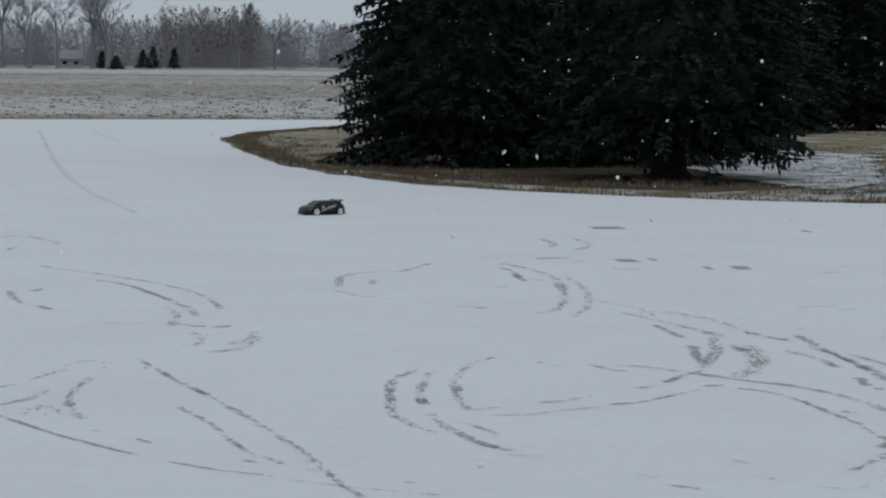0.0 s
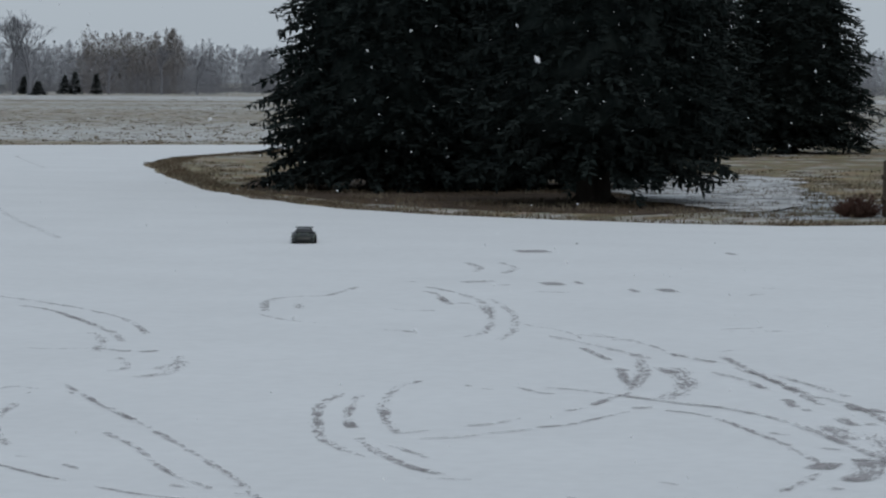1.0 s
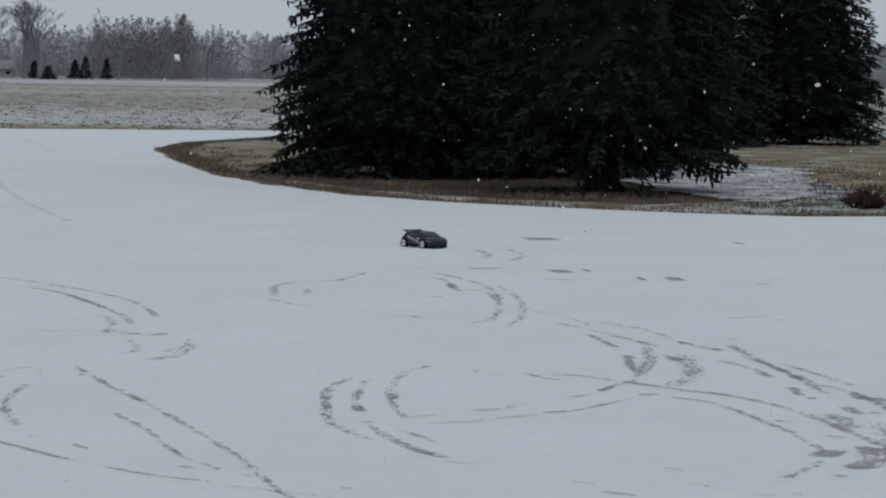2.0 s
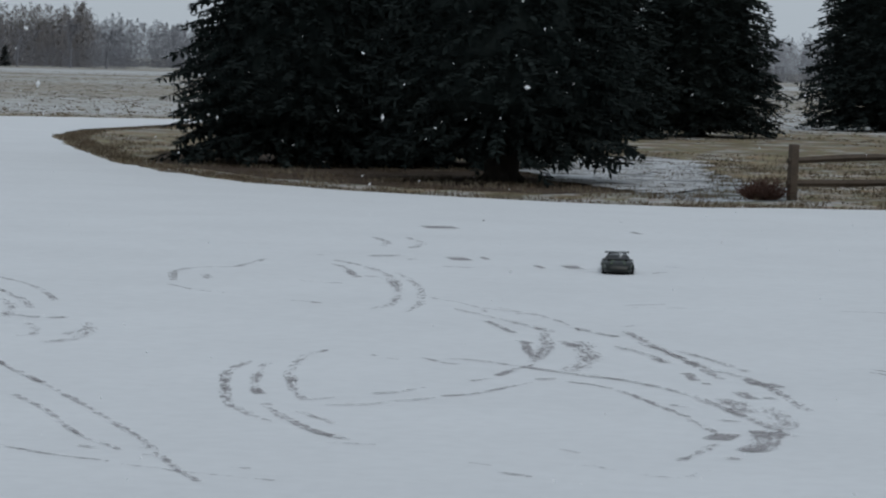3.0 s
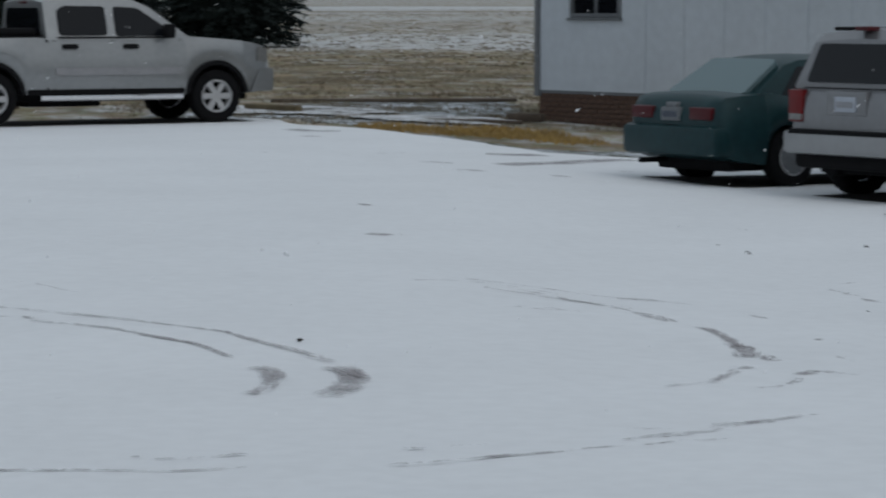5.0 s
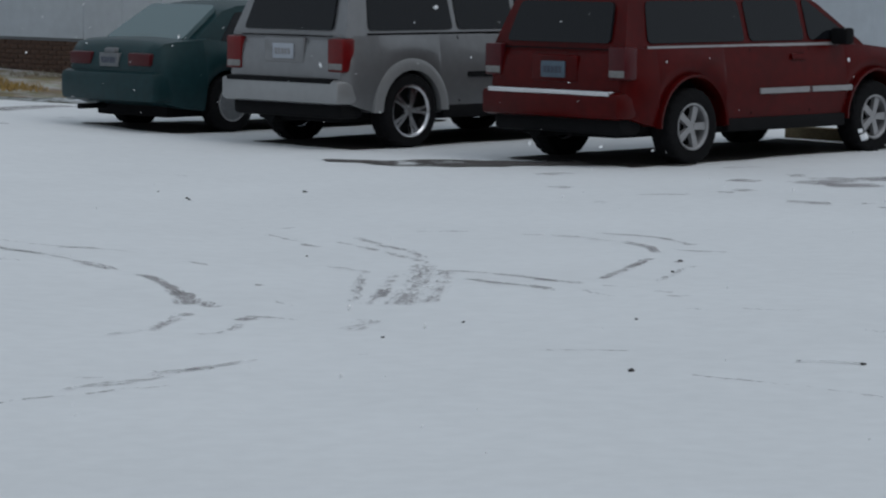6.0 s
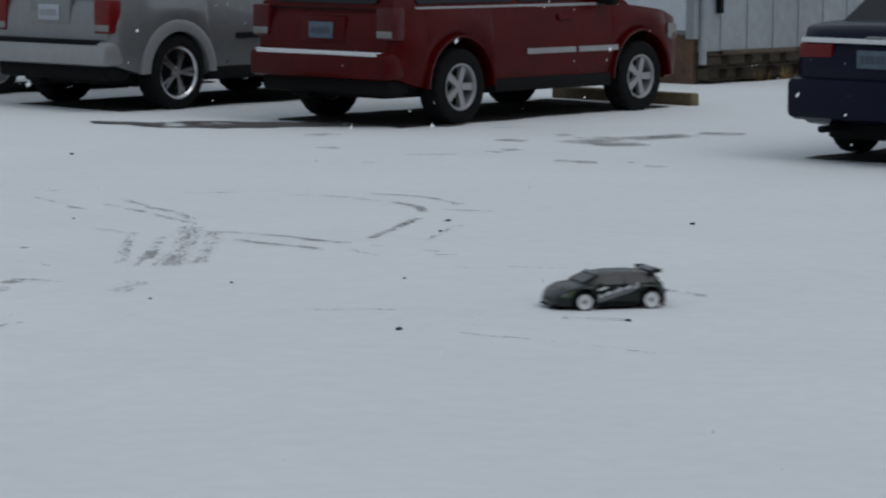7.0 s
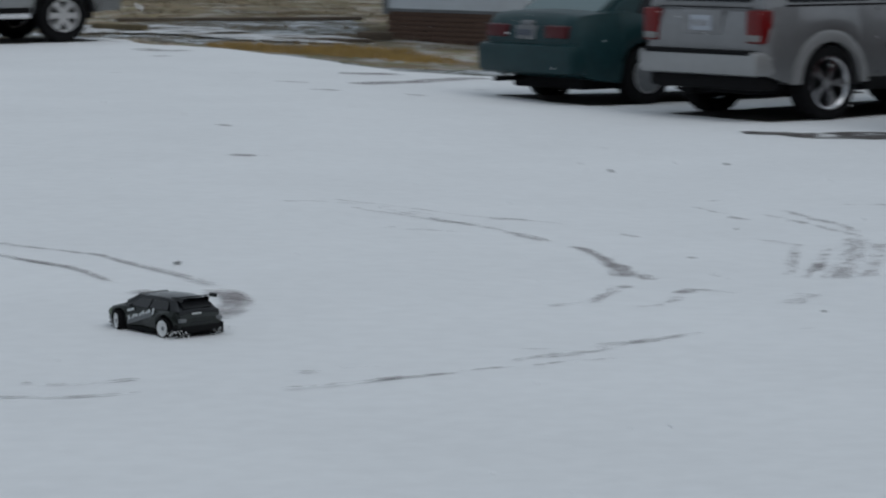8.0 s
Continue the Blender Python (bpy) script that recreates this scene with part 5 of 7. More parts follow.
def stubble(name, count, material, label, seed):
    """Clumps of cut stalks that stand up through the snow of the far fields."""
    rng = random.Random(seed)
    verts, faces = [], []
    for _ in range(count):
        d, a = 84 * math.exp(1.45 * rng.random()), radians(rng.uniform(-14, 32))
        x, y = -d * math.sin(a), d * math.cos(a)
        if in_lot(x, y) or noise.noise(Vector((x * 0.03, y * 0.012, seed))) < rng.uniform(-0.5, 0.35):
            continue
        z = rise(x, y) - 0.05
        for _ in range(4):
            px, py, h, w, b = x + rng.uniform(-0.25, 0.25), y + rng.uniform(-0.4, 0.4), rng.uniform(0.03, 0.09), rng.uniform(0.03, 0.10), rng.uniform(-0.5, 0.5)
            i = len(verts)
            verts.extend([(px - w * math.cos(b), py - w * math.sin(b), z), (px + w * math.cos(b), py + w * math.sin(b), z), (px + rng.uniform(-0.1, 0.1), py, z + h)])
            faces.append((i, i + 1, i + 2))
    me = bpy.data.meshes.new(name)
    me.from_pydata(verts, [], faces)
    me.materials.append(material)
    return tagged(new(name, me), label, "stubble", kind="stuff")


stubble("field_stubble", 14000, PALE_GRASS, "pale crop stubble standing in the snowy fields", 31)
stubble("dark_stubble", 3500, LAWN, "dark brown crop stubble in the snowy fields", 32)


# ---- timber stops and boards ----
def timber(name, label, category, x, y, turn, L, w, h, material):
    bm = boxed(-L / 2, L / 2, -w / 2, w / 2, -0.02, h, 0.02)
    for v in bm.verts:
        v.co += Vector((0, noise.noise(v.co * 4) * 0.01, noise.noise(v.co * 3) * 0.012))
    return tagged(part(name, bm, material, m=pose(x, y, rise(x, y), 0, 0, turn)), label, category)


timber("parking_stop", "faded yellow timber parking stop before the red car", "parking stop", 12.93, 28.92, -60, 1.9, 0.15, 0.13, CURB_YELLOW)
timber("parking_stop", "faded yellow timber parking stop before the truck", "parking stop", 1.15, 48.9, -58, 1.6, 0.14, 0.10, CURB_YELLOW)
timber("board", "dark weathered board lying by the barn's corner", "board", 5.15, 46.1, -25, 0.6, 0.18, 0.12, WEATHERED)
timber("board", "long thin board lying in the snowy grass", "board", 4.2, 45.2, -40, 1.9, 0.10, 0.04, WEATHERED)
timber("board", "long thin board lying in the snowy grass", "board", 3.5, 53.5, 2, 4.6, 0.12, 0.05, WEATHERED)


# ---- the small radio-controlled car ----
RC_GREEN = mat("dark_green_shell", (0.006, 0.010, 0.007), 0.25, 0.0, second=(0.005, 0.007, 0.007), scale=14, spec=0.4)
RC_BLACK = mat("black_shell", (0.004, 0.005, 0.007), 0.22, var=0.3, scale=20, spec=0.4)
RC_WHITE = mat("white_plastic", (0.72, 0.73, 0.73), 0.45, var=0.1, scale=30)
RC_GRAPHIC = mat("pale_decal", (0.66, 0.69, 0.70), 0.5, var=0.4, scale=60)
RC_GREY = mat("grey_decal", (0.16, 0.17, 0.18), 0.5, var=0.4, scale=60)
RC_PANE = mat("smoked_window_film", (0.012, 0.013, 0.015), 0.3, var=0.3, scale=20, spec=0.45)
RC_LIME = mat("lime_decal", (0.055, 0.10, 0.03), 0.5, var=0.5, scale=60)


def build_rc():
    car = thing("rc_rally_car", pose(0, 0, 0), "dark green radio-controlled rally car with white wheels driving in the snow", "toy car")
    wb, R, hw = 0.335, 0.047, 0.142
    f, b = wb / 2, -wb / 2
    x0, x1 = -0.258, 0.300
    arches = [(b, R, 0.056), (f, R, 0.056)]
    base = table([(x0, 0.060), (b - 0.06, 0.034), (f + 0.06, 0.024), (x1, 0.028)])
    top = table([(x0, 0.085), (x0 + 0.012, 0.104), (-0.225, 0.117), (-0.1, 0.120), (0.1, 0.119), (0.165, 0.117), (0.215, 0.110), (0.255, 0.096), (0.282, 0.076), (x1, 0.050)])
    wid = table([(x0, 0.100), (x0 + 0.018, 0.118), (x0 + 0.045, 0.136), (b, hw), (b + 0.075, hw - 0.004), (0, hw - 0.012), (f - 0.075, hw - 0.006), (f, hw), (0.245, 0.128), (0.278, 0.106), (x1, 0.080)])
    xs = sorted(set(stations(x0, x1, arches, 0.02)))
    xs = [x for x in xs if not any(abs(x - y) < 0.001 and x != y and x > y for y in xs)]
    part("shell", loft(xs, arched(base, arches), top, wid, lambda s: 0.94 + 0.06 * math.sin(math.pi * min(1, s * 1.05)), 0.010), RC_GREEN, car)
    roof = table([(-0.240, 0.116), (-0.222, 0.135), (-0.200, 0.154), (-0.175, 0.166), (-0.10, 0.173), (0.0, 0.173), (0.050, 0.168), (0.075, 0.160), (0.165, 0.119), (0.170, 0.116)])
    lean = add_cab(car, [-0.240, -0.222, -0.200, -0.175, -0.14, -0.10, -0.05, 0, 0.03, 0.05, 0.075, 0.1, 0.13, 0.165, 0.170], 0.116, roof, table([(-0.240, 0.104), (-0.1, 0.126), (0.1, 0.124), (0.17, 0.114)]), 0.042, RC_BLACK, crown=0.008)
    yb = lambda x, z: wid(x) * 0.995

    def sides(s):
        part("window", side_plate([(-0.165, 0.123), (-0.045, 0.122), (-0.045, 0.159), (-0.145, 0.157)], lean, s, 0.008, 0.002, 0.001), RC_PANE, car)
        part("window", side_plate([(-0.035, 0.122), (0.115, 0.121), (0.050, 0.156), (-0.035, 0.159)], lean, s, 0.008, 0.002, 0.001), RC_PANE, car)
        # slanting pale band of slanted blocks between the wheels, with a dark lower edge
        part("decal_stripe", side_plate([(0.098, 0.040), (-0.075, 0.088), (-0.098, 0.108), (-0.085, 0.110), (0.100, 0.058)], yb, s, 0.004, 0.0012, 0.001), RC_GREY, car)
        for k in range(8):
            u, zc = 0.092 - k * 0.025, 0.066 + k * 0.0066
            hh = 0.0125 + 0.002 * math.sin(k * 2.1)
            tilt = 0.007 if k % 2 else -0.004
            part("decal_block", side_plate([(u, zc - hh), (u - 0.012, zc - hh + 0.003), (u - 0.014 - tilt, zc + hh + 0.003), (u - tilt, zc + hh)], yb, s, 0.004, 0.0018, 0.001), RC_GRAPHIC, car)
        for k in range(7):
            u = 0.094 - k * 0.0245
            part("decal_dash", side_plate([(u, 0.062 + k * 0.0066), (u - 0.018, 0.066 + k * 0.0066), (u - 0.018, 0.075 + k * 0.0066), (u, 0.071 + k * 0.0066)], yb, s, 0.003, 0.0016, 0.001), RC_GRAPHIC, car)
        part("decal_dash", side_plate([(0.098, 0.094), (0.052, 0.106), (0.052, 0.117), (0.098, 0.105)], yb, s, 0.004, 0.0018, 0.001), RC_GRAPHIC, car)
        part("lime_stripe", side_plate([(0.262, 0.060), (0.228, 0.072), (0.215, 0.100), (0.232, 0.100), (0.258, 0.082)], lambda x, z: wid(x) * 0.985, s, 0.004, 0.0025, 0.001), RC_LIME, car)
        part("headlight", side_plate([(0.276, 0.066), (0.252, 0.074), (0.242, 0.092), (0.266, 0.086)], lambda x, z: wid(x), s, 0.006, 0.003, 0.001), RC_GREY, car)
        part("tail_light", boxed(x0 - 0.003, x0 + 0.02, min(s * 0.080, s * 0.114), max(s * 0.080, s * 0.114), 0.076, 0.092, 0.004), RC_GREY, car)
        part("wing_support", slab([(-0.180, s * 0.07 - 0.003, 0.158), (-0.208, s * 0.07 - 0.003, 0.142), (-0.222, s * 0.07 - 0.003, 0.174), (-0.190, s * 0.07 - 0.003, 0.173)], (0, 1, 0), 0.006), RC_BLACK, car)
        part("wing_endplate", boxed(-0.232, -0.184, s * 0.104 - 0.003, s * 0.104 + 0.003, 0.168, 0.186, 0.001), RC_BLACK, car)
        part("door_mirror", boxed(0.075, 0.094, min(s * 0.12, s * 0.140), max(s * 0.12, s * 0.140), 0.120, 0.131, 0.004), RC_BLACK, car)
        part("mud_flap", boxed(-0.240, -0.232, min(s * 0.098, s * 0.134), max(s * 0.098, s * 0.134), 0.012, 0.06), BLACK, car)
        part("side_skirt", boxed(b + 0.066, f - 0.066, min(s * 0.118, s * 0.137), max(s * 0.118, s * 0.137), 0.020, 0.036, 0.004), BLACK, car)
        part("hood_stripe", sloped([(0.262, s * 0.070, 0.098), (0.262, s * 0.050, 0.099), (0.175, s * 0.030, 0.125), (0.175, s * 0.062, 0.123)], 0.003), RC_LIME, car)

    both(sides)
    wing = slab([(-0.182, -0.101, 0.172), (-0.182, 0.101, 0.172), (-0.230, 0.101, 0.180), (-0.230, -0.101, 0.180)], (0, 0, 1), 0.005)
    part("rear_wing", wing, RC_BLACK, car)
    part("windscreen", sloped([(0.156, 0.096, 0.127), (0.156, -0.096, 0.127), (0.078, -0.080, 0.162), (0.078, 0.080, 0.162)][::-1], 0.008), RC_PANE, car)
    part("screen_banner", sloped([(0.094, 0.076, 0.158), (0.094, -0.076, 0.158), (0.074, -0.072, 0.167), (0.074, 0.072, 0.167)][::-1], 0.010), RC_GREY, car)
    part("rear_window", sloped([(-0.232, -0.078, 0.130), (-0.232, 0.078, 0.130), (-0.190, 0.068, 0.164), (-0.190, -0.068, 0.164)][::-1], 0.006), RC_PANE, car)
    part("bumper_lip", boxed(x1 - 0.05, x1 + 0.006, -0.088, 0.088, 0.018, 0.028, 0.004), BLACK, car)
    part("grille", boxed(x1 - 0.03, x1 + 0.004, -0.055, 0.055, 0.034, 0.050, 0.003), RC_BLACK, car)
    part("rear_decal", boxed(x0 + 0.010, x0 + 0.03, -0.010, 0.040, 0.106, 0.113, 0.002), RC_GRAPHIC, car)
    part("rear_grille", boxed(x0 - 0.002, x0 + 0.01, -0.055, 0.055, 0.066, 0.076, 0.002), RC_BLACK, car)
    part("chassis", boxed(-0.22, 0.24, -0.085, 0.085, 0.016, 0.044, 0.004), BLACK, car)
    part("rear_diffuser", boxed(x0, x0 + 0.05, -0.10, 0.10, 0.032, 0.064, 0.004), BLACK, car)
    # loose snow thrown up round the tyres
    spray_rng, bm = random.Random(21), bmesh.new()
    for n in range(420):
        axle = b if n % 3 else f
        back = spray_rng.random()
        px, py = axle + 0.03 - (0.15 if axle == b else 0.10) * back, spray_rng.choice((-1, 1)) * spray_rng.uniform(0.08, 0.175)
        pz = spray_rng.uniform(0.0, 0.012 + (0.04 if axle == b else 0.012) * back)
        q = spray_rng.uniform(0.0012, 0.0042)
        vs = [bm.verts.new((px + q * u, py + q * v, pz + q * w)) for u, v, w in ((1, 0, 0), (-1, 0, 0), (0, 1, 0), (0, -1, 0), (0, 0, 1), (0, 0, -1))]
        for u in (0, 1):
            for v in (2, 3):
                for w in (4, 5):
                    bm.faces.new((vs[u], vs[v], vs[w]))
    tagged(part("kicked_up_snow", bm, SNOW, car, sharp=0), "loose snow thrown up by the tyres", kind="stuff")
    wheels = add_wheels(car, (b, f), hw + 0.004, R, 0.0345, 0.045, 9, 0.10, RC_WHITE, brake=False, cover=mesh_of("hub_cap", rc_cover(), RC_WHITE, 30))
    hub = mesh_of("hub_nut", rc_hub(), RC_GREY, 30)
    for wheel in wheels:
        part("hub_nut", hub, None, wheel)
    return car, wheels


def rc_cover():
    bm = bmesh.new()
    lathe(bm, [(0.001, -0.0150), (0.011, -0.0150), (0.014, -0.012), (0.019, -0.0125), (0.024, -0.0165), (0.0335, -0.0195), (0.0345, -0.015)], 24)
    return bm


def rc_hub():
    bm = bmesh.new()
    lathe(bm, [(0.001, -0.0215), (0.006, -0.0215), (0.011, -0.0165), (0.012, -0.0135)], 16)
    return bm


RC, RC_WHEELS = build_rc()
RC.scale = (1.06, 1.06, 1.06)

# seconds, x, y, heading in degrees
RC_WAY = [
    (0.0, -14.44, 34.42, 236), (0.15, -14.05, 34.75, 222), (0.3, -13.68, 34.85, 210), (0.6, -13.27, 34.52, 210), (0.8, -13.22, 34.18, 237), (1.0, -13.47, 33.95, 290), (1.2, -13.25, 33.2, 343),
    (1.5, -12.55, 32.35, 346), (1.9, -11.30, 31.2, 330), (2.3, -9.62, 29.95, 312), (2.6, -8.26, 28.90, 287), (2.8, -7.38, 27.95, 284), (3.0, -6.50, 26.85, 285), (3.15, -5.92, 26.05, 297), (3.3, -5.34, 25.22, 309),
    (3.5, -4.61, 24.36, 321), (3.75, -3.35, 22.75, 326), (4.0, -1.71, 20.79, 325), (4.25, -0.33, 19.75, 320), (4.5, 1.44, 18.80, 308), (4.65, 2.60, 18.45, 292), (4.8, 3.6, 18.1, 287),
    (5.1, 5.4, 17.0, 284), (5.4, 7.0, 15.6, 274), (5.7, 8.1, 14.2, 250), (6.0, 8.45, 13.3, 217), (6.3, 7.95, 12.86, 195), (6.5, 7.35, 12.82, 186), (6.7, 6.75, 12.88, 182),
    (6.9, 6.16, 12.98, 180), (7.0, 5.84, 13.05, 179), (7.25, 4.78, 13.25, 174), (7.5, 3.54, 13.28, 169), (7.75, 2.02, 13.26, 156), (8.0, 0.42, 13.38, 124),
]

# ---- tyre marks in the snow ----
def mark_material():
    """Gravel showing where the snow is scraped thin: broken streaks along the track, fading to its edges."""
    m = bpy.data.materials.new("scraped_gravel")
    m.use_nodes = True
    n, l = m.node_tree.nodes, m.node_tree.links
    b = n["Principled BSDF"]
    b.inputs["Roughness"].default_value = 0.9

    def calc(op, a, c):
        k = n.new("ShaderNodeMath")
        k.operation = op
        for q, v in zip(k.inputs, (a, c)):
            if isinstance(v, float):
                q.default_value = v
            else:
                l.new(v, q)
        return k.outputs[0]

    geo, track, strip = n.new("ShaderNodeNewGeometry"), n.new("ShaderNodeUVMap"), n.new("ShaderNodeUVMap")
    track.uv_map, strip.uv_map = "track", "strip"
    sep = n.new("ShaderNodeSeparateXYZ")
    l.new(strip.outputs[0], sep.inputs[0])
    stretch = n.new("ShaderNodeMapping")
    stretch.inputs["Scale"].default_value = (34.0, 7.0, 1.0)
    l.new(track.outputs[0], stretch.inputs["Vector"])
    streak, blotch, grit = n.new("ShaderNodeTexNoise"), n.new("ShaderNodeTexNoise"), n.new("ShaderNodeTexNoise")
    for t, sc, de in ((streak, 1.0, 3), (blotch, 2.6, 3), (grit, 26.0, 4)):
        t.inputs["Scale"].default_value, t.inputs["Detail"].default_value = sc, de
    l.new(stretch.outputs[0], streak.inputs["Vector"])
    l.new(geo.outputs["Position"], blotch.inputs["Vector"])
    l.new(geo.outputs["Position"], grit.inputs["Vector"])
    grit.inputs["Roughness"].default_value = 0.7
    worn = calc("ADD", calc("ADD", calc("MULTIPLY", streak.outputs["Fac"], 0.36), calc("MULTIPLY", blotch.outputs["Fac"], 0.22)), calc("MULTIPLY", grit.outputs["Fac"], 0.42))
    across = calc("ABSOLUTE", sep.outputs["X"], 0.0)
    # ragged sides: the further from the track's middle, the more snow stays
    limit = calc("ADD", calc("SUBTRACT", 0.576, calc("MULTIPLY", sep.outputs["Y"], 0.17)), calc("MULTIPLY", calc("POWER", across, 2.0), 0.09))
    over = calc("MULTIPLY", calc("SUBTRACT", worn, limit), 8.0)
    over = calc("MINIMUM", calc("MAXIMUM", over, 0.0), 0.60)
    edge = calc("MINIMUM", calc("MULTIPLY", calc("SUBTRACT", 1.0, across), 3.0), 1.0)
    share = calc("MULTIPLY", over, edge)
    ramp = n.new("ShaderNodeValToRGB")
    e = ramp.color_ramp.elements
    e[0].position, e[0].color = 0.35, (0.155, 0.138, 0.142, 1)
    e[1].position, e[1].color = 0.65, (0.42, 0.395, 0.405, 1)
    l.new(grit.outputs["Fac"], ramp.inputs[0])
    l.new(ramp.outputs["Color"], b.inputs["Base Color"])
    clear, mix = n.new("ShaderNodeBsdfTransparent"), n.new("ShaderNodeMixShader")
    l.new(share, mix.inputs[0])
    l.new(clear.outputs[0], mix.inputs[1])
    l.new(b.outputs[0], mix.inputs[2])
    l.new(mix.outputs[0], n["Material Output"].inputs["Surface"])
    return m


MARK = mark_material()


def smooth_curve(points, step=0.05):
    """A smooth curve through a few points."""
    p = [Vector(q) for q in points]
    p = [p[0] * 2 - p[1]] + p + [p[-1] * 2 - p[-2]]
    out = []
    for k in range(1, len(p) - 2):
        n = max(2, int((p[k + 1] - p[k]).length / step))
        for i in range(n):
            t = i / n
            a, b, c, d = p[k - 1], p[k], p[k + 1], p[k + 2]
            out.append(0.5 * ((2 * b) + (c - a) * t + (2 * a - 5 * b + 4 * c - d) * t * t + (3 * b - a - 3 * c + d) * t ** 3))
    return out + [p[-2]]


def marks(name, runs, label, seed):
    """Strips scraped through the snow: runs of (points, width, share left bare)."""
    rng = random.Random(seed)
    verts, faces, track, strip = [], [], [], []
    for level, (points, width, share) in enumerate(runs):
        line = smooth_curve(points, 0.06)
        half, ph, v = width * 0.5, rng.uniform(0, 90), 0.0
        start = len(verts)
        for k in range(len(line)):
            a, b = line[max(0, k - 1)], line[min(len(line) - 1, k + 1)]
            d = (b - a).normalized()
            s = Vector((-d.y, d.x))
            if k:
                v += (line[k] - line[k - 1]).length
            ends = min(1.0, 0.85 + k * 0.1, 0.85 + (len(line) - 1 - k) * 0.1)
            for u in (-1.0, -0.33, 0.33, 1.0):
                p = line[k] + s * u * half
                verts.append((p.x, p.y, rise(p.x, p.y) + 0.003 + 0.0003 * (level % 16)))
                track.append((u * half + ph, v + ph))
                strip.append((u, share * ends))
        for k in range(len(line) - 1):
            for q in range(3):
                i = start + k * 4 + q
                faces.append((i, i + 4, i + 5, i + 1))
    me = bpy.data.meshes.new(name)
    me.from_pydata(verts, [], faces)
    for layer, values in (("track", track), ("strip", strip)):
        uv = me.uv_layers.new(name=layer)
        for loop in me.loops:
            uv.data[loop.index].uv = values[loop.vertex_index]
    me.materials.append(MARK)
    return tagged(new(name, me), label, "tyre marks", kind="stuff")


def patch(name, outline, material, label, seed):
    lift = 0.012 if material is THIN_SNOW else -0.022 if name in ("snow_patch", "needle_litter") else 0.008
    wild = 0.32 if name == "snow_patch" else 0.2 if name == "bare_patch" else 0.11
    ob = new(name, mesh_of(name, sheet(ragged(outline, 0.12, wild, seed), lift), material, 0))
    return tagged(ob, label, "ground patch", kind="stuff")


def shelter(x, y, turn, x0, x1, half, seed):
    """Damp snow-free ground under a parked vehicle, with contact shade put in its colour."""
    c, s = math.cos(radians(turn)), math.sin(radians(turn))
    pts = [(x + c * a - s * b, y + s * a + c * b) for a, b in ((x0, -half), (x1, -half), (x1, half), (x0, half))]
    return patch("shaded_bare_ground", pts, BARE, "damp gravel under a parked vehicle, darkened with contact shade", seed)


def beside(x, y, turn, half):
    return x - half * math.sin(radians(turn)), y + half * math.cos(radians(turn))


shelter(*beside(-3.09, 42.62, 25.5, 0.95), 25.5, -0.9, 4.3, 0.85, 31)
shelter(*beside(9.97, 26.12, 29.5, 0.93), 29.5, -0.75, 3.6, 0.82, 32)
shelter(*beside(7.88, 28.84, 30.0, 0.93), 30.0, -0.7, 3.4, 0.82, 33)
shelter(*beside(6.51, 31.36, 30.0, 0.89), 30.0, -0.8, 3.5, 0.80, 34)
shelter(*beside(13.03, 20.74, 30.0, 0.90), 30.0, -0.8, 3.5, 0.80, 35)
patch("needle_litter", [(-24.5, 59.0), (-22.5, 53.5), (-20.5, 50.2), (-17.5, 46.6), (-14.5, 44.6), (-11.8, 44.2), (-10.6, 46.4), (-12.0, 50.2), (-14.0, 55.0), (-17.0, 58.5), (-21.0, 60.0)], LITTER, "dark brown needle litter under the spruces", 41)
patch("snow_patch", [(3.2, 41.0), (4.4, 38.2), (7.0, 37.6), (10.0, 37.0), (12.4, 35.8), (12.6, 34.8), (9.7, 35.7), (7.3, 36.3), (5.5, 36.5), (4.4, 37.0)], DUSTED, "thin broken snow on the grass at the lot's edge", 43)
patch("snow_patch", [(-1.0, 47.0), (1.4, 46.0), (2.4, 43.6), (3.4, 42.6), (3.6, 45.0), (1.8, 48.2), (-0.6, 49.4)], DUSTED, "thin broken snow on the grass before the truck", 44)
PEBBLE = []


def pebble(x, y, s):
    """A small stone lying on the snow."""
    if not PEBBLE:
        bm = bmesh.new()
        bmesh.ops.create_icosphere(bm, subdivisions=2, radius=1)
        for v in bm.verts:
            v.co *= 1 + 0.35 * noise.noise(v.co * 1.7)
            v.co.z *= 0.7
        PEBBLE.append(mesh_of("pebble", bm, STONE_BIT, 30))
    ob = new("pebble", PEBBLE[0])
    ob.matrix_basis = pose(x, y, rise(x, y) + s * 0.2, 0, 0, x * 90) @ Matrix.Diagonal((s * 0.8, s * 0.55, s * 0.55, 1))
    return tagged(ob, "small dark stone lying on the snow", "stone", "stones on the lot")


MARK_LABELS = {
    "wide_arc_marks": "wide arcs of tyre marks in the thin snow",
    "faint_loop_marks": "faint looping tyre marks in the thin snow",
    "far_slide_marks": "short sliding tyre marks and bared gravel spots",
    "donut_marks": "looping tyre marks scraped to gravel in the snow",
    "turn_marks": "paired tyre marks ending in a sharp turn",
    "arc_marks": "long curving tyre marks in the snow",
    "loop_marks": "crossing tyre marks and brushed snow",
    "bared_gravel_streaks": "streaks of wet gravel bared at the lot's edge",
}
STROKES = collections.defaultdict(list)


def stroke(group, width, share, *points):
    """One tyre's mark: its width, the share of snow that it took, and a few points on its line."""
    STROKES[group].append((points, width, share))


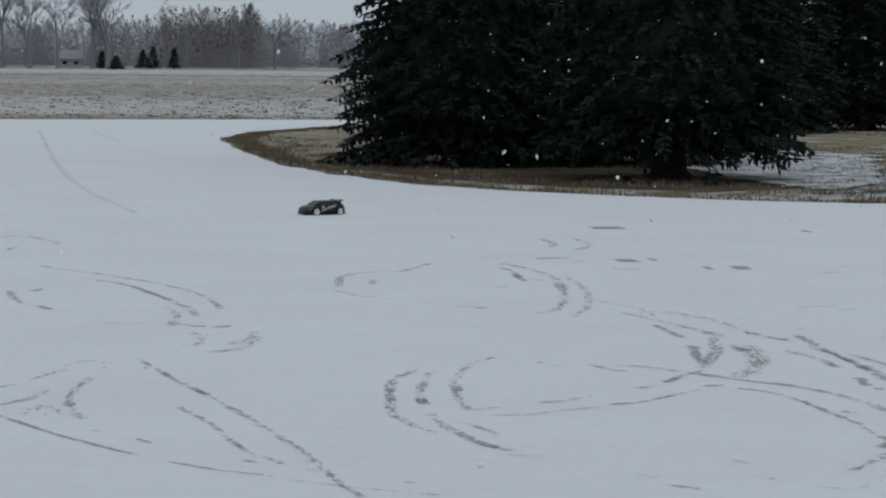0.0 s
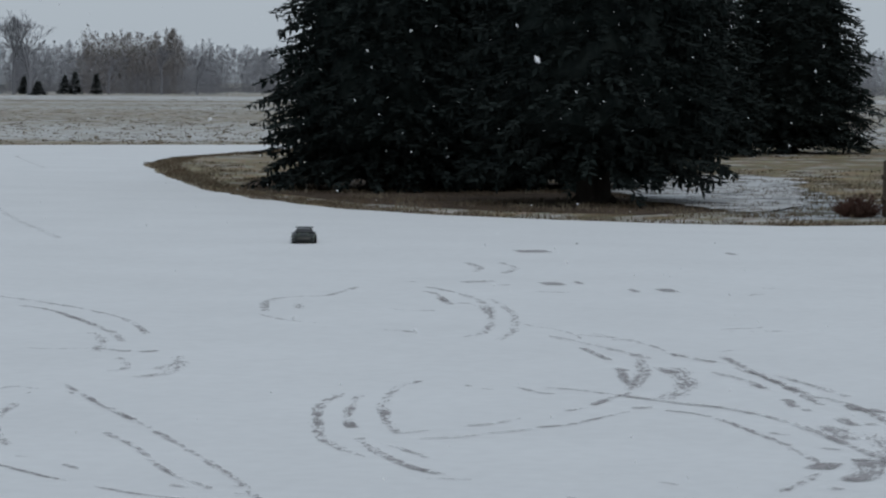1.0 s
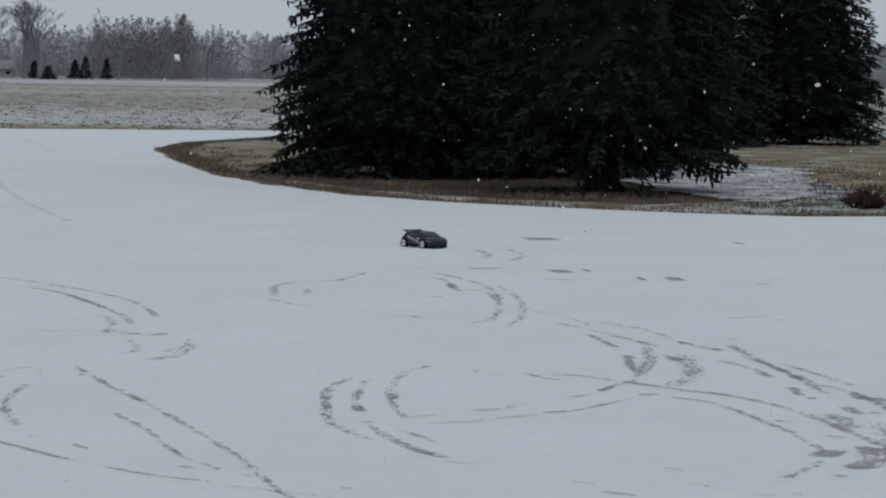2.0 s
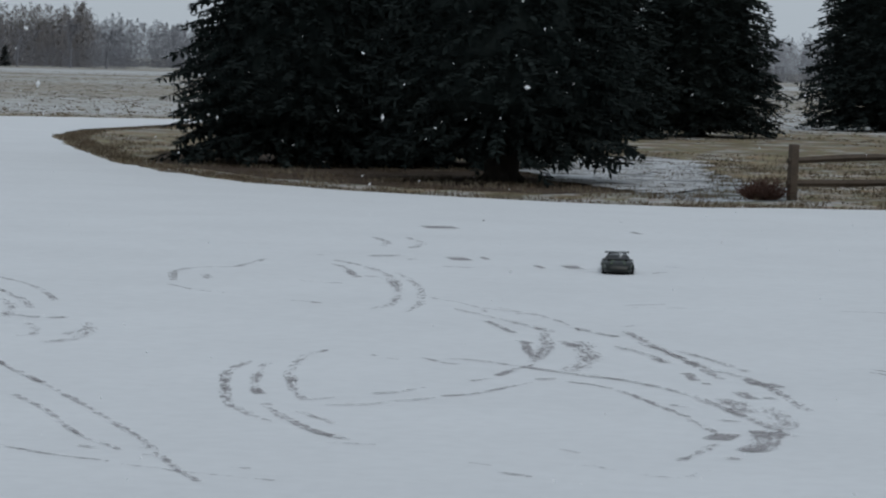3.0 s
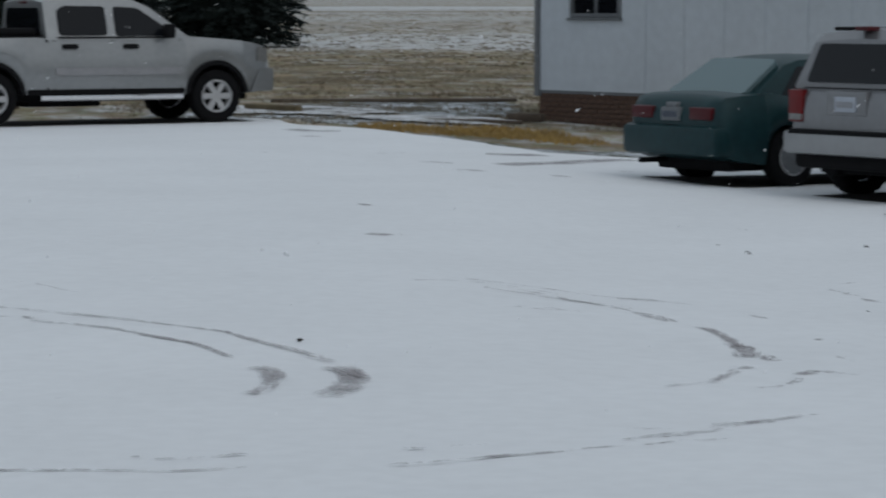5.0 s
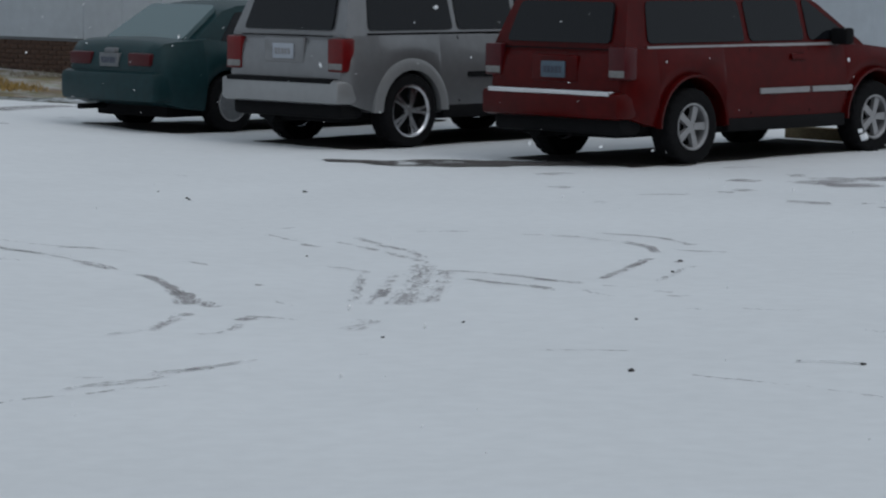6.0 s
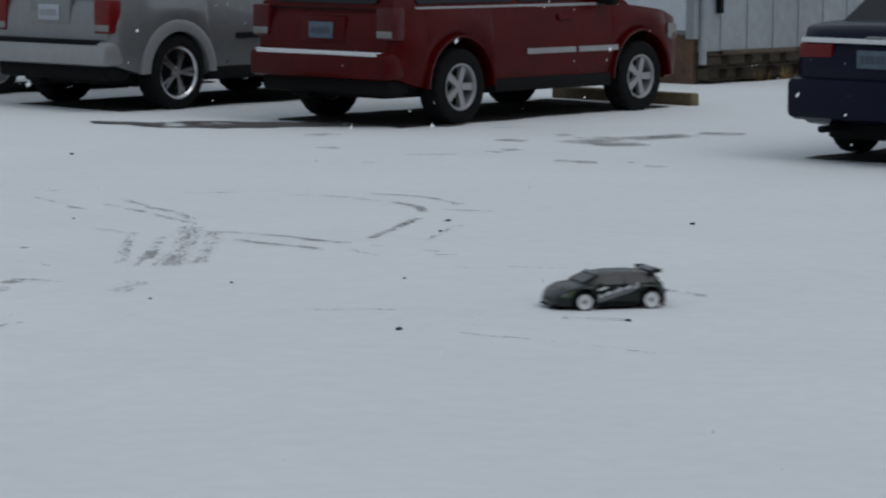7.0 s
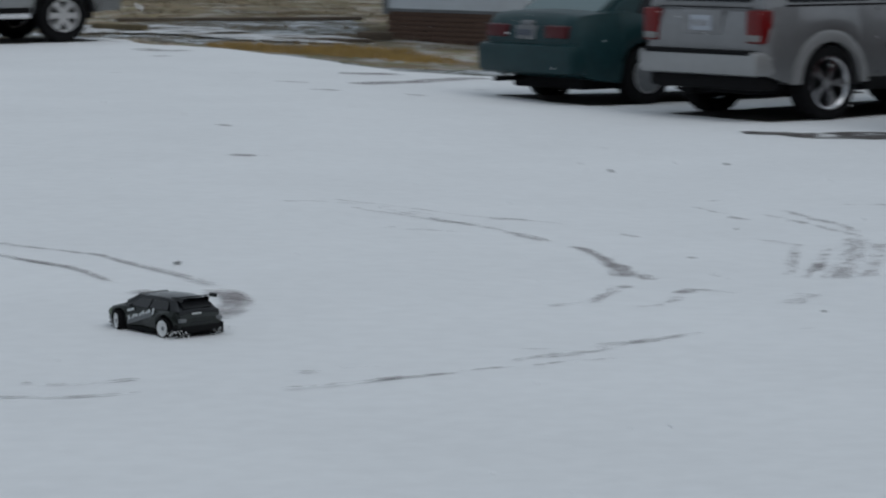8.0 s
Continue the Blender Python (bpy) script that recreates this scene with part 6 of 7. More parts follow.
stroke("wide_arc_marks", 0.05, 0.95, (-8.07, 14.20), (-7.83, 14.03), (-7.57, 13.82), (-7.28, 13.56), (-7.02, 13.35), (-6.66, 13.08), (-6.39, 12.90))
stroke("wide_arc_marks", 0.05, 0.80, (-6.25, 12.83), (-6.00, 12.68), (-5.82, 12.61), (-5.54, 12.53))
stroke("wide_arc_marks", 0.05, 0.55, (-5.45, 12.45), (-5.23, 12.40), (-5.00, 12.33), (-4.59, 12.28))
stroke("wide_arc_marks", 0.05, 0.85, (-5.28, 12.42), (-5.23, 12.42))
stroke("wide_arc_marks", 0.05, 0.60, (-4.93, 12.57), (-4.85, 12.61))
stroke("wide_arc_marks", 0.07, 0.62, (-8.51, 17.11), (-7.97, 16.38), (-7.42, 15.67), (-6.85, 14.93), (-6.21, 14.04), (-5.69, 13.30), (-5.15, 12.42), (-4.91, 12.10))
stroke("wide_arc_marks", 0.06, 0.90, (-7.44, 15.69), (-7.24, 15.46))
stroke("wide_arc_marks", 0.06, 0.85, (-8.00, 16.43), (-7.87, 16.24))
stroke("wide_arc_marks", 0.06, 0.80, (-8.27, 16.68), (-8.18, 16.58))
stroke("wide_arc_marks", 0.05, 0.80, (-8.46, 16.48), (-8.46, 16.55))
stroke("wide_arc_marks", 0.06, 0.62, (-7.12, 14.81), (-6.68, 14.27), (-6.29, 13.68), (-6.00, 13.28), (-5.66, 12.94))
stroke("wide_arc_marks", 0.05, 0.80, (-6.17, 13.49), (-6.00, 13.28))
stroke("wide_arc_marks", 0.05, 0.75, (-5.89, 12.97), (-5.78, 12.93))
stroke("wide_arc_marks", 0.06, 0.80, (-5.59, 13.05), (-5.53, 13.04))
stroke("wide_arc_marks", 0.06, 0.75, (-5.48, 12.80), (-5.40, 12.80))
stroke("wide_arc_marks", 0.09, 0.62, (-8.28, 16.02), (-8.07, 15.37), (-7.88, 14.94), (-7.63, 14.49), (-7.35, 14.08))
stroke("wide_arc_marks", 0.07, 0.75, (-7.75, 14.58), (-7.74, 14.70))
stroke("wide_arc_marks", 0.07, 0.60, (-8.53, 15.15), (-8.52, 15.56), (-8.61, 16.08), (-8.62, 16.33))
stroke("wide_arc_marks", 0.09, 0.58, (-8.09, 14.37), (-8.09, 14.84), (-8.21, 15.30))
stroke("wide_arc_marks", 0.11, 0.50, (-7.75, 14.15), (-7.85, 14.59), (-7.55, 14.24))
stroke("wide_arc_marks", 0.05, 0.70, (-7.10, 13.69), (-6.98, 13.69))
stroke("wide_arc_marks", 0.05, 0.85, (-6.73, 13.48), (-6.68, 13.45))
stroke("wide_arc_marks", 0.05, 0.60, (-6.66, 13.44), (-6.58, 13.35))
stroke("wide_arc_marks", 0.07, 0.55, (-8.73, 16.47), (-8.76, 16.84), (-8.52, 16.76))
stroke("faint_loop_marks", 0.09, 0.72, (-11.85, 23.08), (-11.44, 22.77), (-10.94, 22.18), (-10.36, 21.43))
stroke("faint_loop_marks", 0.09, 0.85, (-11.11, 22.37), (-10.39, 21.48))
stroke("faint_loop_marks", 0.11, 0.60, (-10.36, 21.43), (-9.93, 20.85), (-9.49, 20.10))
stroke("faint_loop_marks", 0.09, 0.60, (-12.27, 23.79), (-11.70, 23.38), (-11.11, 22.87), (-10.57, 22.30), (-10.06, 21.58), (-9.62, 20.83))
stroke("faint_loop_marks", 0.11, 0.98, (-9.20, 19.40), (-9.11, 19.44))
stroke("faint_loop_marks", 0.11, 0.95, (-9.01, 19.39), (-8.94, 19.53))
stroke("faint_loop_marks", 0.09, 0.70, (-9.45, 19.54), (-9.22, 19.44))
stroke("faint_loop_marks", 0.07, 0.55, (-9.92, 19.36), (-9.69, 19.37), (-9.45, 19.54))
stroke("faint_loop_marks", 0.12, 0.58, (-9.31, 19.24), (-9.67, 20.12), (-10.07, 20.78))
stroke("faint_loop_marks", 0.12, 0.55, (-8.95, 18.92), (-8.70, 18.48), (-8.56, 18.10), (-8.63, 18.02))
stroke("faint_loop_marks", 0.15, 0.58, (-8.62, 19.18), (-8.35, 18.60), (-8.20, 18.05), (-8.25, 17.65))
stroke("faint_loop_marks", 0.12, 0.60, (-8.35, 18.20), (-8.43, 18.70))
stroke("faint_loop_marks", 0.12, 0.70, (-15.66, 28.15), (-15.65, 28.51), (-15.57, 28.56))
stroke("faint_loop_marks", 0.12, 0.65, (-15.57, 28.56), (-14.77, 27.73), (-14.50, 27.33))
stroke("faint_loop_marks", 0.11, 0.60, (-14.54, 26.27), (-14.70, 26.80))
stroke("faint_loop_marks", 0.11, 0.60, (-11.99, 21.72), (-11.60, 21.06), (-11.27, 20.61))
stroke("faint_loop_marks", 0.09, 0.90, (-11.25, 20.62), (-11.17, 20.59))
stroke("faint_loop_marks", 0.09, 0.85, (-11.79, 21.76), (-11.87, 22.06))
stroke("faint_loop_marks", 0.09, 0.70, (-11.14, 20.55), (-10.79, 20.20))
stroke("faint_loop_marks", 0.11, 0.48, (-13.28, 24.51), (-12.60, 24.02), (-11.76, 23.50))
stroke("faint_loop_marks", 0.11, 0.72, (-9.65, 23.38), (-9.92, 23.98), (-10.09, 24.50), (-10.11, 24.89), (-10.03, 25.17))
stroke("faint_loop_marks", 0.11, 0.55, (-10.03, 25.17), (-9.84, 25.35), (-9.99, 26.57))
stroke("faint_loop_marks", 0.12, 0.70, (-9.70, 24.24), (-9.46, 23.69))
stroke("faint_loop_marks", 0.09, 0.50, (-9.54, 22.95), (-9.10, 22.50), (-8.78, 22.34))
stroke("far_slide_marks", 0.11, 0.80, (-9.81, 27.48), (-9.71, 27.54))
stroke("far_slide_marks", 0.11, 0.62, (-9.30, 26.30), (-9.01, 26.02), (-8.53, 24.98))
stroke("far_slide_marks", 0.11, 0.82, (-8.75, 25.42), (-8.41, 24.73))
stroke("far_slide_marks", 0.12, 0.58, (-9.39, 26.87), (-8.81, 26.12), (-8.21, 25.06), (-7.68, 23.66), (-7.24, 22.16), (-7.21, 21.54))
stroke("far_slide_marks", 0.11, 0.52, (-8.32, 25.55), (-7.64, 24.10), (-7.04, 22.25), (-6.89, 21.36))
stroke("far_slide_marks", 0.11, 0.55, (-8.47, 24.93), (-8.15, 24.71), (-7.64, 23.55))
stroke("far_slide_marks", 0.11, 0.62, (-8.75, 24.05), (-8.55, 23.93), (-8.30, 23.98))
stroke("far_slide_marks", 0.09, 0.85, (-8.46, 23.90), (-8.30, 23.98))
stroke("far_slide_marks", 0.11, 0.55, (-8.02, 21.90), (-7.89, 21.91))
stroke("far_slide_marks", 0.09, 0.80, (-7.85, 21.86), (-7.74, 21.80))
stroke("far_slide_marks", 0.61, 1.20, (-10.42, 33.13), (-10.07, 33.33))
stroke("far_slide_marks", 0.56, 1.20, (-8.45, 27.71), (-8.27, 27.81))
stroke("far_slide_marks", 0.51, 1.15, (-8.17, 27.95), (-8.11, 27.98))
stroke("far_slide_marks", 0.51, 1.15, (-7.38, 27.10), (-7.32, 27.13))
stroke("far_slide_marks", 0.56, 1.20, (-7.12, 27.23), (-6.98, 27.30))
stroke("far_slide_marks", 0.45, 0.95, (-9.20, 27.80), (-9.07, 27.68))
stroke("far_slide_marks", 0.15, 0.70, (-8.79, 27.36), (-8.74, 27.48))
stroke("far_slide_marks", 0.12, 0.55, (-8.18, 26.61), (-7.81, 26.63))
stroke("far_slide_marks", 0.15, 0.55, (-10.24, 30.73), (-9.86, 30.02), (-9.66, 29.26))
stroke("far_slide_marks", 0.15, 0.55, (-9.90, 30.91), (-9.46, 30.01), (-9.29, 29.14))
stroke("far_slide_marks", 0.56, 0.95, (-7.95, 33.66), (-7.88, 33.70))
stroke("far_slide_marks", 0.15, 0.55, (-6.16, 26.87), (-6.08, 27.16))
stroke("far_slide_marks", 0.18, 0.60, (-6.20, 27.86), (-6.14, 27.98))
stroke("far_slide_marks", 0.09, 0.50, (-5.53, 22.98), (-5.23, 23.30))
stroke("far_slide_marks", 0.19, 0.42, (-38.18, 70.96), (-25.91, 48.81), (-20.45, 39.41), (-16.64, 33.47))
stroke("far_slide_marks", 0.19, 0.40, (-37.04, 71.96), (-31.42, 62.50))
stroke("far_slide_marks", 0.12, 0.85, (-19.10, 36.24), (-19.04, 36.27))
stroke("donut_marks", 0.10, 0.66, (-6.62, 17.26), (-6.53, 16.68), (-6.34, 16.09), (-6.13, 15.56), (-5.88, 14.99), (-5.64, 14.64), (-5.39, 14.33))
stroke("donut_marks", 0.09, 0.75, (-6.41, 16.29), (-6.13, 15.56))
stroke("donut_marks", 0.09, 0.66, (-6.48, 17.21), (-6.33, 16.64), (-6.09, 15.95), (-5.94, 15.61))
stroke("donut_marks", 0.09, 0.92, (-6.01, 15.74), (-5.90, 15.54))
stroke("donut_marks", 0.10, 0.88, (-5.72, 15.06), (-5.66, 15.09))
stroke("donut_marks", 0.09, 0.74, (-5.64, 14.96), (-5.36, 14.50), (-5.04, 14.06), (-4.79, 13.82))
stroke("donut_marks", 0.09, 0.85, (-4.98, 13.99), (-4.79, 13.84))
stroke("donut_marks", 0.09, 0.58, (-6.42, 18.17), (-6.41, 17.74), (-6.21, 16.90), (-6.00, 16.31), (-5.75, 15.73), (-5.59, 15.41))
stroke("donut_marks", 0.09, 0.80, (-6.41, 18.02), (-6.42, 18.17))
stroke("donut_marks", 0.07, 0.86, (-5.60, 15.38), (-5.53, 15.38))
stroke("donut_marks", 0.06, 0.60, (-5.54, 15.41), (-5.45, 15.56))
stroke("donut_marks", 0.09, 0.70, (-6.08, 16.54), (-5.94, 16.21))
stroke("donut_marks", 0.07, 0.55, (-5.54, 14.87), (-5.35, 14.76), (-5.19, 14.57), (-5.06, 14.42))
stroke("donut_marks", 0.06, 0.85, (-5.32, 15.86), (-5.21, 16.00))
stroke("donut_marks", 0.06, 0.60, (-5.21, 16.00), (-5.13, 16.32))
stroke("donut_marks", 0.06, 0.75, (-5.37, 15.17), (-5.19, 15.33), (-5.07, 15.59), (-4.91, 15.81))
stroke("donut_marks", 0.07, 0.92, (-4.92, 15.95), (-4.80, 16.13))
stroke("donut_marks", 0.06, 0.70, (-4.80, 16.13), (-4.73, 16.47), (-4.65, 16.93))
stroke("donut_marks", 0.07, 0.92, (-5.01, 16.83), (-4.94, 17.03))
stroke("donut_marks", 0.09, 0.95, (-4.95, 17.20), (-4.95, 17.55))
stroke("donut_marks", 0.07, 0.60, (-4.96, 17.54), (-4.92, 18.00))
stroke("donut_marks", 0.07, 0.60, (-5.72, 18.06), (-5.52, 17.84))
stroke("donut_marks", 0.07, 0.78, (-5.50, 17.78), (-5.36, 17.73))
stroke("donut_marks", 0.07, 0.70, (-5.54, 18.06), (-5.33, 18.04), (-5.05, 17.87), (-4.70, 17.66))
stroke("donut_marks", 0.05, 0.85, (-6.05, 18.02), (-6.00, 17.97))
stroke("donut_marks", 0.05, 0.60, (-5.89, 17.86), (-5.80, 17.83))
stroke("donut_marks", 0.07, 0.85, (-6.09, 20.94), (-5.65, 20.11))
stroke("donut_marks", 0.11, 0.98, (-5.43, 19.52), (-5.32, 19.35))
stroke("donut_marks", 0.09, 0.85, (-5.36, 19.34), (-5.16, 18.75), (-5.00, 18.35), (-4.98, 18.13))
stroke("donut_marks", 0.15, 0.60, (-5.44, 20.20), (-5.17, 19.25), (-4.97, 18.21))
stroke("donut_marks", 0.09, 0.60, (-6.63, 21.87), (-6.08, 21.20), (-5.67, 20.68))
stroke("donut_marks", 0.11, 0.72, (-5.67, 20.68), (-5.41, 20.31))
stroke("donut_marks", 0.12, 0.90, (-5.17, 19.69), (-4.99, 19.33))
stroke("donut_marks", 0.21, 0.62, (-4.99, 19.33), (-4.75, 18.78), (-4.63, 18.21), (-4.62, 17.70))
stroke("donut_marks", 0.18, 0.60, (-5.06, 19.74), (-4.75, 18.90))
stroke("donut_marks", 0.09, 0.60, (-6.46, 22.07), (-6.14, 21.93), (-5.80, 21.66))
stroke("donut_marks", 0.09, 0.90, (-6.14, 21.93), (-6.10, 21.96))
stroke("donut_marks", 0.07, 0.50, (-7.12, 22.83), (-6.70, 22.42), (-6.32, 21.74))
stroke("donut_marks", 0.06, 0.95, (-3.76, 13.02), (-3.68, 12.98), (-3.56, 12.93))
stroke("donut_marks", 0.05, 0.55, (-3.97, 13.26), (-3.84, 13.21))
stroke("donut_marks", 0.05, 0.60, (-3.69, 13.95), (-3.56, 13.86))
stroke("donut_marks", 0.07, 0.50, (-3.42, 13.43), (-3.10, 13.23), (-2.89, 13.24), (-2.85, 13.58))
stroke("donut_marks", 0.05, 0.50, (-4.06, 14.13), (-3.89, 14.14))
stroke("donut_marks", 0.06, 0.50, (-4.86, 13.64), (-4.58, 13.68))
stroke("donut_marks", 0.07, 0.78, (-4.88, 17.75), (-4.57, 17.55), (-4.20, 17.36), (-3.88, 17.05), (-3.60, 16.69))
stroke("donut_marks", 0.09, 0.72, (-3.60, 16.69), (-3.30, 16.16), (-2.96, 15.53), (-2.68, 15.01))
stroke("donut_marks", 0.07, 0.90, (-4.50, 17.48), (-4.16, 17.34))
stroke("donut_marks", 0.09, 0.95, (-4.67, 17.10), (-4.56, 17.18))
stroke("donut_marks", 0.07, 0.86, (-4.45, 17.09), (-4.24, 16.98))
stroke("donut_marks", 0.07, 0.76, (-4.24, 16.98), (-3.95, 16.59), (-3.68, 16.13), (-3.39, 15.63))
stroke("donut_marks", 0.07, 0.88, (-3.61, 16.18), (-3.50, 16.11))
stroke("donut_marks", 0.07, 0.80, (-3.38, 15.55), (-3.14, 15.08), (-3.07, 14.89))
stroke("donut_marks", 0.19, 1.00, (-3.04, 14.71), (-3.04, 14.99))
stroke("donut_marks", 0.09, 0.60, (-3.01, 14.63), (-3.02, 14.19), (-3.05, 13.81))
stroke("donut_marks", 0.09, 0.95, (-3.20, 15.59), (-3.09, 15.53))
stroke("donut_marks", 0.18, 0.95, (-2.95, 15.13), (-2.84, 15.17))
stroke("donut_marks", 0.22, 0.72, (-2.84, 15.17), (-2.77, 14.67), (-2.79, 14.34))
stroke("donut_marks", 0.11, 0.95, (-2.81, 14.31), (-2.78, 14.39))
stroke("donut_marks", 0.12, 0.70, (-2.83, 13.98), (-2.80, 14.04))
stroke("donut_marks", 0.09, 0.72, (-5.34, 20.71), (-5.07, 20.39), (-4.90, 20.22))
stroke("donut_marks", 0.09, 0.85, (-5.08, 20.38), (-4.91, 20.22))
stroke("donut_marks", 0.09, 0.70, (-4.74, 19.49), (-4.46, 19.10), (-4.18, 18.62))
stroke("donut_marks", 0.09, 0.92, (-4.29, 18.73), (-4.16, 18.55))
stroke("donut_marks", 0.09, 0.72, (-4.93, 20.63), (-4.51, 19.67), (-4.09, 18.81), (-3.77, 18.19))
stroke("donut_marks", 0.09, 0.75, (-4.67, 19.87), (-4.28, 19.18), (-3.92, 18.39), (-3.65, 17.78))
stroke("donut_marks", 0.11, 0.98, (-3.92, 17.95), (-3.86, 17.90))
stroke("donut_marks", 0.10, 0.90, (-3.86, 17.87), (-3.75, 17.53))
stroke("donut_marks", 0.11, 0.95, (-3.68, 17.39), (-3.63, 17.41))
stroke("donut_marks", 0.10, 0.95, (-3.69, 17.79), (-3.61, 17.73))
stroke("donut_marks", 0.10, 0.75, (-3.77, 18.19), (-3.49, 17.84), (-3.15, 17.12), (-2.83, 16.26))
stroke("donut_marks", 0.11, 0.90, (-3.40, 17.08), (-3.23, 16.71))
stroke("donut_marks", 0.11, 0.85, (-3.48, 17.77), (-3.35, 17.49))
stroke("donut_marks", 0.12, 0.90, (-3.18, 16.77), (-3.12, 16.82))
stroke("donut_marks", 0.11, 0.85, (-3.32, 17.60), (-3.20, 17.42))
stroke("donut_marks", 0.21, 0.60, (-3.40, 16.62), (-3.30, 16.45), (-3.14, 16.00))
stroke("donut_marks", 0.19, 0.55, (-3.05, 16.31), (-2.83, 15.58), (-2.79, 15.09))
stroke("donut_marks", 0.09, 0.60, (-4.29, 19.42), (-3.91, 18.85), (-3.56, 18.23))
stroke("donut_marks", 0.09, 0.55, (-5.06, 20.97), (-4.97, 21.16))
stroke("donut_marks", 0.07, 0.45, (-5.44, 22.80), (-4.68, 23.12))
stroke("donut_marks", 0.09, 0.50, (-6.36, 22.19), (-6.08, 21.86))
stroke("donut_marks", 0.09, 0.88, (-6.09, 21.74), (-5.99, 21.78))
stroke("donut_marks", 0.07, 0.60, (-5.99, 21.78), (-5.68, 21.38), (-5.25, 20.55))
stroke("turn_marks", 0.05, 0.80, (-2.87, 18.85), (-2.54, 18.60), (-2.18, 18.36))
stroke("turn_marks", 0.05, 0.95, (-2.70, 18.71), (-2.53, 18.60))
stroke("turn_marks", 0.05, 0.60, (-2.84, 18.63), (-2.51, 18.36), (-2.08, 18.06))
stroke("turn_marks", 0.05, 0.62, (-2.18, 18.36), (-1.77, 17.83), (-1.38, 17.42), (-1.10, 17.24))
stroke("turn_marks", 0.06, 0.95, (-1.80, 17.80), (-1.76, 17.80))
stroke("turn_marks", 0.06, 0.95, (-1.54, 17.58), (-1.49, 17.54))
stroke("turn_marks", 0.05, 0.88, (-1.39, 17.42), (-1.20, 17.33))
stroke("turn_marks", 0.07, 0.92, (-1.01, 17.24), (-0.95, 17.06))
stroke("turn_marks", 0.05, 0.80, (-0.96, 17.00), (-0.67, 16.80))
stroke("turn_marks", 0.06, 0.92, (-0.69, 16.80), (-0.46, 16.57), (-0.26, 16.22), (-0.00, 15.82))
stroke("turn_marks", 0.06, 0.97, (-0.26, 16.22), (-0.00, 15.82), (0.20, 15.20))
stroke("turn_marks", 0.15, 0.98, (0.33, 14.77), (0.40, 14.63), (0.41, 14.33))
stroke("turn_marks", 0.15, 0.80, (0.41, 14.33), (0.37, 14.00), (0.29, 13.72))
stroke("turn_marks", 0.05, 0.60, (-2.32, 18.57), (-1.80, 18.20), (-1.41, 17.77))
stroke("turn_marks", 0.06, 0.72, (-1.27, 17.81), (-0.91, 17.52), (-0.69, 17.31))
stroke("turn_marks", 0.06, 0.94, (-0.76, 17.37), (-0.59, 17.22), (-0.34, 16.98))
stroke("turn_marks", 0.06, 0.88, (-0.34, 16.98), (-0.06, 16.66), (0.16, 16.41))
stroke("turn_marks", 0.07, 0.90, (0.16, 16.41), (0.37, 15.88), (0.56, 15.48), (0.64, 15.24))
stroke("turn_marks", 0.18, 0.95, (0.69, 14.69), (0.78, 14.70), (0.81, 14.37))
stroke("turn_marks", 0.21, 0.85, (0.79, 14.65), (0.81, 14.35), (0.74, 13.97), (0.64, 13.69))
stroke("turn_marks", 0.11, 0.70, (0.64, 15.24), (0.72, 15.01))
stroke("turn_marks", 0.05, 0.72, (-2.04, 19.99), (-1.77, 19.40), (-1.52, 19.06), (-1.26, 18.84))
stroke("turn_marks", 0.07, 0.97, (-2.12, 20.15), (-2.08, 20.07))
stroke("turn_marks", 0.12, 0.50, (-2.21, 20.45), (-2.31, 21.07), (-2.37, 21.82), (-2.25, 22.02))
stroke("turn_marks", 0.11, 0.85, (-2.46, 22.95), (-2.39, 22.90))
stroke("turn_marks", 0.07, 0.65, (-3.10, 23.32), (-2.83, 23.00), (-2.66, 22.52))
stroke("turn_marks", 0.07, 0.90, (-3.11, 23.32), (-3.05, 23.27))
stroke("turn_marks", 0.11, 0.70, (-2.70, 22.68), (-2.63, 22.27))
stroke("turn_marks", 0.09, 0.50, (-2.62, 21.11), (-2.50, 20.97))
stroke("turn_marks", 0.07, 0.50, (-3.81, 23.42), (-3.45, 23.48), (-3.10, 23.32))
stroke("turn_marks", 0.05, 0.48, (-1.55, 19.52), (-1.16, 19.33), (-0.74, 18.56))
stroke("turn_marks", 0.07, 0.45, (-2.84, 20.74), (-2.55, 20.70), (-2.28, 20.53))
stroke("turn_marks", 0.05, 0.62, (-1.99, 12.45), (-1.84, 12.26))
stroke("turn_marks", 0.05, 0.70, (-1.90, 12.06), (-1.62, 11.89))
stroke("turn_marks", 0.05, 0.72, (-1.48, 11.84), (-1.39, 11.78))
stroke("turn_marks", 0.05, 0.80, (-1.66, 12.20), (-1.59, 12.20))
stroke("turn_marks", 0.05, 0.95, (-1.35, 12.16), (-1.31, 12.18))
stroke("turn_marks", 0.05, 0.75, (-1.31, 12.18), (-1.22, 12.19))
stroke("turn_marks", 0.05, 0.95, (-1.36, 11.78), (-1.34, 11.77))
stroke("turn_marks", 0.05, 0.85, (-1.15, 11.67), (-1.00, 11.61))
stroke("turn_marks", 0.05, 0.90, (-0.82, 11.57), (-0.70, 11.56))
stroke("turn_marks", 0.05, 0.90, (-0.63, 11.53), (-0.49, 11.55))
stroke("turn_marks", 0.05, 0.72, (-1.00, 11.61), (-0.82, 11.57), (-0.45, 11.55), (-0.22, 11.51), (-0.03, 11.49), (0.24, 11.57))
stroke("turn_marks", 0.05, 0.72, (-1.03, 12.01), (-0.86, 11.96))
stroke("turn_marks", 0.05, 0.85, (-0.23, 11.87), (-0.20, 11.86))
stroke("turn_marks", 0.05, 0.75, (-0.13, 11.81), (0.01, 11.81), (0.24, 11.92))
stroke("turn_marks", 0.05, 0.50, (-1.54, 13.97), (-1.48, 13.97))
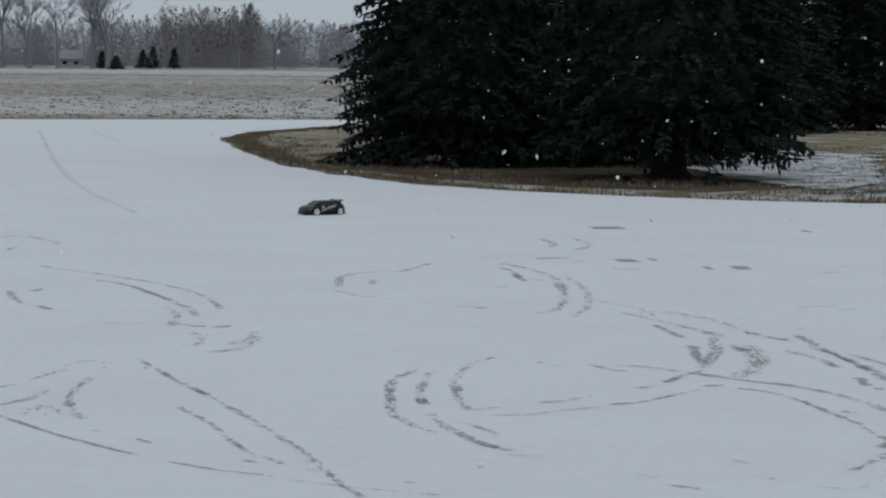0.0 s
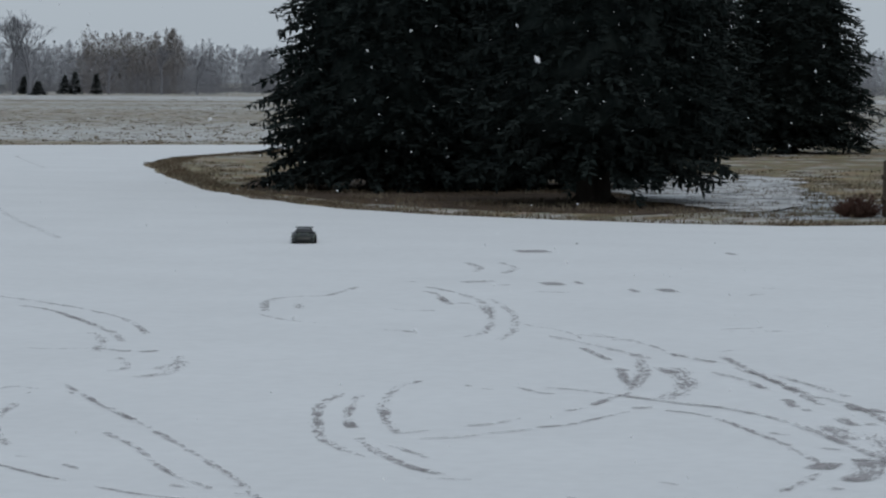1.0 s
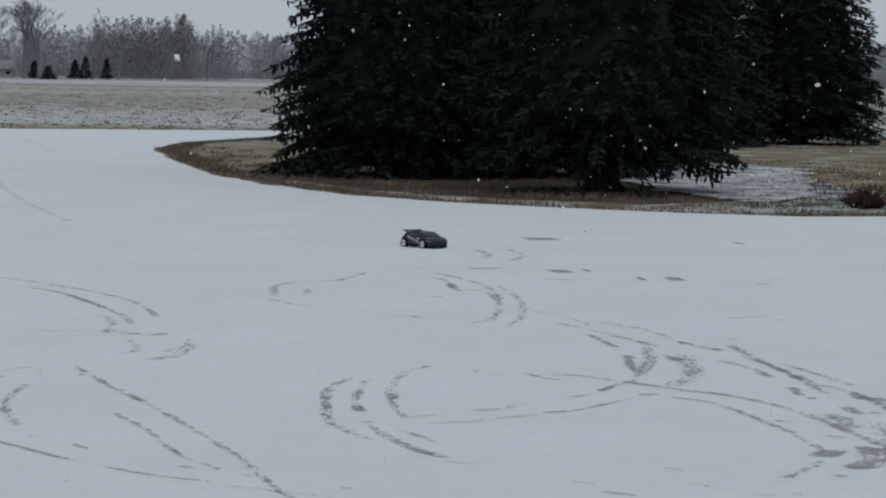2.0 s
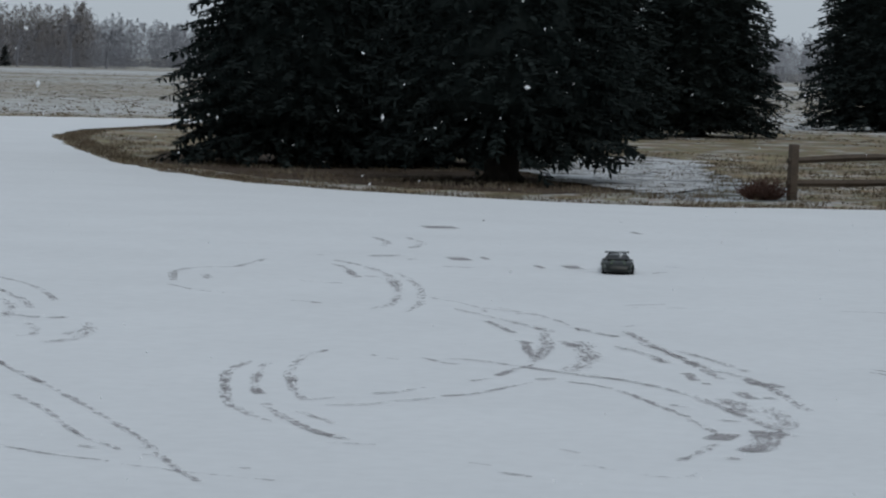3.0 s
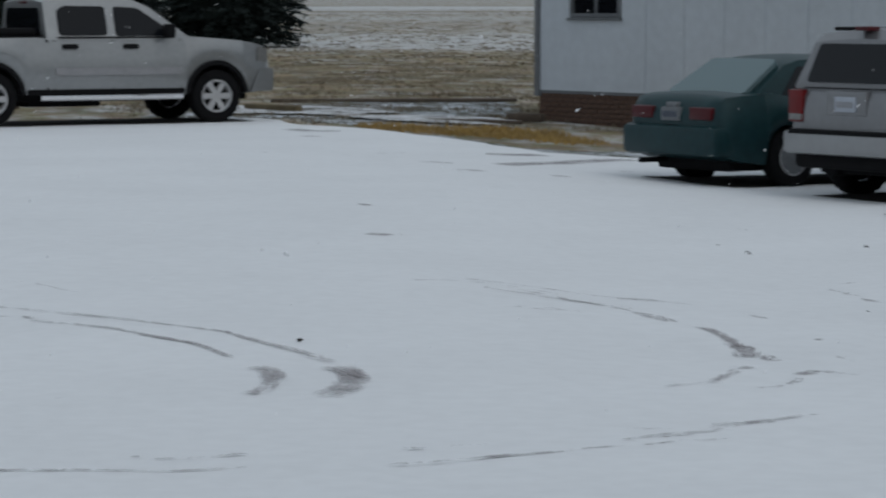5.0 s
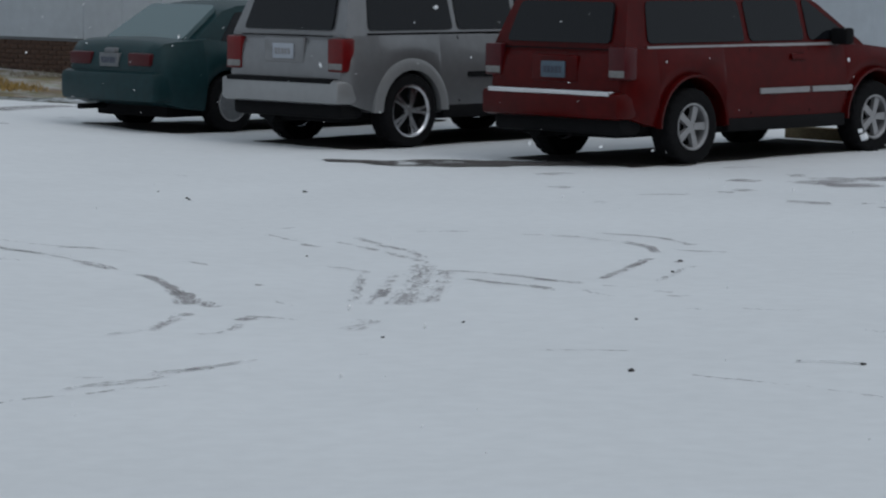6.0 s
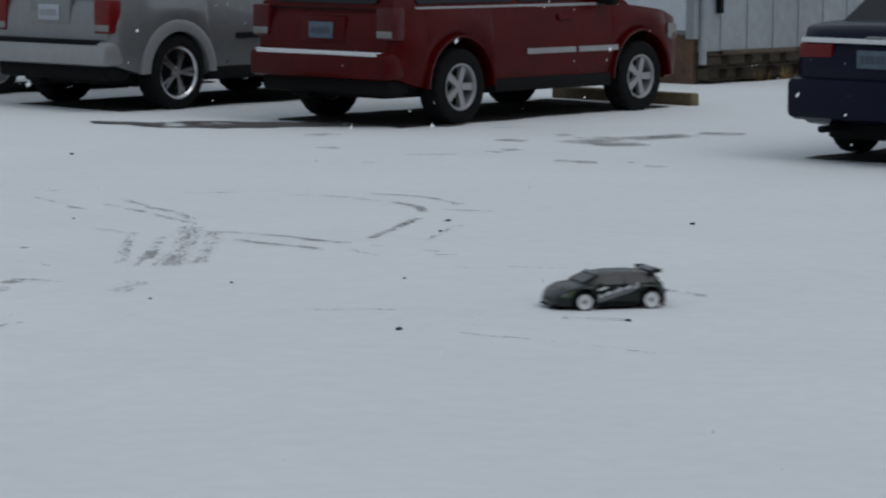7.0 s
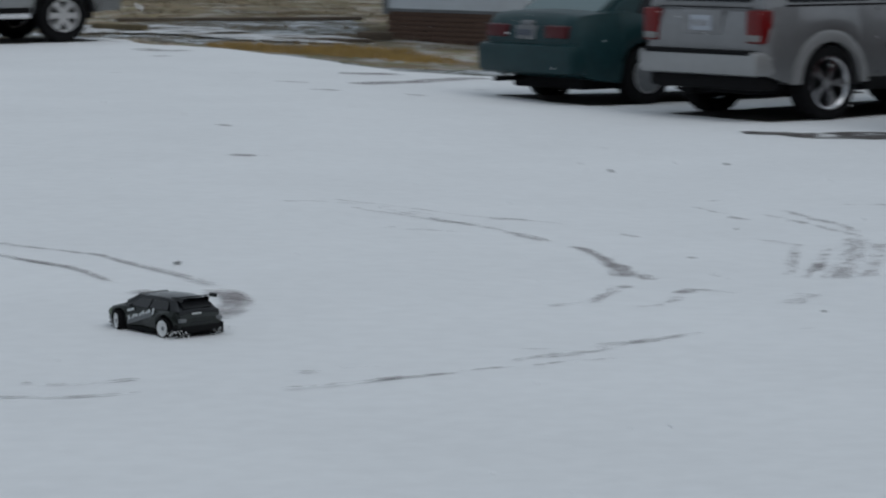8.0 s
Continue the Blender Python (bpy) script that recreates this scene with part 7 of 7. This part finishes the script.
stroke("turn_marks", 0.06, 0.45, (-1.06, 13.72), (-0.92, 13.72))
stroke("turn_marks", 0.05, 0.60, (-0.65, 13.69), (-0.61, 13.69))
stroke("turn_marks", 0.30, 0.90, (1.47, 26.52), (1.57, 26.55))
stroke("turn_marks", 0.26, 0.80, (1.37, 23.28), (1.55, 23.18))
stroke("turn_marks", 0.11, 0.55, (1.62, 23.27), (1.69, 23.30))
stroke("turn_marks", 0.15, 0.70, (0.70, 35.53), (0.81, 35.53))
stroke("turn_marks", 0.09, 0.60, (-3.20, 24.74), (-3.12, 24.75))
stroke("turn_marks", 0.18, 0.70, (2.08, 42.52), (2.39, 42.07))
stroke("arc_marks", 0.06, 0.62, (1.81, 19.78), (2.28, 19.40), (2.61, 19.06), (2.92, 18.88))
stroke("arc_marks", 0.06, 0.75, (1.98, 19.12), (2.28, 18.79), (2.54, 18.49), (2.80, 18.07))
stroke("arc_marks", 0.07, 0.97, (1.93, 19.21), (1.96, 19.18))
stroke("arc_marks", 0.07, 0.60, (2.01, 18.01), (2.07, 18.07))
stroke("arc_marks", 0.06, 0.50, (2.21, 18.01), (2.30, 18.06))
stroke("arc_marks", 0.06, 0.50, (1.45, 19.48), (1.72, 19.55), (2.09, 19.40), (2.41, 18.96))
stroke("arc_marks", 0.06, 0.65, (2.05, 19.38), (2.32, 18.85), (2.53, 18.50), (2.79, 18.27))
stroke("arc_marks", 0.07, 0.88, (2.25, 18.76), (2.29, 18.73))
stroke("arc_marks", 0.06, 0.85, (2.40, 18.60), (2.57, 18.48))
stroke("arc_marks", 0.06, 0.88, (2.75, 18.02), (2.90, 17.82), (2.95, 17.53))
stroke("arc_marks", 0.06, 0.60, (2.75, 18.94), (3.14, 18.77), (3.46, 18.48), (3.63, 17.84))
stroke("arc_marks", 0.07, 0.80, (2.78, 18.87), (3.04, 18.89))
stroke("arc_marks", 0.09, 0.60, (3.45, 18.44), (3.64, 17.56), (3.66, 16.60))
stroke("arc_marks", 0.07, 0.55, (2.03, 17.93), (2.42, 17.91))
stroke("arc_marks", 0.05, 0.85, (0.82, 11.60), (0.90, 11.62))
stroke("arc_marks", 0.05, 0.70, (0.90, 11.62), (1.11, 11.72), (1.36, 11.89))
stroke("arc_marks", 0.05, 0.88, (1.25, 11.83), (1.54, 11.98))
stroke("arc_marks", 0.05, 0.60, (1.54, 11.98), (1.75, 12.12), (1.96, 12.20))
stroke("arc_marks", 0.05, 0.85, (2.05, 12.44), (2.24, 12.53))
stroke("arc_marks", 0.05, 0.60, (0.91, 12.05), (1.01, 12.06))
stroke("arc_marks", 0.05, 0.85, (0.94, 12.05), (0.99, 12.04))
stroke("arc_marks", 0.05, 0.50, (1.12, 12.12), (1.27, 12.18))
stroke("arc_marks", 0.05, 0.65, (1.93, 12.64), (1.99, 12.69), (2.15, 12.71))
stroke("arc_marks", 0.05, 0.70, (1.96, 12.20), (2.21, 12.37))
stroke("arc_marks", 0.05, 0.80, (2.35, 12.75), (2.52, 12.87))
stroke("arc_marks", 0.05, 0.88, (2.52, 12.87), (2.67, 12.97))
stroke("arc_marks", 0.09, 0.86, (2.80, 17.86), (2.92, 17.53))
stroke("arc_marks", 0.10, 0.96, (3.03, 17.22), (3.09, 17.17), (3.12, 16.69), (3.11, 16.17))
stroke("arc_marks", 0.18, 0.85, (3.11, 16.35), (3.11, 16.00), (3.05, 15.65))
stroke("arc_marks", 0.11, 0.97, (2.91, 15.11), (2.98, 15.18))
stroke("arc_marks", 0.09, 0.72, (2.91, 15.11), (2.77, 14.75), (2.64, 14.46))
stroke("arc_marks", 0.07, 0.50, (2.64, 14.46), (2.37, 14.23))
stroke("arc_marks", 0.07, 0.72, (2.62, 14.41), (2.72, 14.48))
stroke("arc_marks", 0.09, 0.60, (3.21, 18.53), (3.33, 17.95), (3.39, 17.50), (3.52, 17.55))
stroke("arc_marks", 0.10, 0.62, (3.44, 17.79), (3.63, 17.45), (3.64, 16.90))
stroke("arc_marks", 0.11, 0.78, (3.61, 17.10), (3.61, 16.63), (3.65, 16.43))
stroke("arc_marks", 0.15, 0.72, (3.62, 16.43), (3.62, 16.02), (3.60, 15.74))
stroke("arc_marks", 0.18, 0.75, (3.32, 16.77), (3.40, 16.67), (3.35, 16.30))
stroke("arc_marks", 0.19, 0.68, (3.37, 16.39), (3.26, 15.85), (3.13, 15.51))
stroke("arc_marks", 0.19, 0.50, (3.47, 16.77), (3.44, 16.20), (3.35, 15.69))
stroke("arc_marks", 0.09, 0.70, (2.84, 14.26), (3.01, 14.38), (3.15, 14.67))
stroke("arc_marks", 0.15, 0.92, (3.19, 14.85), (3.32, 15.02))
stroke("arc_marks", 0.11, 0.50, (3.32, 15.02), (3.49, 14.81))
stroke("arc_marks", 0.09, 0.50, (3.55, 15.81), (3.60, 15.50))
stroke("arc_marks", 0.06, 0.72, (1.90, 12.34), (2.10, 12.53), (2.29, 12.62), (2.38, 12.72))
stroke("arc_marks", 0.06, 0.90, (2.37, 12.85), (2.52, 12.91), (2.60, 12.98))
stroke("arc_marks", 0.06, 0.86, (2.54, 12.93), (2.74, 13.08), (2.93, 13.21))
stroke("arc_marks", 0.05, 0.55, (2.21, 12.31), (2.38, 12.41))
stroke("loop_marks", 0.09, 0.50, (4.35, 20.59), (4.82, 20.63))
stroke("loop_marks", 0.09, 0.55, (4.48, 20.13), (4.57, 19.52))
stroke("loop_marks", 0.09, 0.72, (4.54, 19.40), (4.60, 19.08))
stroke("loop_marks", 0.09, 0.75, (5.04, 19.73), (5.08, 19.14))
stroke("loop_marks", 0.10, 0.88, (5.05, 19.19), (5.14, 18.78))
stroke("loop_marks", 0.10, 0.60, (5.14, 18.78), (5.12, 18.32), (5.01, 17.78))
stroke("loop_marks", 0.09, 0.60, (4.83, 19.46), (4.94, 18.78), (5.00, 18.27), (5.03, 17.94))
stroke("loop_marks", 0.22, 0.58, (4.98, 17.75), (4.74, 16.94), (4.50, 16.23), (4.20, 15.45))
stroke("loop_marks", 0.11, 0.55, (4.47, 17.29), (4.23, 16.46), (4.00, 15.65))
stroke("loop_marks", 0.12, 0.70, (4.21, 16.43), (4.25, 16.49))
stroke("loop_marks", 0.12, 0.55, (4.68, 17.25), (4.34, 16.27), (4.04, 15.49))
stroke("loop_marks", 0.11, 0.70, (4.22, 15.91), (4.38, 16.33))
stroke("loop_marks", 0.11, 0.50, (4.52, 17.28), (4.49, 17.37), (4.35, 17.70))
stroke("loop_marks", 0.15, 0.50, (4.99, 17.25), (4.68, 16.26), (4.41, 15.55))
stroke("loop_marks", 0.12, 0.98, (4.72, 17.02), (4.77, 17.00))
stroke("loop_marks", 0.19, 0.50, (3.87, 14.72), (3.71, 14.41), (3.65, 14.32))
stroke("loop_marks", 0.09, 0.60, (4.35, 17.70), (4.45, 17.64))
stroke("loop_marks", 0.09, 0.72, (4.96, 17.33), (5.15, 17.29))
stroke("loop_marks", 0.09, 0.80, (5.11, 17.30), (5.35, 16.95), (5.49, 16.62), (5.62, 16.42))
stroke("loop_marks", 0.09, 0.90, (5.41, 16.71), (5.61, 16.42))
stroke("loop_marks", 0.09, 0.88, (5.01, 16.81), (5.08, 16.58))
stroke("loop_marks", 0.09, 0.78, (5.07, 16.61), (5.23, 16.37), (5.34, 16.17))
stroke("loop_marks", 0.09, 0.72, (5.24, 16.33), (5.33, 16.01))
stroke("loop_marks", 0.09, 0.62, (5.48, 16.01), (5.53, 15.63))
stroke("loop_marks", 0.11, 0.68, (5.87, 15.85), (5.95, 15.77))
stroke("loop_marks", 0.09, 0.60, (5.85, 15.59), (5.99, 15.56))
stroke("loop_marks", 0.09, 0.50, (5.53, 20.14), (5.96, 20.09))
stroke("loop_marks", 0.07, 0.50, (5.68, 16.23), (5.85, 16.09))
stroke("loop_marks", 0.09, 0.55, (6.23, 19.80), (6.47, 19.65), (6.65, 19.47))
stroke("loop_marks", 0.09, 0.70, (6.49, 19.60), (6.61, 19.48))
stroke("loop_marks", 0.09, 0.62, (6.61, 19.43), (6.81, 19.03))
stroke("loop_marks", 0.09, 0.92, (6.81, 19.07), (6.85, 18.66), (6.76, 18.30))
stroke("loop_marks", 0.09, 0.78, (6.57, 17.88), (6.19, 17.25), (5.82, 16.66))
stroke("loop_marks", 0.09, 0.90, (6.24, 17.35), (6.43, 17.62))
stroke("loop_marks", 0.09, 0.68, (6.84, 19.80), (7.16, 19.41), (7.21, 18.90))
stroke("loop_marks", 0.11, 1.00, (7.16, 18.82), (7.25, 18.80))
stroke("loop_marks", 0.09, 0.60, (6.93, 18.43), (7.25, 18.19))
stroke("loop_marks", 0.09, 0.55, (6.68, 17.37), (6.07, 16.39))
stroke("loop_marks", 0.06, 0.95, (6.65, 17.58), (6.72, 17.68))
stroke("loop_marks", 0.11, 0.70, (8.31, 23.00), (8.75, 22.96))
stroke("loop_marks", 0.07, 0.70, (5.74, 14.94), (5.82, 14.80))
stroke("loop_marks", 0.06, 0.70, (6.27, 14.73), (6.32, 14.72))
stroke("loop_marks", 0.07, 0.55, (6.01, 14.85), (6.27, 14.73))
stroke("loop_marks", 0.06, 0.65, (6.28, 13.76), (6.42, 13.52), (6.51, 13.30))
stroke("loop_marks", 0.07, 0.95, (6.46, 13.33), (6.51, 13.30))
stroke("loop_marks", 0.07, 0.90, (6.41, 13.52), (6.43, 13.49))
stroke("loop_marks", 0.05, 0.70, (5.43, 12.64), (5.58, 12.58), (5.70, 12.49))
stroke("loop_marks", 0.06, 0.90, (5.43, 12.64), (5.45, 12.63))
stroke("loop_marks", 0.05, 0.50, (4.24, 13.37), (4.82, 13.19))
stroke("loop_marks", 0.05, 0.45, (4.77, 12.28), (5.13, 11.80), (5.35, 11.38))
stroke("loop_marks", 0.11, 0.55, (3.43, 13.35), (3.50, 13.33))
stroke("bared_gravel_streaks", 0.35, 0.95, (9.65, 24.34), (9.87, 24.16))
stroke("bared_gravel_streaks", 0.35, 0.90, (10.37, 24.71), (10.53, 24.68))
stroke("bared_gravel_streaks", 0.48, 0.85, (10.12, 23.86), (10.49, 23.97), (10.90, 24.13), (11.42, 24.28))
stroke("bared_gravel_streaks", 0.48, 1.00, (10.27, 23.58), (10.77, 23.53))
stroke("bared_gravel_streaks", 0.35, 0.75, (10.41, 24.30), (10.80, 24.29))
stroke("bared_gravel_streaks", 0.32, 0.95, (9.43, 21.98), (9.60, 21.94))
stroke("bared_gravel_streaks", 0.40, 0.80, (11.11, 24.22), (11.58, 24.38))
stroke("bared_gravel_streaks", 0.48, 0.80, (11.77, 24.54), (12.10, 24.27))
stroke("bared_gravel_streaks", 0.29, 0.75, (9.28, 23.25), (9.44, 23.28))
stroke("bared_gravel_streaks", 0.26, 0.60, (9.08, 23.06), (9.24, 23.14))
stroke("bared_gravel_streaks", 0.32, 0.60, (9.29, 22.12), (9.45, 22.03))
stroke("bared_gravel_streaks", 0.32, 0.55, (7.80, 23.93), (7.96, 23.78))
stroke("bared_gravel_streaks", 0.32, 0.50, (8.10, 25.19), (8.46, 25.32))
stroke("bared_gravel_streaks", 0.26, 0.50, (7.67, 22.32), (7.80, 22.40))
stroke("bared_gravel_streaks", 0.29, 0.60, (10.11, 25.66), (10.49, 25.73))
stroke("bared_gravel_streaks", 0.26, 0.70, (9.85, 21.83), (9.87, 21.77))
stroke("bared_gravel_streaks", 0.26, 0.50, (9.84, 21.41), (9.99, 21.43))
stroke("bared_gravel_streaks", 0.22, 0.50, (4.79, 25.46), (4.89, 25.49))
stroke("bared_gravel_streaks", 0.22, 0.60, (4.42, 22.97), (4.46, 22.98))
stroke("bared_gravel_streaks", 0.56, 1.00, (3.53, 35.94), (3.88, 35.92), (4.28, 36.07))
stroke("bared_gravel_streaks", 0.48, 1.00, (3.51, 33.68), (3.96, 34.19), (4.38, 34.57))
stroke("bared_gravel_streaks", 0.48, 0.95, (4.34, 34.55), (4.93, 35.37), (5.37, 35.76))
stroke("bared_gravel_streaks", 0.40, 0.95, (2.99, 32.34), (3.12, 32.42))
stroke("bared_gravel_streaks", 0.40, 0.60, (2.84, 32.45), (2.99, 32.34))
stroke("bared_gravel_streaks", 0.48, 0.80, (1.23, 41.90), (1.53, 41.20), (1.94, 41.26))
stroke("bared_gravel_streaks", 0.40, 0.75, (1.36, 39.54), (1.56, 39.71))
stroke("bared_gravel_streaks", 0.32, 0.70, (2.15, 35.34), (2.23, 35.37))
stroke("bared_gravel_streaks", 0.32, 0.70, (2.38, 35.68), (2.48, 35.60))
stroke("bared_gravel_streaks", 0.35, 0.80, (3.89, 31.87), (4.08, 31.91))
stroke("bared_gravel_streaks", 0.32, 0.60, (4.83, 33.25), (5.00, 33.26))
stroke("bared_gravel_streaks", 0.32, 0.55, (2.59, 33.78), (2.97, 33.55))
for seed, (group, runs) in enumerate(STROKES.items()):
    marks(group, runs, MARK_LABELS[group], seed)
patch("bare_patch", [(6.56, 27.27), (7.47, 27.24), (8.51, 26.88), (9.99, 26.73), (9.84, 26.02), (9.19, 26.30), (8.09, 26.24), (7.03, 26.45)], GRAVEL, "wet bare gravel where the red car drove in", 20)
patch("snow_patch", [(-16.33, 59.19), (-15.82, 62.52), (-13.47, 59.51), (-10.57, 53.79), (-8.89, 49.62), (-7.98, 44.50), (-9.21, 43.28), (-11.55, 47.51), (-13.67, 50.64)], DUSTED, "thin broken snow on the grass under the spruces", 22)
patch("snow_patch", [(1.52, 52.11), (3.32, 55.01), (5.79, 56.02), (5.44, 48.80), (4.05, 47.08), (2.77, 48.95)], DUSTED, "thin broken snow on the grass beside the barn", 23)
patch("snow_patch", [(-16.1, 58.2), (-16.4, 62.9), (-15.4, 65.5), (-13.3, 63.1), (-10.0, 48.2), (-10.1, 45.0), (-11.6, 47.0), (-12.8, 48.9), (-14.6, 52.8)], THIN_SNOW, "snow lying on the lawn beyond the spruce trunk", 24)
patch("snow_patch", [(3.4, 44.6), (4.4, 44.2), (5.0, 46.0), (4.6, 47.0), (3.2, 46.9), (1.9, 46.4)], THIN_SNOW, "snow lying on the grass beside the barn corner", 25)
patch("snow_patch", [(0.2, 47.5), (2.2, 46.8), (3.2, 48.0), (2.4, 50.5), (-0.6, 51.5)], THIN_SNOW, "snow lying in front of the truck", 26)
for x, y, s in ((5.28, 14.50, 0.014), (6.40, 16.98, 0.020), (6.70, 17.65, 0.026), (3.74, 13.98, 0.014), (4.46, 23.08, 0.020), (8.16, 16.99, 0.026), (4.33, 14.56, 0.014), (-1.44, 12.33, 0.020), (0.59, 15.93, 0.026), (4.32, 23.74, 0.014), (4.46, 23.19, 0.020), (5.59, 23.80, 0.026), (4.38, 18.47, 0.014), (5.70, 12.47, 0.020), (4.54, 12.48, 0.026), (-8.65, 35.97, 0.014), (-10.23, 35.10, 0.020), (-4.52, 11.28, 0.026)):
    pebble(x, y, s)


# ---- falling snow: two drifting layers of flakes ----
FLAKE = mat("snowflake", (0.85, 0.86, 0.88), 0.8, var=0.05, scale=30)


def flakes(seed, count, size):
    rng = random.Random(seed)
    bm = bmesh.new()
    for _ in range(count):
        d = 5.0 + 36 * rng.random()
        a = radians(rng.uniform(52, 128))
        p = Vector((d * math.cos(a), d * math.sin(a), rng.uniform(0.2, 12)))
        s = size * rng.uniform(0.5, 1.25)
        m = Matrix.Translation(p) @ Euler((rng.uniform(0, 6), rng.uniform(0, 6), 0)).to_matrix().to_4x4() @ Matrix.Diagonal((s, s * rng.uniform(0.5, 1), s * 0.6, 1))
        vs = [bm.verts.new(m @ Vector(q)) for q in ((1, 0, 0), (-1, 0, 0), (0, 1, 0), (0, -1, 0), (0, 0, 1), (0, 0, -1))]
        for x in (0, 1):
            for y in (2, 3):
                for z in (4, 5):
                    bm.faces.new((vs[x], vs[y], vs[z]))
    ob = part("falling_snow", bm, FLAKE, sharp=0)
    return tagged(ob, "white snowflakes falling through the air", "snow", kind="stuff")


FLAKES = [flakes(1, 1700, 0.0095), flakes(2, 3200, 0.0065)]


# ---- what moves ----
def motions():
    # the wheels sink a little into the snow, deepest in the last hard turn
    walk(RC, [(t, pose(x, y, rise(x, y) - 0.004 - 0.010 * ease((t - 7.5) / 0.4), 0, 0, h)) for t, x, y, h in RC_WAY])
    for ob, (vx, vy, vz) in zip(FLAKES, ((0.35, 0.1, -1.0), (0.2, -0.1, -1.25))):
        walk(ob, [(t, pose(vx * t, vy * t, vz * t)) for t in (0.0, 2.0, 4.0, 6.0, 8.0)])
    # the front wheels steer into the slides
    for wh, flip in ((RC_WHEELS[2], 0), (RC_WHEELS[3], 180)):
        p = wh.matrix_basis.translation.copy()
        walk(wh, [(t, pose(p.x, p.y, p.z, 0, 0, a + flip)) for t, a in ((0.0, -12), (1.0, 14), (2.4, -10), (3.4, 12), (4.4, -14), (6.0, -18), (7.0, -4), (7.6, -12), (8.0, -20))])


motions()
